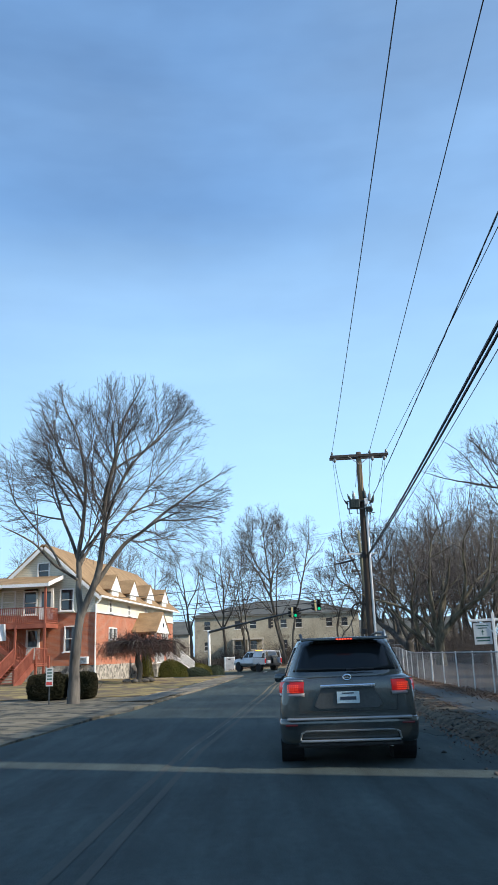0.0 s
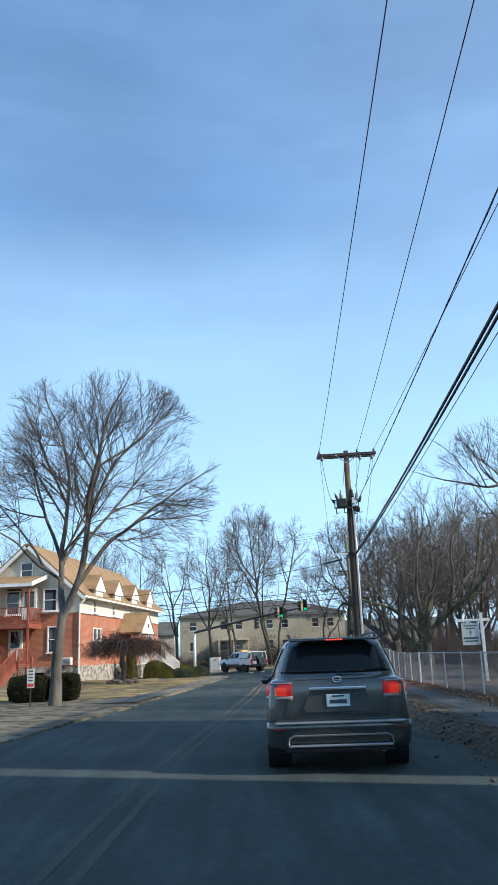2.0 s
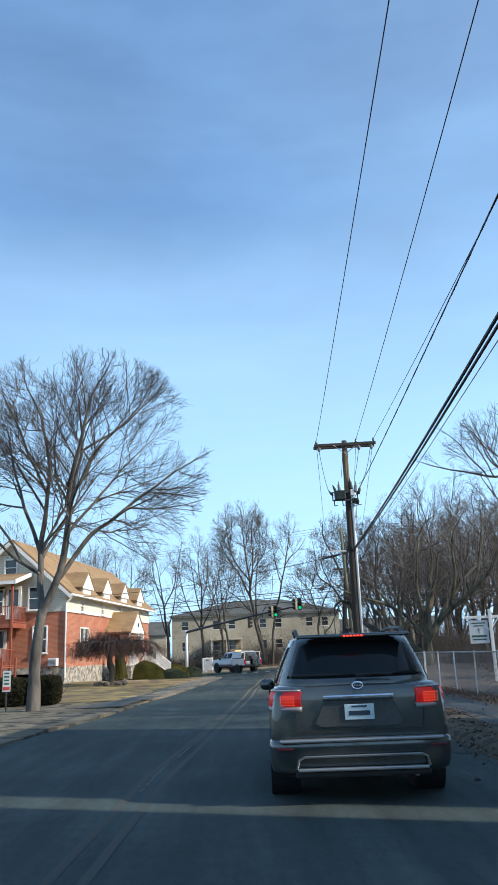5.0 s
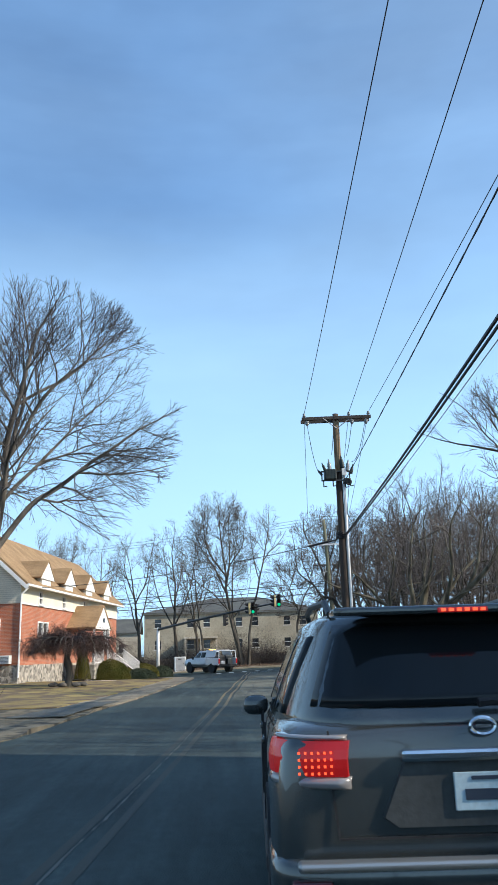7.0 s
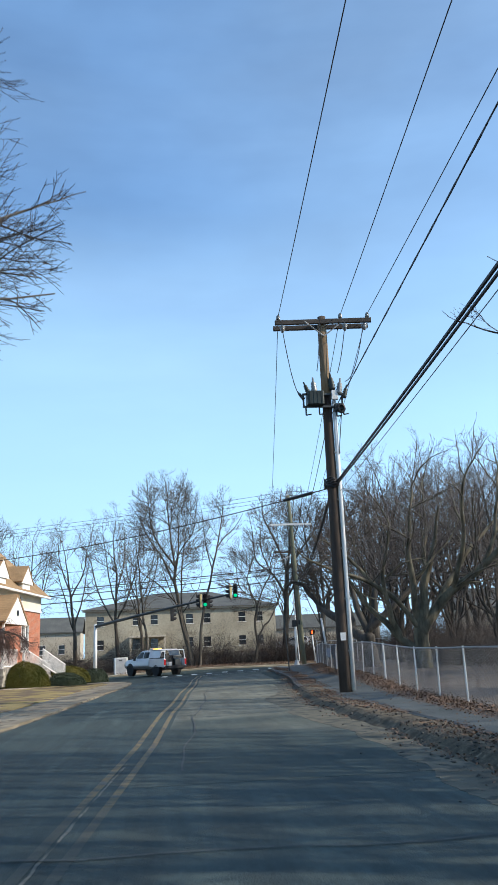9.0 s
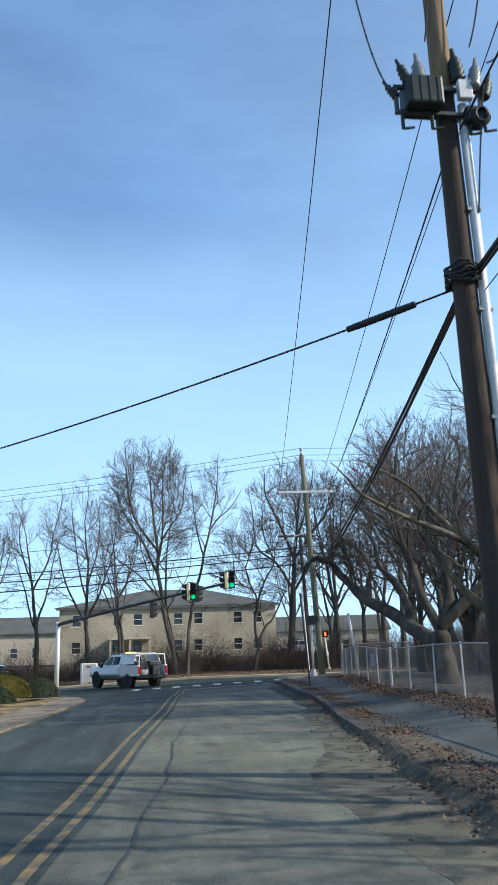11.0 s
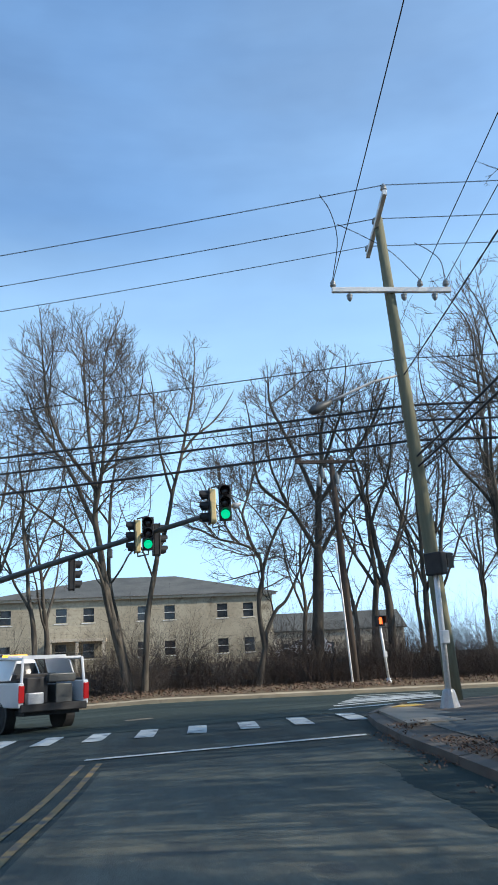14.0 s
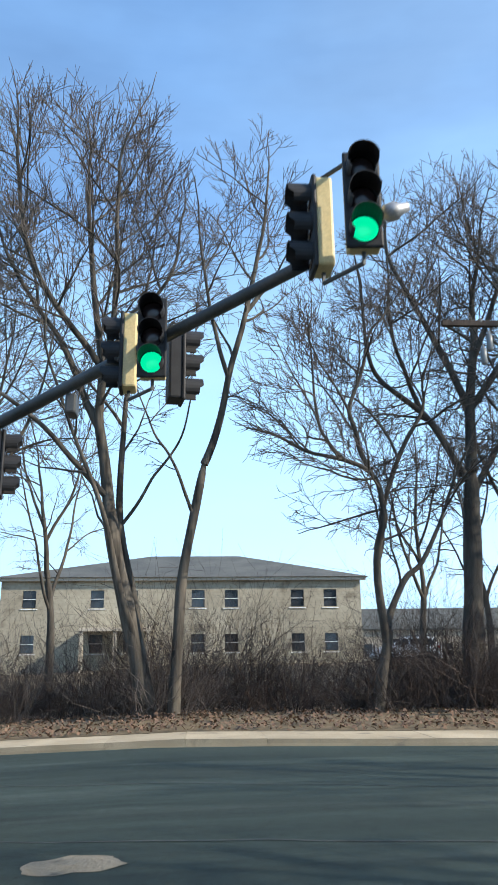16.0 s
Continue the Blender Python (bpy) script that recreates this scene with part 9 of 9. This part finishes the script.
# shrubs, small trees and signs
def leafy(name, at, seed, size, n, material, label, category="shrub", leaf=0.035, shape="dome", group=""):
    """A clipped shrub: a shell of many small leaves over twigs. size: half x, half y, height."""
    rng = np.random.default_rng(seed)
    o = thing(name, Matrix.Translation(at), label, category, group)
    d = unit(rng.normal(0, 1, (n, 3)))
    d[:, 2] = np.abs(d[:, 2]) if shape != "box" else d[:, 2]
    depth = 1 - np.abs(rng.normal(0, 0.09, n))
    if shape == "box":
        d = d / np.maximum(np.abs(d).max(1, keepdims=True) ** 0.6, 1e-6)
        c_ = d * np.array([size[0], size[1], size[2] / 2]) * depth[:, None] + np.array([0, 0, size[2] / 2])
    elif shape == "cone":
        zz = rng.uniform(0, 1, n) ** 1.3
        a = rng.uniform(0, 2 * np.pi, n)
        rr = (1 - zz) ** 0.7 * depth
        c_ = np.stack([np.cos(a) * rr * size[0], np.sin(a) * rr * size[1], zz * size[2] + 0.05], -1)
    else:
        lump = 1 + 0.08 * np.sin(d[:, 0] * 5 + seed) * np.cos(d[:, 1] * 4 + 1)
        c_ = d * np.array([size[0], size[1], size[2]]) * (depth * lump)[:, None]
        c_[:, 2] = np.maximum(c_[:, 2], 0.03)
    u = unit(rng.normal(0, 1, (n, 3))) * leaf * rng.uniform(0.6, 1.4, (n, 1))
    v = unit(np.cross(u, rng.normal(0, 1, (n, 3)))) * leaf * 0.5
    q = np.stack([c_ - u, c_ + v, c_ + u, c_ - v], 1).reshape(-1, 3)
    part("foliage", np_mesh("foliage", q, np.arange(4 * n).reshape(n, 4)), material, o)
    core = bmesh.new()
    bmesh.ops.create_icosphere(core, subdivisions=3, radius=1.0)
    for v in core.verts:
        d_ = v.co.normalized()
        if shape == "box":
            k_ = max(abs(d_.x), abs(d_.y), abs(d_.z)) ** 0.6
            v.co = Vector((d_.x / k_ * size[0] * 0.84, d_.y / k_ * size[1] * 0.84, size[2] / 2 + d_.z / k_ * size[2] * 0.42))
        elif shape == "cone":
            zz_ = (d_.z + 1) / 2
            rr_ = (1 - zz_) ** 0.7 * 0.8
            v.co = Vector((d_.x * size[0] * rr_, d_.y * size[1] * rr_, 0.05 + zz_ * size[2] * 0.9))
        else:
            v.co = Vector((d_.x * size[0] * 0.86, d_.y * size[1] * 0.86, max(0.02, d_.z * size[2] * 0.86)))
    part("inner_growth", core, material, o)
    st = 40
    s0 = np.stack([rng.normal(0, 0.1, st), rng.normal(0, 0.1, st), np.zeros(st)], -1)
    h0 = np.stack([rng.normal(0, 0.8, st) * size[0], rng.normal(0, 0.8, st) * size[1], np.full(st, size[2])], -1)
    p, r = grow_level(rng, s0, h0, np.full(st, size[2] * 0.9), np.full(st, 0.014), 4, 0.12, 0.05)
    part("stems", tubes_mesh("stems", [(p, r, 4)]), M_BARK_D, o)
    return o

leafy("yew_shrub", (-6.5, 61.8, 0.0), 71, (1.32, 1.2, 1.28), 14000, M_YEW, "rounded clipped yew with yellow-green top", group="clipped shrubs")
leafy("yew_shrub", (-4.85, 65.4, -0.1), 72, (1.15, 1.0, 0.72), 8000, M_SHRUB_G, "low spreading grey-green shrub", group="clipped shrubs")
leafy("yew_shrub", (-5.2, 70.6, -0.1), 73, (1.35, 1.0, 1.05), 9000, M_YEW, "rounded clipped yew beside the pavement", group="clipped shrubs")
leafy("yew_shrub", (-3.75, 72.3, -0.2), 74, (0.95, 0.8, 0.9), 6000, M_SHRUB_G, "rounded grey-green shrub near the corner", group="clipped shrubs")
leafy("juniper", (-8.05, 60.0, 0.1), 75, (0.55, 0.55, 2.35), 5000, M_YEW, "narrow upright conifer beside the porch", shape="cone")
leafy("hedge_block", (-6.45, 30.7, 0.05), 76, (0.48, 0.6, 0.98), 9000, M_HEDGE, "clipped dark hedge block", "hedge", shape="box")
leafy("hedge_block", (-7.75, 30.6, 0.05), 77, (0.75, 0.65, 0.95), 12000, M_HEDGE, "long clipped dark hedge by the stairs", "hedge", shape="box")
leafy("hedge_block", (-7.6, 78.0, -0.3), 78, (2.0, 0.7, 1.5), 9000, M_HEDGE, "clipped brown hedge behind the shrubs", "hedge", shape="box")

# weeping tree on the lawn
def weeping(at, seed):
    rng = np.random.default_rng(seed)
    o = thing("weeping_tree", Matrix.Translation(at), "small weeping tree with an umbrella of bare brown twigs", "tree")
    tp = smooth_path([(0, 0, -0.1), (0.08, 0, 0.7), (-0.06, 0.05, 1.3), (0.05, 0, 1.9)], 10)
    tr_ = np.array([0.19, 0.17, 0.15, 0.15, 0.17, 0.2, 0.17, 0.14, 0.13, 0.13, 0.12])
    n = 44
    a = np.arange(n) * 2.4
    limbs, rad = [], []
    for k in range(n):
        L = rng.uniform(1.3, 2.45)
        x, y = math.cos(a[k]) * L, math.sin(a[k]) * L * 0.9
        limbs.append(smooth_path([(0.02, 0, 1.75), (x * 0.3, y * 0.3, 2.2), (x * 0.7, y * 0.7, 2.32), (x, y, 2.15), (x * 1.15, y * 1.15, 1.75 + 0.1 * math.sin(3 * k))], 8))
        rad.append(np.linspace(0.05, 0.012, 9))
    limbs, rad = np.array(limbs), np.array(rad)
    s, h, ln, r = shoots(rng, limbs, rad, 11, 0.2, 55, 0.3)
    p1, r1 = grow_level(rng, s, h, ln, np.maximum(r, 0.007), 4, 0.2, -0.05)
    s, h, ln, r = shoots(rng, p1, r1, 8, 0.1, 50, 0.75)
    p2, r2 = grow_level(rng, s, h, ln, np.maximum(r, 0.005), 5, 0.15, -0.32)
    s, h, ln, r = shoots(rng, p2, r2, 3, 0.1, 40, 0.6)
    p3, r3 = grow_level(rng, s, h, ln, np.maximum(r, 0.004), 3, 0.15, -0.25)
    part("trunk", tubes_mesh("trunk", [(tp[None], tr_[None], 12), (limbs, rad, 6)]), M_BARK_D, o, smooth=True)
    part("crown", tubes_mesh("crown", [(p1, r1, 3), (p2, r2, 3), (p3, r3, 3)]), M_WEEP, o, "drooping bare twigs")
weeping((-6.85, 47.6, 0.1), 81)
# ring of stones at its foot
for k in range(7):
    bm = bmesh.new()
    bmesh.ops.create_icosphere(bm, subdivisions=2, radius=0.16)
    for v in bm.verts:
        v.co = Vector((v.co.x * 1.3, v.co.y, v.co.z * 0.7)) * (1 + 0.3 * noise.noise(v.co * 6 + Vector((k, 0, 0))))
    st = solo("edging_stone", bm, M_KERB, "rough grey edging stone under the weeping tree", "stone", "edging stones")
    st.location = (-6.85 + 0.75 * math.cos(k * 0.9), 47.6 + 0.6 * math.sin(k * 0.9), 0.22)

# small parking sign by the street tree
sg_ = thing("parking_sign", Matrix.Translation((-6.95, 27.6, 0.08)), "small white and red parking sign on a thin post", "sign")
bm = bmesh.new()
box(bm, (0, 0, 0.4), (0.04, 0.03, 0.9))
part("post", bm, M_STEEL_D, sg_)
bm = bmesh.new()
box(bm, (0, -0.025, 0.85), (0.24, 0.012, 0.6), None, 0.004)
pl_ = part("plate", bm, M_SIGN, sg_)
bm = bmesh.new()
for z in (1.08, 0.98, 0.88, 0.78):
    box(bm, (0, -0.034, z), (0.15, 0.004, 0.045))
part("print_bars", bm, M_INK, pl_)
bm = bmesh.new()
box(bm, (0, -0.034, 0.64), (0.2, 0.004, 0.1))
part("red_panel", bm, M_RED, pl_)

# hanging notice board behind the fence
nb = thing("notice_board", Matrix.Translation((9.7, 33.2, -0.25)) @ Matrix.Rotation(radians(-12), 4, 'Z'), "white hanging notice board on a white post", "sign")
bm = bmesh.new()
box(bm, (0, 0, 1.5), (0.12, 0.12, 3.0), None, 0.01)
part("post", bm, M_TRIM, nb)
bm = bmesh.new()
box(bm, (-0.32, 0, 2.72), (1.3, 0.09, 0.1), None, 0.01)
part("beam", bm, M_TRIM, nb)
bm = bmesh.new()
tube(bm, [(-0.02, 0, 2.2), (-0.5, 0, 2.68)], 0.035, 4)
tube(bm, [(0.02, 0, 2.3), (0.3, 0, 2.68)], 0.03, 4)
part("brace", bm, M_TRIM, nb)
bm = bmesh.new()
box(bm, (-0.46, 0, 2.18), (0.7, 0.04, 0.86), None, 0.008)
bd = part("board", bm, M_SIGN, nb)
bm = bmesh.new()
for z, w_ in ((2.5, 0.5), (2.4, 0.36)):
    box(bm, (-0.46, -0.024, z), (w_, 0.006, 0.04))
box(bm, (-0.46, -0.024, 2.22), (0.03, 0.006, 0.2))
box(bm, (-0.46, -0.024, 2.25), (0.12, 0.006, 0.03))
box(bm, (-0.46, -0.024, 2.02), (0.56, 0.006, 0.07))
box(bm, (-0.46, -0.024, 1.9), (0.5, 0.006, 0.05))
part("print_bars", bm, M_INK, bd)
